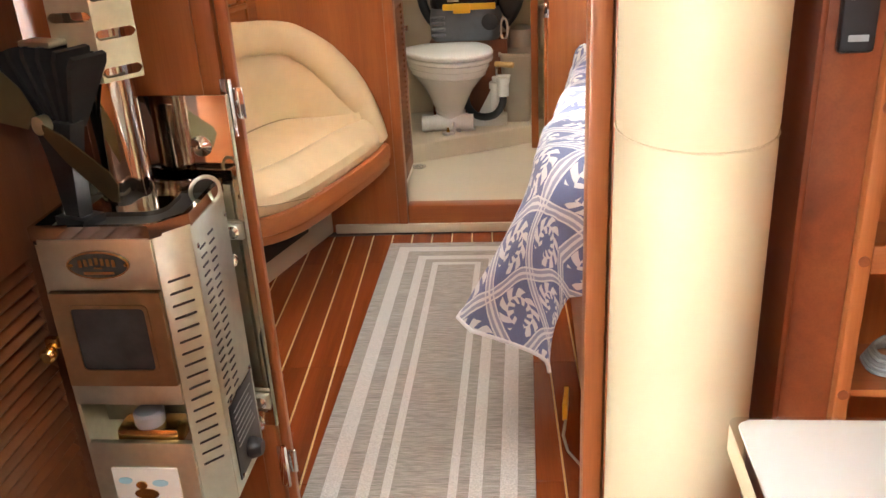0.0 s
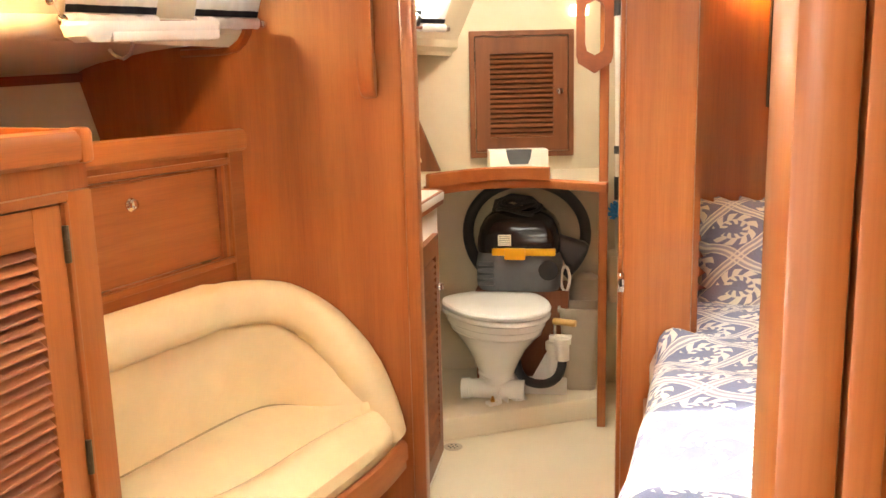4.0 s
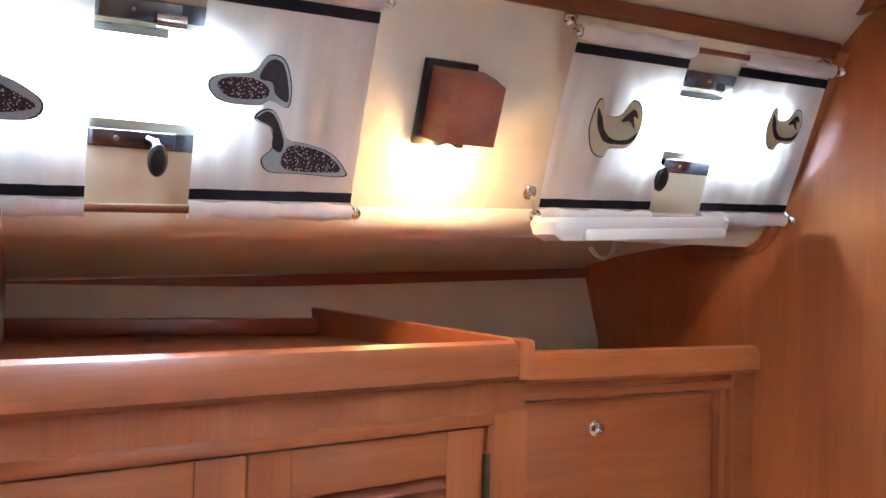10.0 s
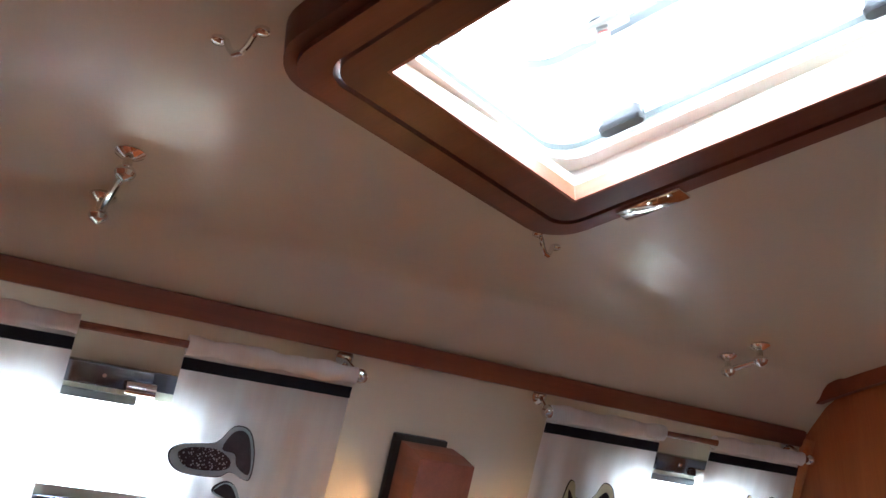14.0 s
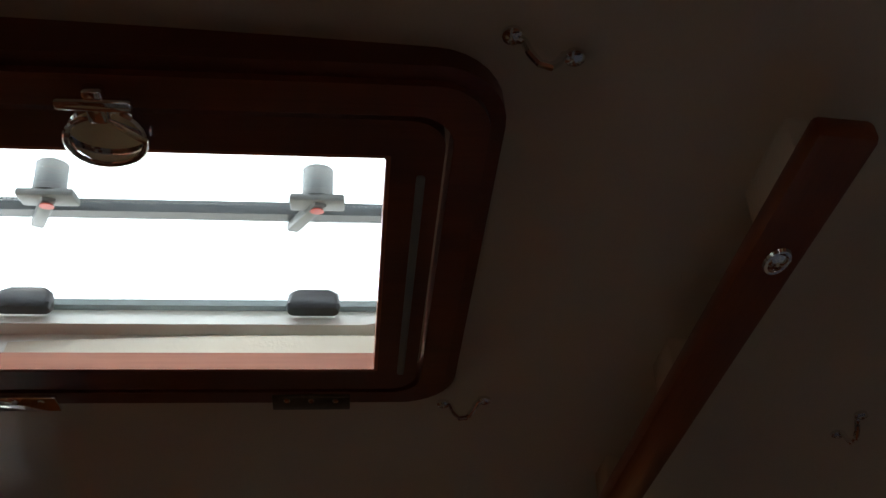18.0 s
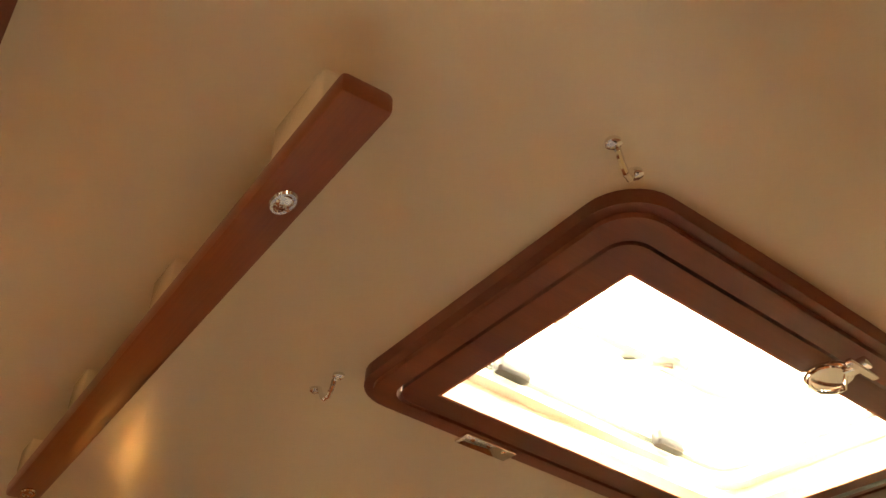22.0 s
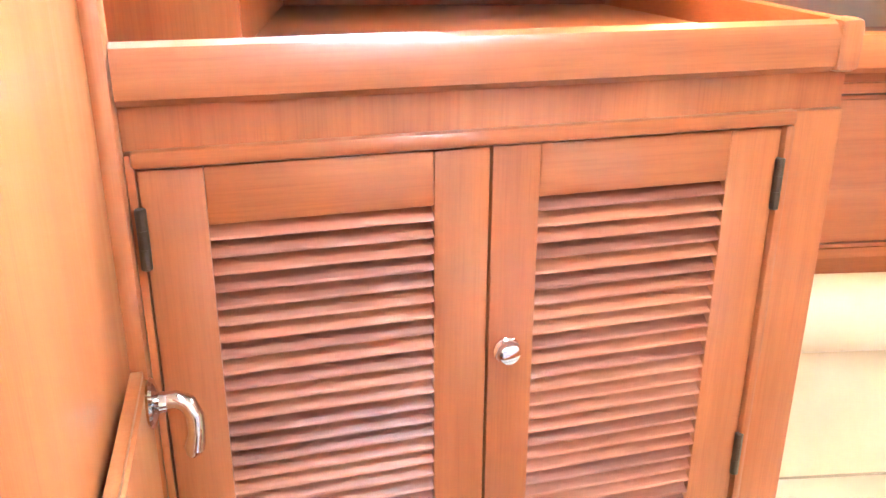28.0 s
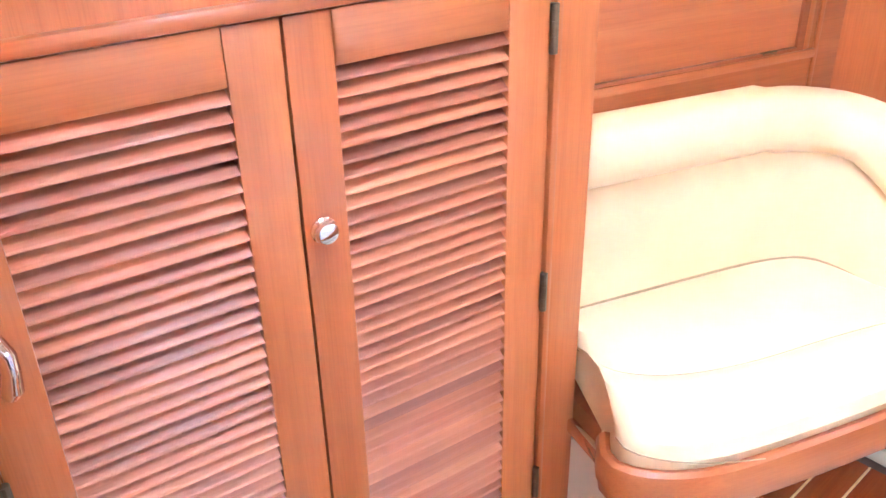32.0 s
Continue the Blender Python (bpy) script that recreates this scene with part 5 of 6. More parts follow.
# vanity
van = thing("vanity_cabinet", "white vanity cabinet with a teak louvred door", "cabinet", CF)
part("body", prism([(-0.80, 3.42), (-0.375, 3.42), (-0.372, 3.80), (-0.80, 3.86)], 0.10, 0.95), M_white, van, smooth=False)
part("top", prism([(-0.80, 3.42), (-0.368, 3.42), (-0.352, 3.82), (-0.38, 3.86), (-0.80, 3.90)], 0.95, 0.975, "z", 0.004), M_white, van)
part("top_edge", sweep([(0, 0.938), (0.012, 0.938), (0.014, 0.95), (0.012, 0.976), (0, 0.978)], [(-0.80, 3.90, 0), (-0.38, 3.86, 0), (-0.354, 3.82, 0), (-0.370, 3.42, 0)]), M_wood_y, van)
part("fiddle", sweep([(0, 0.975), (0.014, 0.975), (0.014, 1.00), (0.007, 1.006), (0, 1.0)], [(-0.62, 3.86, 0), (-0.44, 3.80, 0), (-0.40, 3.70, 0), (-0.40, 3.42, 0)]), M_wood_y, van)
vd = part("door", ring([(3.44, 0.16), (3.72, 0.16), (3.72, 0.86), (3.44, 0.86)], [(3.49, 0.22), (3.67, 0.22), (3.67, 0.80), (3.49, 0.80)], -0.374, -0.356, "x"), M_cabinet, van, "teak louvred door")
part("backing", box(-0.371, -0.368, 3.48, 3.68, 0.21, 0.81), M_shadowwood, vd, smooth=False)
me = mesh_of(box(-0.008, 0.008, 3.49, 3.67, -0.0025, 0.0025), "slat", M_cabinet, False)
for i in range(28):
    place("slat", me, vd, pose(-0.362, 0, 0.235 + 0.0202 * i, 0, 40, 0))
part("knob", moved(lathe([(0.012, 0), (0.013, 0.004), (0.010, 0.009), (0.012, 0.015), (0.004, 0.018)], 16), pose(-0.356, 3.695, 0.70, 0, 90, 0)), M_chrome, vd, "small chrome knob")

# divider post with a ring pull, and the shower things behind
post = thing("divider_post", "slim teak post with a looped grab ring", "post", CF)
part("post", box(0.128, 0.160, 4.235, 4.275, 0.045, camber(0.15), 0.004), M_wood_z, post)
loop_o = [(0.0, 0.15), (0.055, 0.12), (0.062, 0.10), (0.062, -0.09), (0.055, -0.115), (0.0, -0.15), (-0.055, -0.115), (-0.062, -0.09), (-0.062, 0.10), (-0.055, 0.12)]
loop_i = [(0.0, 0.092), (0.026, 0.08), (0.032, 0.06), (0.032, -0.05), (0.026, -0.075), (0.0, -0.09), (-0.026, -0.075), (-0.032, -0.05), (-0.032, 0.06), (-0.026, 0.08)]
part("grab_ring", moved(ring(loop_o, loop_i, -0.014, 0.014, "y"), pose(0.110, 4.222, 1.475)), M_railwood, post, "lighter teak ring with clipped corners")
pole = thing("boat_hook", "white telescopic pole with black collars", "pole", CF @ pose(0.215, 4.62, 0.1))
part("shaft", tube([(0, 0, 0.35), (-0.015, 0, 1.45)], 0.014, 12), M_plastic_w, pole)
part("collar", tube([(-0.008, 0, 0.92), (-0.0085, 0, 0.95)], 0.019, 12), M_plastic_k, pole, "black collar")
part("grip", tube([(-0.006, 0, 0.74), (-0.007, 0, 0.83)], 0.018, 12), M_plastic_k, pole, "black grip")
part("tip", tube([(-0.015, 0, 1.44), (-0.018, 0, 1.50), (-0.018, 0, 1.58)], [0.022, 0.020, 0.008], 12), M_plastic_k, pole, "black tip")
puff = bmesh.new()
for k in range(60):
    a = Vector((random.uniform(-1, 1), random.uniform(-1, 1), random.uniform(-1, 1))).normalized()
    b = a.orthogonal().normalized()
    p0 = a * 0.012
    tube([p0, a * 0.030 + b * 0.006, a * 0.046], [0.006, 0.007, 0.003], 5, puff)
solid("bath_puff", puff, M_blue, "bright blue mesh bath puff", "puff", CF @ pose(0.21, 4.58, 0.80))
solid("shower_seat", box(0.17, 0.60, 4.60, 4.90, 0.42, 0.62, 0.02), M_gel, "cream moulded seat in the shower", "seat", CF)
dl = thing("head_light", "small white wall light on a chrome ball", "lamp", HM @ pose(0.42, -0.002, 1.57))
part("glass", box(-0.035, 0.035, -0.04, -0.002, -0.02, 0.02, 0.006), M_glow, dl, "lit white shade")
part("ball", moved(lathe([(0.004, -0.012), (0.010, -0.007), (0.012, 0.0), (0.010, 0.007), (0.004, 0.012)], 14), pose(0.0, -0.02, 0.034)), M_chrome, dl)

# ---- cabin heater on the saloon side ----
HU = 1.42  # front of the heater, ahead along the keel
heater = thing("cabin_heater", "brushed stainless cabin heater with a glass firebox door", "heater", CF @ pose(-0.484, HU - 0.01, 0.342))


def plate(x0, x1, z0, z1, y0=-0.003, y1=0.0, bevel=0.001):
    return box(x0, x1, y0, y1, z0, z1, bevel, 1)


HT = 0.475
part("back", box(-0.09, 0.115, 0.16, 0.19, 0.0, HT - 0.01, 0.002), M_steel, heater)
part("front_top", box(-0.083, 0.080, 0.0, 0.012, 0.395, HT, 0.002), M_steel, heater)
part("front_band", box(-0.083, 0.080, 0.0, 0.012, 0.205, 0.240, 0.002), M_steel, heater)
part("front_low", box(-0.083, 0.080, 0.0, 0.012, -0.02, 0.135, 0.002), M_steel, heater)
part("cavity", box(-0.085, 0.085, 0.07, 0.08, 0.13, 0.21), M_steel, heater, smooth=False)
part("side_port", box(-0.090, -0.083, 0.006, 0.17, 0.0, HT, 0.002), M_steel, heater)
# chamfered corner and side with louvre slots
part("corner_plate", moved(box(0.0, 0.055, -0.002, 0.002, -0.02, HT, 0.001), pose(0.080, 0.004, 0, 0, 0, 45)), M_steel, heater)
for i in range(17):
    part("slot", moved(box(0.010, 0.044, -0.0032, 0.0, -0.002, 0.002, 0.001, 1), pose(0.080, 0.004, 0.09 + 0.0195 * i, 0, 0, 45)), M_black, heater)
part("side_starboard", box(0.117, 0.121, 0.042, 0.185, 0.0, HT, 0.001), M_steel, heater)
for i in range(20):
    for k in range(2):
        part("slot", box(0.1205, 0.1222, 0.062 + 0.036 * k, 0.084 + 0.036 * k, 0.152 + 0.0145 * i + 0.007 * k, 0.1555 + 0.0145 * i + 0.007 * k, 0.0005, 1), M_black, heater)
cp = part("control_plate", box(0.121, 0.1235, 0.060, 0.172, 0.02, 0.16, 0.001), M_plastic_k, heater, "dark engraved control plate")
for i in range(7):
    part("engraved_line", box(0.1236, 0.1240, 0.072, 0.158 - 0.006 * (i % 3), 0.075 + 0.011 * i, 0.0775 + 0.011 * i), M_greyplastic, cp, smooth=False)
part("control_knob", moved(lathe([(0.018, 0), (0.019, 0.006), (0.015, 0.018), (0.012, 0.022)], 18), pose(0.1235, 0.115, 0.045, 0, 90, 0)), M_plastic_k, cp, "black control knob")
for y, z in ((0.05, 0.44), (0.17, 0.44), (0.165, 0.168), (0.066, 0.168), (0.066, 0.026)):
    part("screw", moved(lathe([(0.004, 0), (0.0045, 0.0015), (0.002, 0.003)], 10), pose(0.1235, y, z, 0, 90, 0)), M_chrome, heater)
# firebox door
fd = part("firebox_door", ring([(-0.082, 0.242), (0.080, 0.242), (0.080, 0.393), (-0.082, 0.393)], [(-0.056, 0.268), (0.056, 0.268), (0.056, 0.372), (-0.056, 0.372)], -0.006, 0.004, "y"), M_bronzeframe, heater, "bronze-toned door frame")
part("pane", prism(rounded(-0.058, 0.058, 0.266, 0.374, 0.008), -0.003, 0.0, "y"), M_soot, fd, "sooty glass pane", smooth=False)
part("pane_lip", ring(rounded(-0.059, 0.059, 0.265, 0.375, 0.009), rounded(-0.054, 0.054, 0.270, 0.370, 0.007), -0.0085, -0.0058, "y"), M_bronzeframe, fd)
part("catch", box(-0.105, -0.084, -0.008, 0.004, 0.305, 0.322, 0.003), M_brass, heater, "brass door catch")
part("catch_knob", moved(lathe([(0.010, 0), (0.012, 0.004), (0.012, 0.014), (0.008, 0.018)], 14), pose(-0.098, -0.006, 0.300, 90, 0, 0)), M_brass, heater)
# name badge
badge = part("name_badge", prism([(0.045 * math.cos(2 * math.pi * i / 28), 0.021 * math.sin(2 * math.pi * i / 28)) for i in range(28)], -0.003, 0.0, "y"), M_soot, heater, "oval black name badge", pose(0.0, 0.0, 0.435))
part("badge_rim", ring([(0.045 * math.cos(2 * math.pi * i / 28), 0.021 * math.sin(2 * math.pi * i / 28)) for i in range(28)], [(0.042 * math.cos(2 * math.pi * i / 28), 0.0185 * math.sin(2 * math.pi * i / 28)) for i in range(28)], -0.0042, -0.0028, "y"), M_brass, badge)
for i in range(7):
    part("badge_bar", box(-0.0275 + 0.008 * i, -0.0225 + 0.008 * i, -0.0042, -0.003, 0.001 - 0.0012 * abs(i - 3), 0.012 - 0.0012 * abs(i - 3)), M_brass, badge, smooth=False)
part("badge_bar", box(-0.006, 0.006, -0.0042, -0.003, -0.005, -0.0025), M_brass, badge, smooth=False)
part("badge_bar", box(-0.022, 0.022, -0.0042, -0.003, -0.0135, -0.0095), M_brass, badge, smooth=False)
for x in (-0.039, 0.039):
    part("rivet", moved(lathe([(0.003, 0), (0.002, 0.0015)], 8), pose(x, -0.003, 0, 90, 0, 0)), M_brass, badge)
# tank filler seen in the gap, and a small tile magnet
part("filler_cap", moved(lathe([(0.022, 0.0), (0.0235, 0.004), (0.0235, 0.020), (0.020, 0.024)], 18), pose(0.005, 0.035, 0.150)), M_capgrey, heater, "grey ribbed filler cap")
part("filler_body", box(-0.045, 0.055, 0.015, 0.065, 0.115, 0.150, 0.008), M_brass, heater)
for r in range(3):
    for k in range(3):
        part("slot", box(-0.066 + 0.052 * k, -0.034 + 0.052 * k, 0.0685, 0.0705, 0.176 + 0.011 * r, 0.1795 + 0.011 * r), M_black, heater, smooth=False)
tile = part("tile_magnet", box(-0.055, 0.050, -0.005, 0.0, -0.02, 0.092, 0.002), M_paper, heater, "small picture tile")
for i, (x, z, w, h, mt) in enumerate([(-0.005, 0.045, 0.040, 0.020, M_brass), (-0.035, 0.070, 0.022, 0.012, M_paleblue), (0.020, 0.066, 0.026, 0.012, M_paleblue), (0.0, 0.02, 0.044, 0.012, M_paleblue), (-0.01, 0.062, 0.018, 0.014, M_brass)]):
    part("tile_patch", prism([(x + w / 2 * math.cos(a), z + h / 2 * math.sin(a)) for a in [2 * math.pi * j / 12 for j in range(12)]], -0.0062 - 0.0003 * i, -0.005, "y"), mt, tile, smooth=False)
# top tray, flue and brackets
part("top_tray", ring([(-0.090, 0.0), (0.080, 0.0), (0.121, 0.045), (0.121, 0.19), (-0.090, 0.19)], [(-0.084, 0.008), (0.076, 0.008), (0.113, 0.048), (0.113, 0.182), (-0.084, 0.182)], HT - 0.004, HT + 0.016), M_mirror, heater)
part("top_plate", prism([(-0.088, 0.002), (0.079, 0.002), (0.119, 0.046), (0.119, 0.188), (-0.088, 0.188)], HT - 0.010, HT - 0.004), M_soot, heater, "black enamel top", smooth=False)
part("flue_flange", prism(rounded(-0.055, 0.065, 0.085, 0.185, 0.03), HT - 0.003, HT + 0.004), M_mirror, heater)
flue = thing("stove_flue", "stainless flue pipe with a slotted heat guard", "flue", CF @ pose(-0.487, HU + 0.125, 0.342 + HT))
part("pipe", lathe([(0.038, 0.0), (0.038, 1.12)], 28), M_mirror, flue, "polished steel pipe")
guard = part("heat_guard", bmesh.new(), M_steel, flue, "slotted steel heat guard")


def guard_mesh():
    """An open box-shaped guard round the flue, cut by rows of round-ended slots."""
    own = bmesh.new()
    z0, z1, rows, n = 0.19, 1.05, 34, 16
    h = (z1 - z0) / rows
    face_pts = [(-0.062, 0.032), (-0.040, -0.046), (0.022, -0.048), (0.058, 0.000)]
    for f in range(3):
        (xa, ya), (xb, yb) = face_pts[f], face_pts[f + 1]
        for i in range(rows):
            za = z0 + h * i
            edges = []
            for k in range(n + 1):
                t = k / n
                e = max(0.0, abs(t - 0.5) - 0.36) / 0.12
                edges.append(0.0 if (i + f) % 2 or e >= 1 else 0.27 * h * math.sqrt(1 - e * e))
            for k in range(n):
                p, q = k / n, (k + 1) / n
                mid = za + h / 2
                for lo0, lo1, hi0, hi1 in ((za, za, mid - edges[k], mid - edges[k + 1]), (mid + edges[k], mid + edges[k + 1], za + h, za + h)):
                    own.faces.new([own.verts.new((xa + (xb - xa) * t, ya + (yb - ya) * t, z)) for t, z in ((p, lo0), (q, lo1), (q, hi1), (p, hi0))])
    bmesh.ops.remove_doubles(own, verts=own.verts, dist=0.0003)
    bmesh.ops.solidify(own, geom=list(own.faces), thickness=0.0015)
    return own


guard.data = mesh_of(guard_mesh(), "heat_guard", M_steel, False)
bplate = thing("heat_shield", "mirror-polished steel plate on the bulkhead", "heat shield", CF @ pose(-0.348, DOOR_U - 0.028, 0.275, 0, 0, -5) @ pose(-0.142, 0.018, 0))
part("sheet", box(-0.16, 0.142, -0.020, -0.016, 0.08, 0.680, 0.001), M_mirror, bplate)
part("edge", box(0.142, 0.145, -0.022, -0.014, 0.08, 0.680, 0.001), M_steel, bplate, "bright folded edge")
for z in (0.12, 0.445):
    part("bracket", box(0.085, 0.140, -0.030, -0.020, z, z + 0.03, 0.003), M_steel, bplate)
    part("bracket", box(0.085, 0.092, -0.060, -0.020, z, z + 0.03, 0.002), M_steel, bplate)
    part("bolt", moved(lathe([(0.010, 0), (0.011, 0.004), (0.007, 0.009), (0.003, 0.010)], 14), pose(0.125, -0.030, z + 0.015, 90, 0, 0)), M_chrome, bplate)
    part("bolt", moved(lathe([(0.010, 0), (0.011, 0.004), (0.007, 0.009), (0.003, 0.010)], 14), pose(0.110, -0.020, z - 0.04, 90, 0, 0)), M_chrome, bplate)
    part("standoff", lathe([(0.008, 0), (0.008, 0.016)], 10), M_steel, bplate, "", pose(0.12, -0.016, z - 0.02, -90, 0, 0))
part("bolt", moved(lathe([(0.016, 0), (0.017, 0.002), (0.007, 0.005), (0.003, 0.008)], 16), pose(0.09, -0.020, 0.60, 90, 0, 0)), M_chrome, bplate)
eye = solid("pull_ring", tube([(0.022 * math.cos(2 * math.pi * i / 20), 0.0, 0.022 * math.sin(2 * math.pi * i / 20)) for i in range(20)], 0.003, 8, closed=True), M_steel, "steel pull ring on the heater's side", "ring", CF @ pose(-0.372, HU + 0.13, 0.342 + HT + 0.014, 0, 0, 35))
# heat-driven fan, at rest on the heater top
fan = thing("stove_fan", "black heat-powered stove fan with two blades", "fan", CF @ pose(-0.535, HU + 0.06, 0.342 + HT - 0.004, 0, 0, -22))
part("base", box(-0.03, 0.03, -0.02, 0.02, 0.0, 0.012, 0.002), M_plastic_k, fan)
part("column", prism([(-0.016, 0.012), (0.016, 0.012), (0.022, 0.10), (0.040, 0.15), (-0.040, 0.15), (-0.022, 0.10)], -0.012, 0.012, "y", 0.002), M_plastic_k, fan)
for i in range(6):
    part("fin", moved(prism([(-0.012, 0.0), (0.012, 0.0), (0.030, 0.098), (0.027, 0.112), (-0.027, 0.112), (-0.030, 0.098)], -0.004, 0.004, "x"), pose(-0.025 + 0.010 * i, 0.010, 0.140, 0, -27 + 10.8 * i, 0)), M_finblack, fan, smooth=False)
part("top_clip", box(-0.03, 0.03, -0.01, 0.02, 0.250, 0.258, 0.002), M_steel, fan)
hub = part("hub", moved(lathe([(0.006, 0.0), (0.013, 0.004), (0.013, 0.018), (0.006, 0.022)], 16), pose(0.0, -0.014, 0.150, 90, 0, 0)), M_steel, fan)
for sgn in (1, -1):
    part("blade", moved(prism([(0.010 * sgn, -0.012), (0.05 * sgn, -0.030), (0.135 * sgn, -0.034), (0.150 * sgn, -0.022), (0.150 * sgn, 0.020), (0.135 * sgn, 0.030), (0.05 * sgn, 0.026), (0.010 * sgn, 0.012)], -0.001, 0.001, "y"), pose(0, -0.032, 0.150, 20 * sgn, 32, 0)), M_fanblade, hub, "bronze-black fan blade", smooth=False)

# ---- saloon ----
mast = thing("mast", "mast wrapped in padded cream leather with stitched seams", "mast", CF @ pose(0.318, 1.47, 0))
part("padding", stack([[(0.100 * k * math.cos(2 * math.pi * i / 40), 0.120 * k * math.sin(2 * math.pi * i / 40), z) for i in range(40)] for k, z in [(1, 0), (1.004, 0.25), (0.998, 0.40), (1.002, 0.60), (1.0, 0.924), (0.985, 0.933), (0.985, 0.937), (1.0, 0.946), (1.005, 1.2), (1.0, 1.5), (1.003, 1.98)]]), M_mastpad, mast)
part("seam", tube([(0.0995 * math.cos(2 * math.pi * i / 40), 0.1195 * math.sin(2 * math.pi * i / 40), 0.935) for i in range(40)], 0.0016, 6, closed=True), M_mastpad, mast, "stitched seam")
table = thing("saloon_table", "white saloon table with a chrome edge", "table", CF)
part("top", prism(rounded(0.322, 1.05, 0.35, 1.165, 0.012), 0.675, 0.700, "z", 0.003), M_white, table)
part("edge", ring(rounded(0.314, 1.058, 0.342, 1.173, 0.014), rounded(0.322, 1.05, 0.35, 1.165, 0.012), 0.665, 0.698), M_chrome, table, "chrome edge band")
part("leg", lathe([(0.16, 0.0), (0.16, 0.02), (0.045, 0.04), (0.045, 0.675)], 24), M_chrome, table, "", pose(0.70, 0.75, 0))
shelfu = thing("saloon_shelf_unit", "open teak shelf unit with pegged rails", "shelf", CF)
# Side panel and strip get darker wood to paint the shade on them.
part("side_panel", box(0.472, 0.547, 1.50, 1.655, 0.0, 1.48, 0.004), M_railwood, shelfu)
part("edge_strip", box(0.463, 0.472, 1.49, 1.655, 0.0, 1.48, 0.002), M_railwood, shelfu)
part("post", box(0.547, 0.569, 1.485, 1.515, 0.0, 1.48, 0.004), M_wood_z, shelfu)
for z in (0.285, 0.498, 0.712, 0.925, 1.14, 1.35):
    if z != 0.498:
        part("rail", box(0.569, 1.25, 1.488, 1.512, z, z + 0.043, 0.005), M_wood_x, shelfu)
    part("shelf_board", box(0.569, 1.25, 1.514, 1.655, z, z + 0.012), M_wood_x, shelfu, smooth=False)
    part("peg", moved(lathe([(0.008, 0), (0.008, 0.0015)], 12), pose(0.558, 1.485, z + 0.022, 90, 0, 0)), M_railwood, shelfu)
part("back_panel", box(0.570, 1.25, 1.650, 1.658, 0, 1.48), M_wood_z, shelfu, smooth=False)
remote = thing("remote_control", "black remote control hanging on the shelf post", "remote", CF @ pose(0.508, 1.502, 1.102, 0, 0, 0))
part("case", box(-0.022, 0.022, -0.020, -0.002, -0.085, 0.085, 0.006), M_plastic_k, remote)
for r in range(6):
    for k in range(3):
        part("button", box(-0.015 + 0.011 * k, -0.008 + 0.011 * k, -0.0215, -0.0195, -0.02 + 0.014 * r, -0.013 + 0.014 * r, 0.001, 1), M_greyplastic, remote)
part("label", box(-0.012, 0.012, -0.0208, -0.0198, -0.070, -0.062), M_greyplastic, remote, smooth=False)
coil = bmesh.new()
for j in range(5):
    tube([((0.060 - 0.003 * j) * math.cos(2 * math.pi * i / 28), (0.05 - 0.003 * j) * math.sin(2 * math.pi * i / 28), 0.006 + 0.006 * j + 0.002 * math.sin(5 * i)) for i in range(28)], 0.0035, 6, coil, closed=True)
solid("cable_coil", coil, M_greyplastic, "coil of pale grey cable", "cable", CF @ pose(0.68, 1.58, 0.51))
# louvred locker on the saloon's port side
sal = thing("saloon_locker", "dark teak locker with a louvred door", "locker", CF @ pose(-0.640, 0.82, 0, 0, 0, 0))
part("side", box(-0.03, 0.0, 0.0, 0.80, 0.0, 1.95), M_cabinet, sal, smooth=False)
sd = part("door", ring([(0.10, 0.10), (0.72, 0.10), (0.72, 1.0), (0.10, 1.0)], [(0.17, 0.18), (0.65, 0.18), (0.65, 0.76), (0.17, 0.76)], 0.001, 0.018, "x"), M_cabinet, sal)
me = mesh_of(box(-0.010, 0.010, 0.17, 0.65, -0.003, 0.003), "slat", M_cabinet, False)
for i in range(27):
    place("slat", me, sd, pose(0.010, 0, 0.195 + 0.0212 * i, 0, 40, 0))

# ---- grab rails on the bulkheads ----
def grip(m):
    g = thing("grab_rail", "rounded teak grab rail on the bulkhead", "grab rail", m, "bulkhead grab rails")
    rail = [(0, 0.0, 0.0), (0, -0.016, 0.006), (0, -0.036, 0.022), (0, -0.046, 0.05), (0, -0.048, 0.10), (0, -0.048, 0.20), (0, -0.048, 0.30), (0, -0.046, 0.35), (0, -0.036, 0.378), (0, -0.016, 0.394), (0, 0.0, 0.40)]
    own = prism([(p[1] - 0.0, p[2]) for p in rail] + [(0.0, 0.335), (-0.018, 0.325), (-0.026, 0.30), (-0.026, 0.12), (-0.018, 0.085), (0.0, 0.072)], -0.021, 0.021, "x", 0.008, 3)
    part("rail", own, M_wood_z, g)
    return g


grip(CF @ pose(-0.462, HB, 1.272))
grip(CF @ pose(-0.376, DOOR_U - 0.004, 1.180))

# ---- hinges of the cabin door on the port post ----
for z in (0.93, 0.25):
    hng = thing("door_hinge", "small stainless hinge on the door post", "hinge", CF @ pose(DOOR_L - 0.02, DOOR_U + 0.0, z), "cabin door hinges")
    part("leaf", box(-0.004, 0.012, -0.010, -0.006, -0.045, 0.045, 0.001), M_chrome, hng)
    part("leaf", box(0.012, 0.028, -0.002, 0.002, -0.020, 0.030, 0.001), M_chrome, hng)
    part("barrel", lathe([(0.005, -0.045), (0.005, 0.045)], 10), M_chrome, hng, "", pose(0.010, -0.010, 0))
strike = thing("strike_plate", "small chrome strike plate on the door post", "plate", CF @ pose(0.180, HB - 0.02, 0.80))
part("plate", box(-0.014, 0.003, -0.003, 0.0, -0.025, 0.025, 0.001), M_chrome, strike)
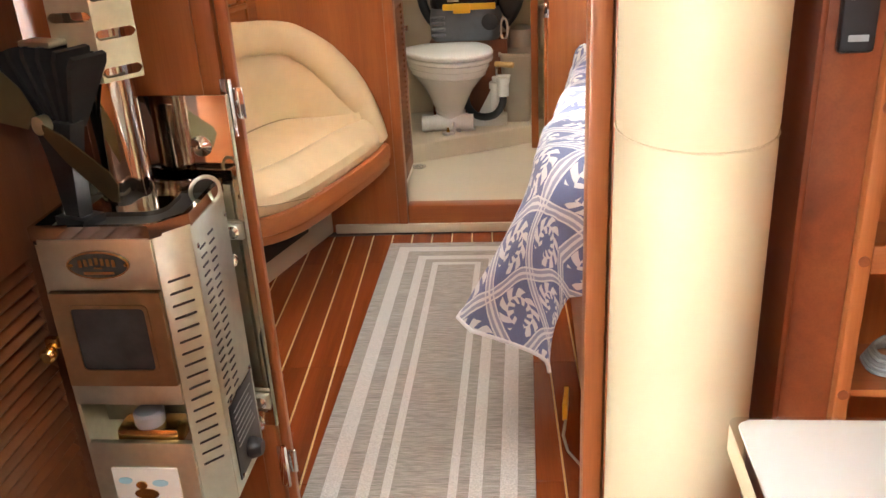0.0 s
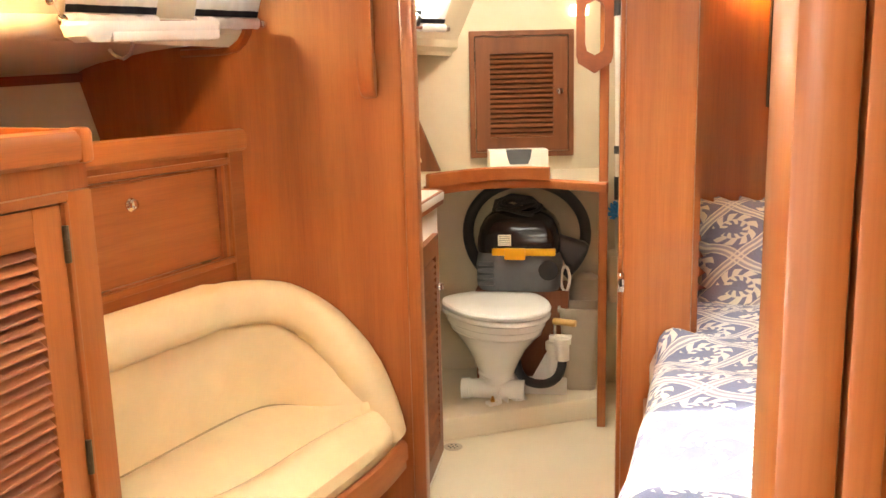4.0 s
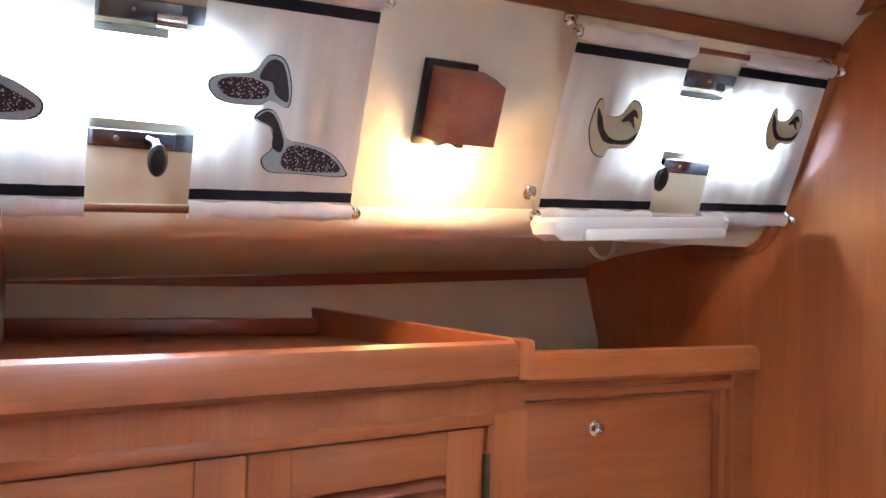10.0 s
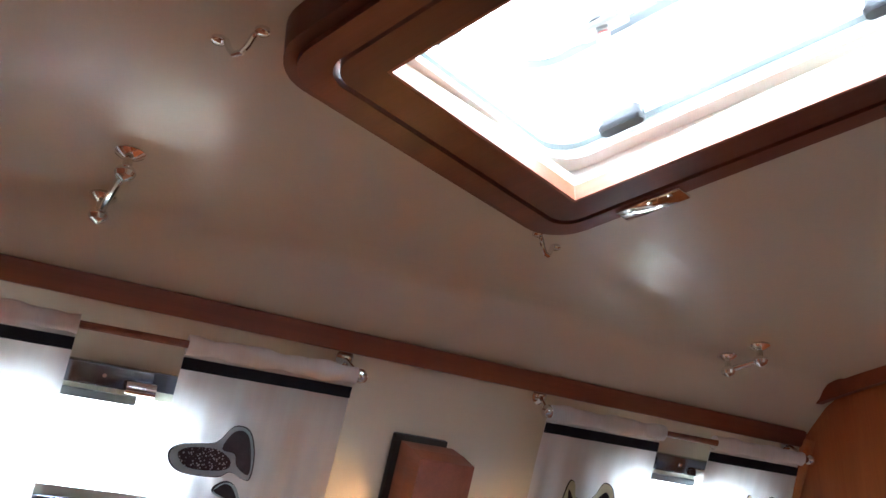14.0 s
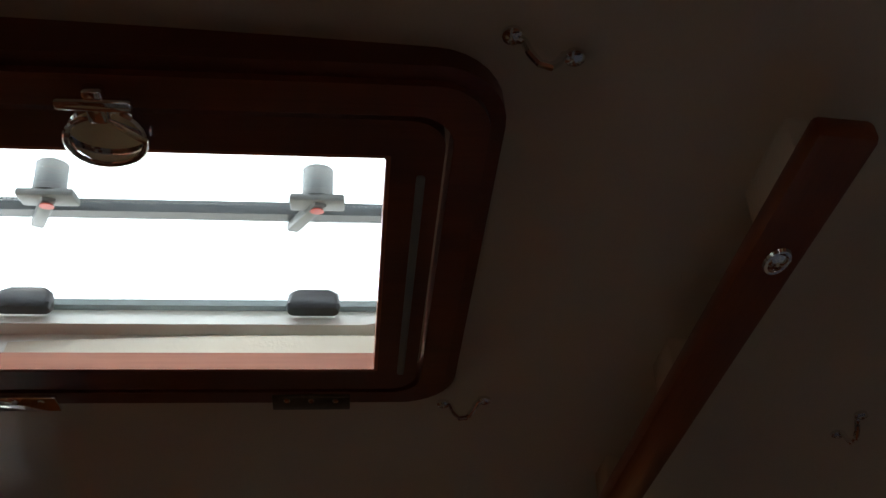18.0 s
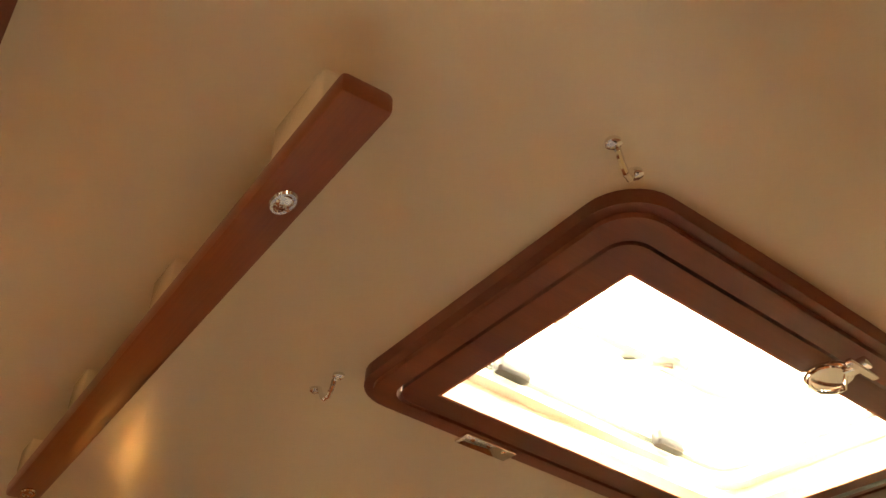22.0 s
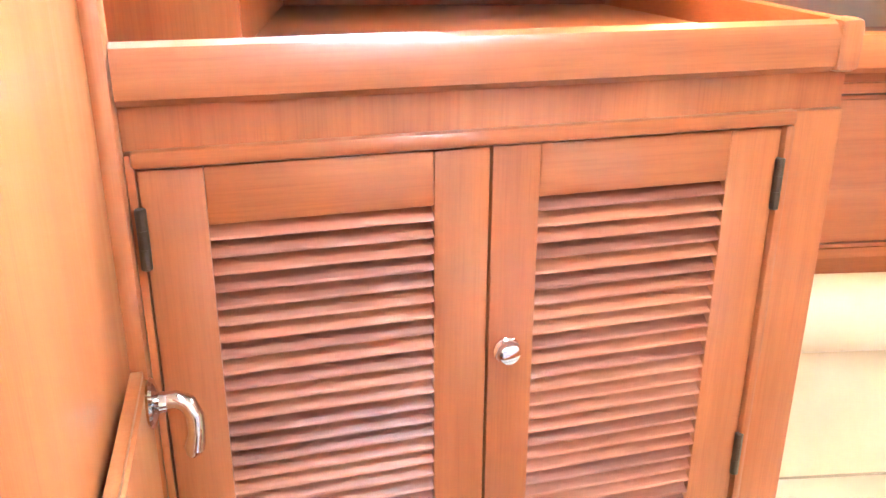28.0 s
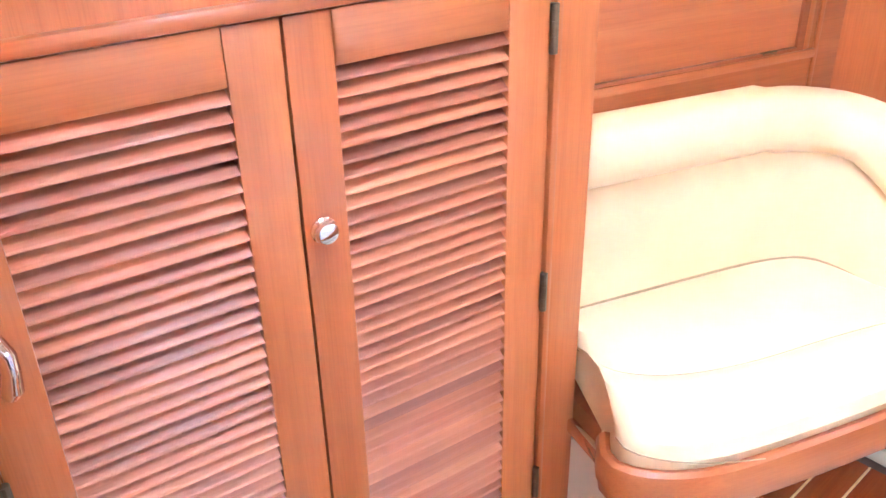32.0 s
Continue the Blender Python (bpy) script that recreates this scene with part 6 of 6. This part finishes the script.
part("hole", box(-0.009, -0.002, -0.0036, -0.0028, -0.010, 0.010), M_black, strike, smooth=False)

# ---- ports, rods and curtains, built on the cabin side: x along, y up the slope, z into the cabin ----
for i, (a0, a1, b0, b1) in enumerate(PORTS):
    pw = thing("window_%d" % (i + 1), "opening port with a chrome frame and latches", "window", WB, kind="structure")
    part("window_frame", ring(rounded(a0 - 0.022, a1 + 0.022, b0 - 0.022, b1 + 0.022, 0.05), rounded(a0 + 0.004, a1 - 0.004, b0 + 0.004, b1 - 0.004, 0.035), -0.01, 0.010), M_gunmetal, pw)
    part("sash", ring(rounded(a0 + 0.003, a1 - 0.003, b0 + 0.003, b1 - 0.003, 0.036), rounded(a0 + 0.018, a1 - 0.018, b0 + 0.018, b1 - 0.018, 0.026), -0.02, 0.004), M_steel, pw)
    g = part("pane", prism(rounded(a0 + 0.016, a1 - 0.016, b0 + 0.016, b1 - 0.016, 0.026), -0.016, -0.011), M_glass, pw, "clear pane", smooth=False)
    g.visible_shadow = False
    mid = 1.722 if i == 0 else (2.735 if i == 1 else (a0 + a1) / 2)
    kx = mid - 0.105 if i == 1 else mid + 0.012  # where the latch handle sits
    hp = part("hinge_plate", box(mid - 0.075, mid + 0.045, b1 - 0.008, b1 + 0.022, 0.008, 0.022, 0.003), M_gunmetal, pw, "dark alloy hinge plate")
    part("hinge_knuckle", moved(lathe([(0.010, -0.02), (0.010, 0.02)], 14), pose(mid + 0.03, b1 - 0.002, 0.024, 0, 90, 0)), M_chrome, hp)
    part("screw", moved(lathe([(0.004, 0), (0.003, 0.002)], 8), pose(mid - 0.02, b1 + 0.008, 0.022)), M_chrome, hp)
    part("lip", box(mid - 0.075, mid + 0.03, b1 - 0.028, b1 - 0.016, 0.006, 0.016, 0.002), M_sealing, pw)
    lp = part("latch_plate", box(mid - 0.068, mid + 0.052, b0 - 0.018, b0 + 0.006, 0.008, 0.018, 0.003), M_gunmetal, pw, "dark alloy latch plate")
    part("latch_arm", tube([(kx, b0 - 0.004, 0.018), (kx + 0.008, b0 - 0.004, 0.036), (kx + 0.010, b0 - 0.012, 0.046)], 0.006, 10), M_chrome, lp)
    part("latch_knob", stack([[(kx + 0.012 + 0.014 * k * math.cos(2 * math.pi * j / 18), b0 - 0.026 + 0.024 * k * math.sin(2 * math.pi * j / 18), c) for j in range(18)] for k, c in [(0.7, 0.040), (1.0, 0.044), (1.0, 0.052), (0.75, 0.056)]]), M_plastic_k, lp, "black oval latch knob")
    part("screw", moved(lathe([(0.004, 0), (0.003, 0.002)], 8), pose(mid - 0.03, b0 - 0.006, 0.018)), M_chrome, lp)

RODS = [(1.30, 2.050), (2.386, 3.0), (3.56, 4.05)]


def rod_low(a):
    """The lower rods follow the deck edge, which rises towards the bow."""
    return -0.037 + 0.036 * (a - 1.65)


def rod_high(a):
    return 0.304 + 0.010 * (a - 1.65)


for a0, a1 in RODS:
    for rod_at, rise in ((rod_high, 0.018), (rod_low, 0.026)):
        rd = thing("curtain_rod", "slim brown curtain rod with chrome ball ends", "curtain rod", WB, "curtain rods")
        part("rod", tube([(a0 + 0.004, rod_at(a0), 0.055), (a1 - 0.004, rod_at(a1), 0.055)], 0.0055, 10), M_railwood, rd)
        for a, sg in ((a0, -1), (a1, 1)):
            b = rod_at(a)
            fa = a - 0.012 * sg
            part("ball", moved(lathe([(0.003, -0.011), (0.009, -0.0075), (0.0115, 0.0), (0.009, 0.0075), (0.003, 0.011)], 14), pose(a, b, 0.055)), M_chrome, rd, "chrome ball")
            part("stem", tube([(a, b, 0.055), (fa, b + rise, 0.006)], 0.0035, 8), M_chrome, rd)
            part("flange", moved(lathe([(0.014, 0.0), (0.0145, 0.003), (0.009, 0.008), (0.004, 0.010)], 16), pose(fa, b + rise, 0.0)), M_chrome, rd, "round chrome flange")


def curtain(a0, a1, seed):
    """Cloth hung between two rods, with hems and ribbons; soft upright folds."""
    rnd = random.Random(seed)
    ph = [rnd.uniform(0, 6.28) for _ in range(4)]
    tag = thing("curtain", "white cotton curtain with navy ribbons and appliques", "curtain", WB, "curtains on the port side")

    def sheet(low, high, off, nb, thick):
        own = bmesh.new()
        na = max(8, int((a1 - a0) / 0.008))
        vs = {}
        for i in range(na + 1):
            a = a0 + (a1 - a0) * i / na
            r0, r1 = rod_low(a), rod_high(a)
            for j in range(nb + 1):
                b0, b1 = r0 + low[0] + (r1 - r0) * low[1], r0 + high[0] + (r1 - r0) * high[1]
                b = b0 + (b1 - b0) * j / nb
                k = math.sin(math.pi * (b - r0) / (r1 - r0)) if r0 < b < r1 else 0.0
                c = 0.050 + off + k * (0.0022 * math.sin(95 * a + ph[0]) + 0.0030 * math.sin(41 * a + ph[1] + 4 * b) + 0.002 * math.sin(160 * a + ph[2])) - 0.004 * k
                vs[i, j] = own.verts.new((a, b, c))
        for i in range(na):
            for j in range(nb):
                own.faces.new((vs[i, j], vs[i + 1, j], vs[i + 1, j + 1], vs[i, j + 1]))
        if thick:
            bmesh.ops.solidify(own, geom=list(own.faces), thickness=thick)
        return own

    part("cloth", sheet((0.002, 0), (-0.002, 1), 0.0, 20, 0.0012), M_cloth, tag)
    for rod_at in (rod_high, rod_low):
        own = bmesh.new()
        n = max(8, int((a1 - a0) / 0.012))
        loops = []
        for i in range(n + 1):
            a = a0 + (a1 - a0) * i / n
            r = 0.0115 + 0.0014 * math.sin(60 * a + ph[3]) + 0.001 * math.sin(133 * a)
            loops.append([own.verts.new((a, rod_at(a) + 1.15 * r * math.sin(t), 0.055 + r * math.cos(t))) for t in [2 * math.pi * k / 12 for k in range(12)]])
        for p, q in zip(loops, loops[1:]):
            for k in range(12):
                own.faces.new((p[k], p[(k + 1) % 12], q[(k + 1) % 12], q[k]))
        part("hem", own, M_cloth, tag)
    part("ribbon", sheet((-0.035, 1), (-0.018, 1), 0.0016, 2, 0.0008), M_navy, tag, "navy ribbon")
    part("ribbon", sheet((0.015, 0), (0.031, 0), 0.0016, 2, 0.0008), M_navy, tag, "navy ribbon")
    return tag


curtains = [curtain(a0, a1, i) for i, (a0, a1) in enumerate([(1.32, 1.652), (1.793, 2.043), (2.391, 2.632), (2.752, 2.976), (3.60, 3.76), (3.84, 4.02)])]


def blob(pts, n=4):
    """A smooth closed outline through a few points."""
    out = []
    k = len(pts)
    for i in range(k):
        p0, p1, p2, p3 = (Vector(pts[(i + j - 1) % k]) for j in range(4))
        for s in range(n):
            t = s / n
            q = 0.5 * ((2 * p1) + (p2 - p0) * t + (2 * p0 - 5 * p1 + 4 * p2 - p3) * t * t + (3 * p1 - p0 - 3 * p2 + p3) * t ** 3)
            out.append((q.x, q.y))
    return out


def applique(cur, a, b, size, flip, kind):
    """A printed bird patch sewn on a curtain: backing, dark body, head and pale speckles as flat pieces."""
    m = pose(a, b, 0.0585)
    f = -1 if flip else 1
    if kind == "swim":
        outer = [(-0.50, -0.12), (-0.42, 0.05), (-0.30, 0.10), (-0.36, 0.30), (-0.22, 0.42), (0.02, 0.40), (-0.02, 0.32), (-0.12, 0.22), (0.10, 0.14), (0.35, 0.04), (0.52, -0.10), (0.42, -0.24), (0.0, -0.26), (-0.40, -0.24)]
        body = [(-0.30, -0.14), (-0.22, 0.04), (0.05, 0.08), (0.30, -0.02), (0.46, -0.13), (0.2, -0.20), (-0.15, -0.20)]
        hd = [(-0.28, 0.06), (-0.32, 0.28), (-0.20, 0.37), (0.0, 0.36), (-0.08, 0.29), (-0.16, 0.20), (-0.18, 0.06)]
    elif kind == "stretch":
        outer = [(-0.55, 0.40), (-0.44, 0.46), (-0.32, 0.40), (-0.18, 0.14), (0.05, 0.10), (0.35, 0.02), (0.55, -0.16), (0.54, -0.26), (0.0, -0.26), (-0.35, -0.26), (-0.45, -0.12), (-0.34, 0.02), (-0.38, 0.24), (-0.56, 0.32)]
        body = [(-0.22, -0.12), (-0.14, 0.06), (0.10, 0.06), (0.34, -0.02), (0.50, -0.18), (0.30, -0.22), (-0.12, -0.22)]
        hd = [(-0.53, 0.37), (-0.44, 0.43), (-0.34, 0.37), (-0.22, 0.12), (-0.24, -0.02), (-0.34, 0.04), (-0.36, 0.24), (-0.54, 0.33)]
    elif kind == "rest":
        outer = [(-0.55, 0.0), (-0.40, 0.10), (-0.05, 0.16), (0.12, 0.38), (0.32, 0.36), (0.44, 0.10), (0.46, -0.20), (0.36, -0.22), (0.20, -0.16), (0.05, -0.24), (-0.35, -0.24), (-0.52, -0.14)]
        body = [(-0.45, -0.02), (-0.30, 0.07), (0.0, 0.08), (0.18, -0.04), (0.10, -0.15), (-0.30, -0.17)]
        hd = [(0.04, 0.10), (0.14, 0.32), (0.30, 0.31), (0.40, 0.06), (0.42, -0.16), (0.26, -0.08), (0.20, 0.06)]
    else:
        outer = [(-0.45, 0.40), (-0.34, 0.42), (-0.26, 0.20), (0.05, 0.22), (0.22, 0.48), (0.42, 0.40), (0.50, 0.05), (0.36, -0.28), (-0.02, -0.34), (-0.10, -0.50), (-0.34, -0.42), (-0.50, -0.05)]
        body = [(-0.42, 0.30), (-0.36, 0.02), (-0.18, -0.22), (0.05, -0.26), (0.36, -0.22), (0.46, -0.02), (0.30, -0.16), (0.0, -0.18), (-0.20, -0.05), (-0.30, 0.15)]
        hd = [(0.08, 0.12), (0.28, 0.34), (0.40, 0.20), (0.30, 0.22), (0.38, 0.02), (0.24, 0.14)]

    def flat(pts, k, c0, c1, n=4):
        return prism([(x * size * k * f, y * size * k) for x, y in blob(pts, n)], c0, c1)

    back = part("patch_edge", flat(outer, 1.0, 0.0, 0.0008), M_birddark, cur, "dark stitched patch edge", m, False)
    part("patch", flat(outer, 0.965, 0.0006, 0.0013), M_birdpale if kind != "fly" else M_birdcream, back, "", None, False)
    part("bird_body", flat(body, 1.0, 0.0010, 0.0018), M_birdspeckle if kind != "fly" else M_birddark, back, "", None, False)
    part("bird_head", flat(hd, 1.0, 0.0012, 0.0021), M_birddark, back, "", None, False)


applique(curtains[0], 1.512, 0.122, 0.162, False, "swim")
applique(curtains[1], 1.869, 0.162, 0.118, False, "rest")
applique(curtains[1], 1.949, 0.070, 0.132, False, "stretch")
applique(curtains[2], 2.503, 0.160, 0.108, False, "fly")
applique(curtains[3], 2.893, 0.195, 0.085, False, "fly")

# sconce between the ports
sc = thing("wall_sconce", "teak shaded wall sconce lit from below", "lamp", WB @ pose(2.205, 0.155, 0))
part("back_plate", box(-0.058, 0.036, -0.068, 0.074, 0.0, 0.014, 0.003), M_black, sc, "black back plate")
part("shade", stack([[(x0, y, c), (x1, y, c), (x1, y2, c), (x0, y2, c)] for x0, x1, y, y2, c in [(-0.046, 0.046, -0.054, 0.064, 0.014), (-0.043, 0.050, -0.050, 0.060, 0.050), (-0.038, 0.056, -0.046, 0.052, 0.080)]]), M_sconce, sc, "reddish teak shade", None, False)
part("bulb", moved(lathe([(0.006, -0.012), (0.016, -0.006), (0.018, 0.0), (0.014, 0.008)], 14), pose(-0.004, -0.070, 0.036, 90, 0, 0)), M_glow, sc, "lit bulb")
lamp_bulb("sconce_bulb", (WB @ Vector((2.20, 0.068, 0.045)))[:], 4.0, WARM, 0.014)

# strip light below the second port
sl = thing("strip_light", "white strip light with a chrome end under the ledge", "lamp", pose(-1.66, 2.575, 1.432, 3.0, 0, 0))
part("housing", stack([[(x, y, z) for x, y in rounded(-w, w, -l, l, 0.03)] for w, l, z in [(0.022, 0.190, -0.022), (0.030, 0.210, -0.010), (0.032, 0.215, 0.010), (0.028, 0.210, 0.018)]]), M_plastic_w, sl)
part("tube", box(-0.010, 0.0335, -0.13, 0.19, -0.024, -0.002, 0.006), M_paper, sl, "white diffuser")
part("cable", tube([(-0.030, -0.02, -0.012), (-0.031, -0.02, -0.030), (-0.038, -0.022, -0.048), (-0.054, -0.027, -0.057), (-0.070, -0.034, -0.050), (-0.080, -0.040, -0.036)], 0.0042, 8), M_greyplastic, sl, "short loop of grey cable")
# ---- deck hatches ----
def deck_hatch(s, u, mirrored):
    e = WIDER[1] if mirrored else WIDER[0]
    tilt = TILTS[1] if mirrored else TILTS[0]
    zc = camber(s, u) - (0.006 if mirrored else 0.012)
    h = thing("deck_hatch", "dark mahogany trimmed deck hatch with an insect screen", "hatch", CF @ pose(s, u, zc, 0, tilt, TURNS[1] if mirrored else TURNS[0]), "deck hatches")
    o1 = rounded(-0.331 - e, 0.331 + e, -0.262, 0.253, 0.060, 8)
    part("trim", ring(o1, rounded(-0.290 - e, 0.290 + e, -0.217, 0.217, 0.033, 8), -0.020, 0.034), M_hatchwood, h, "outer trim ring")
    part("trim_lip", ring(rounded(-0.318 - e, 0.318 + e, -0.248, 0.241, 0.048, 8), rounded(-0.290 - e, 0.290 + e, -0.217, 0.217, 0.033, 8), -0.027, -0.018), M_hatchwood, h)
    part("screen_frame", ring(rounded(-0.284 - e, 0.284 + e, -0.211, 0.211, 0.030, 8), rounded(-0.240 - e, 0.240 + e, -0.172, 0.172, 0.002, 8), -0.026, -0.006), M_hatchwood, h)
    part("screen_lip", ring(rounded(-0.240 - e, 0.240 + e, -0.172, 0.172, 0.002, 8), rounded(-0.236 - e, 0.236 + e, -0.168, 0.168, 0.002, 8), -0.0255, -0.004), M_linerwood, h, "pale mahogany edge")
    part("seal", box(0.262 + e, 0.270 + e, -0.150, 0.175, -0.030, -0.024, 0.003), M_sealing, h, "grey rubber seal")
    part("coaming", ring(rounded(-0.333 - e, 0.333 + e, -0.257, 0.257, 0.06, 8), rounded(-0.288 - e, 0.288 + e, -0.215, 0.215, 0.05, 8), 0.004, 0.085), M_deck, h, "white hatch coaming")
    part("deck_ring", ring(rounded(-0.288 - e, 0.288 + e, -0.215, 0.215, 0.05, 8), rounded(-0.265 - e, 0.265 + e, -0.192, 0.192, 0.045, 8), 0.050, 0.060), M_deck, h)
    part("gasket", ring(rounded(-0.295 - e, 0.295 + e, -0.222, 0.222, 0.05, 8), rounded(-0.278 - e, 0.278 + e, -0.204, 0.204, 0.045, 8), 0.085, 0.094), M_sealing, h)
    lid = part("lid_frame", ring(rounded(-0.323 - e, 0.323 + e, -0.247, 0.247, 0.06, 8), rounded(-0.298 - e, 0.298 + e, -0.222, 0.222, 0.050, 8), 0.094, 0.114), M_lidalloy, h, "alloy lid frame of the lid held ajar", pose(0, -0.247, 0.094, 17, 0, 0) @ pose(0, 0.247, -0.094))
    g = part("lid_pane", prism(rounded(-0.302 - e, 0.302 + e, -0.226, 0.226, 0.050, 8), 0.100, 0.106), M_glass, lid, "clear acrylic pane", smooth=False)
    g.visible_shadow = False
    for x in (-0.165, 0.165):
        la = part("lid_latch", lathe([(0.020, 0.055), (0.020, 0.098)], 18), M_latchgrey, lid, "grey hatch latch", pose(x, 0.175, 0.04))
        part("latch_base", box(-0.035, 0.035, -0.018, 0.018, 0.045, 0.056, 0.004), M_latchgrey, la)
        part("latch_arm", moved(box(-0.012, 0.085, -0.009, 0.009, 0.040, 0.054, 0.004), pose(0, 0, 0, 0, 0, 115)), M_latchgrey, la)
        part("latch_dot", moved(lathe([(0.009, 0.0), (0.008, 0.002)], 12), pose(0.0, 0.0, 0.0375)), M_red, la, "red dot")
        part("latch_keeper", stack([[(px, py, z) for px, py in rounded(x - w, x + w, 0.180 - d, 0.180 + d, 0.008)] for w, d, z in [(0.030, 0.008, 0.060), (0.032, 0.011, 0.066), (0.030, 0.010, 0.082), (0.024, 0.007, 0.088)]]), M_plastic_k, h, "dark latch keeper")
        part("hinge", box(x - 0.045, x + 0.045, 0.222, 0.252, -0.031, -0.026, 0.001), M_chrome if x < 0 else M_bronze, h, "screen hinge")
        for k in range(3):
            part("hinge_screw", moved(lathe([(0.004, 0), (0.003, -0.0015)], 8), pose(x - 0.028 + 0.028 * k, 0.230, -0.031)), M_chrome, h)
    fp = part("finger_pull", moved(lathe([(0.028, -0.002), (0.030, 0.0), (0.030, 0.003), (0.026, 0.004)], 24), pose(0.02, -0.190, -0.031)), M_chrome, h, "round finger pull")
    part("pull_ring", tube([(0.02 + 0.030 * math.cos(2 * math.pi * i / 24), -0.190 + 0.022 * math.sin(2 * math.pi * i / 24), -0.036 - 0.004 * math.sin(2 * math.pi * i / 24)) for i in range(19)], 0.0025, 6, closed=True), M_chrome, fp)
    part("pull_latch", box(0.012, 0.028, -0.242, -0.210, -0.040, -0.028, 0.003), M_chrome, fp)
    part("pull_wing", box(-0.008, 0.048, -0.236, -0.226, -0.044, -0.036, 0.003), M_chrome, fp)
    return h


for i, (s, u) in enumerate(HATCHES):
    deck_hatch(s, u, i == 1)

# strap eyes at the hatch corners
def strap_eye(s, u, ang):
    e = thing("strap_eye", "small stainless strap eye on the headliner", "strap eye", CF @ pose(s, u, camber(s, u) - 0.002, 0, 0, ang), "strap eyes")
    pts = [(0.75 * x, 0, 0.8 * z) for x, _, z in ((-0.040, 0, 0.0), (-0.030, 0, -0.003), (-0.022, 0, -0.006), (-0.015, 0, -0.020), (-0.006, 0, -0.030), (0.006, 0, -0.030), (0.015, 0, -0.020), (0.022, 0, -0.006), (0.030, 0, -0.003), (0.040, 0, 0.0))]
    part("strap", tube(pts, 0.0035, 8), M_chrome, e)
    for x in (-0.026, 0.026):
        part("pad", lathe([(0.008, 0.0), (0.008, -0.004), (0.005, -0.006)], 12), M_chrome, e, "", pose(x, 0, 0))


for (s, u), turn, e in zip(HATCHES, TURNS, WIDER):
    for sx, sy, ang in ((1, 1, -15), (1, -1, 20), (-1, 1, 100), (-1, -1, 25)):
        off = Matrix.Rotation(radians(turn), 2) @ Vector((sx * (0.350 + e), sy * 0.274))
        strap_eye(s + off.x, u + off.y, ang)

# ---- overhead handrail ----
rail = thing("overhead_handrail", "dark mahogany handrail under the headliner", "handrail", CF @ pose(0.330, 2.050, 1.927, 0, 0, 3.5))
part("bar", box(-0.025, 0.025, 0.0, 1.03, 0.0, 0.024, 0.006), M_railwood, rail)
for v, l in ((0.03, 0.10), (0.36, 0.07), (0.66, 0.07), (0.92, 0.07)):
    part("standoff", box(-0.024, 0.020, v + 0.006, v + l, 0.022, camber(0.3) - 1.925 + 0.002, 0.004), M_ceil, rail, "cream pad")
for v in (0.145, 0.985):
    part("ring", tube([(0.009 * math.cos(2 * math.pi * i / 20), v + 0.015 * math.sin(2 * math.pi * i / 20), -0.004) for i in range(20)], 0.0028, 6, closed=True), M_chrome, rail, "small chrome ring")
    part("ring_plate", lathe([(0.009, 0.001), (0.009, -0.004), (0.005, -0.006)], 12), M_chrome, rail, "", pose(0, v, 0))

# ---- hooks for a hanging rail by the cove ----
def cove_hook(p, q):
    h = thing("cove_bracket", "chrome two-point bracket on the headliner", "bracket", None, "cove brackets")
    d = (Vector(q) - Vector(p)) / 2
    for w, r in ((p, 0.020), (q, 0.018)):
        part("flange", lathe([(r, 0.0), (r, -0.003), (r * 0.6, -0.008), (0.004, -0.012)], 16), M_chrome, h, "", pose(*w))
        part("stud", tube([(w[0], w[1], w[2] - 0.008), (w[0], w[1], w[2] - 0.026)], 0.006, 10), M_chrome, h)
        part("cap", lathe([(0.003, -0.011), (0.011, -0.006), (0.0135, 0.0), (0.011, 0.006), (0.003, 0.011)], 12), M_chrome, h, "", pose(w[0], w[1], w[2] - 0.030))
    part("bar", tube([(p[0], p[1], p[2] - 0.028), (q[0], q[1], q[2] - 0.028)], 0.005, 10), M_chrome, h)


cove_hook((-1.423, 1.653, 1.920), (-1.520, 1.640, 1.897))
cove_hook((-1.470, 2.775, 1.912), (-1.515, 2.740, 1.896))

# ---- things on the sole by the berth ----
solid("yellow_clip", box(-0.006, 0.006, -0.04, 0.04, 0.0, 0.05, 0.003), M_yellow, "small yellow plastic clip on the sole", "clip", CF @ pose(0.192, 2.19, 0.001, 0, 0, -6))
solid("floor_cable", tube([(0.190, 2.15, 0.004), (0.182, 2.09, 0.004), (0.190, 2.03, 0.004), (0.215, 1.98, 0.004), (0.26, 1.95, 0.004)], 0.0035, 8), M_taupe, "thin brown cable on the sole", "cable", CF)

# ---- sole planks ----
pitch = 0.074
plank_lengths = [(0.20, 1.35), (1.352, 1.92), (1.922, 2.42), (2.422, 3.107), (3.109, 3.352)]
cache = {}
turn = pose(0, 2.5, 0, 0, 0, 2.4)
for i in range(24):
    s0 = -0.437 + 0.003 + pitch * (i - 10)
    for a, b in plank_lengths:
        key = (a, b)
        if key not in cache:
            cache[key] = (mesh_of(box(0.0, pitch - 0.0055, a - 2.5, b - 2.5, -0.004, 0.0, 0.0006, 1), "plank", M_sole, False), mesh_of(box(pitch - 0.005, pitch - 0.0005, a - 2.5, b - 2.5, -0.004, -0.0002, 0.0003, 1), "holly_strip", M_holly, False))
        place("plank", cache[key][0], floor, turn @ pose(s0, 0, 0))
        place("holly_strip", cache[key][1], floor, turn @ pose(s0, 0, 0))
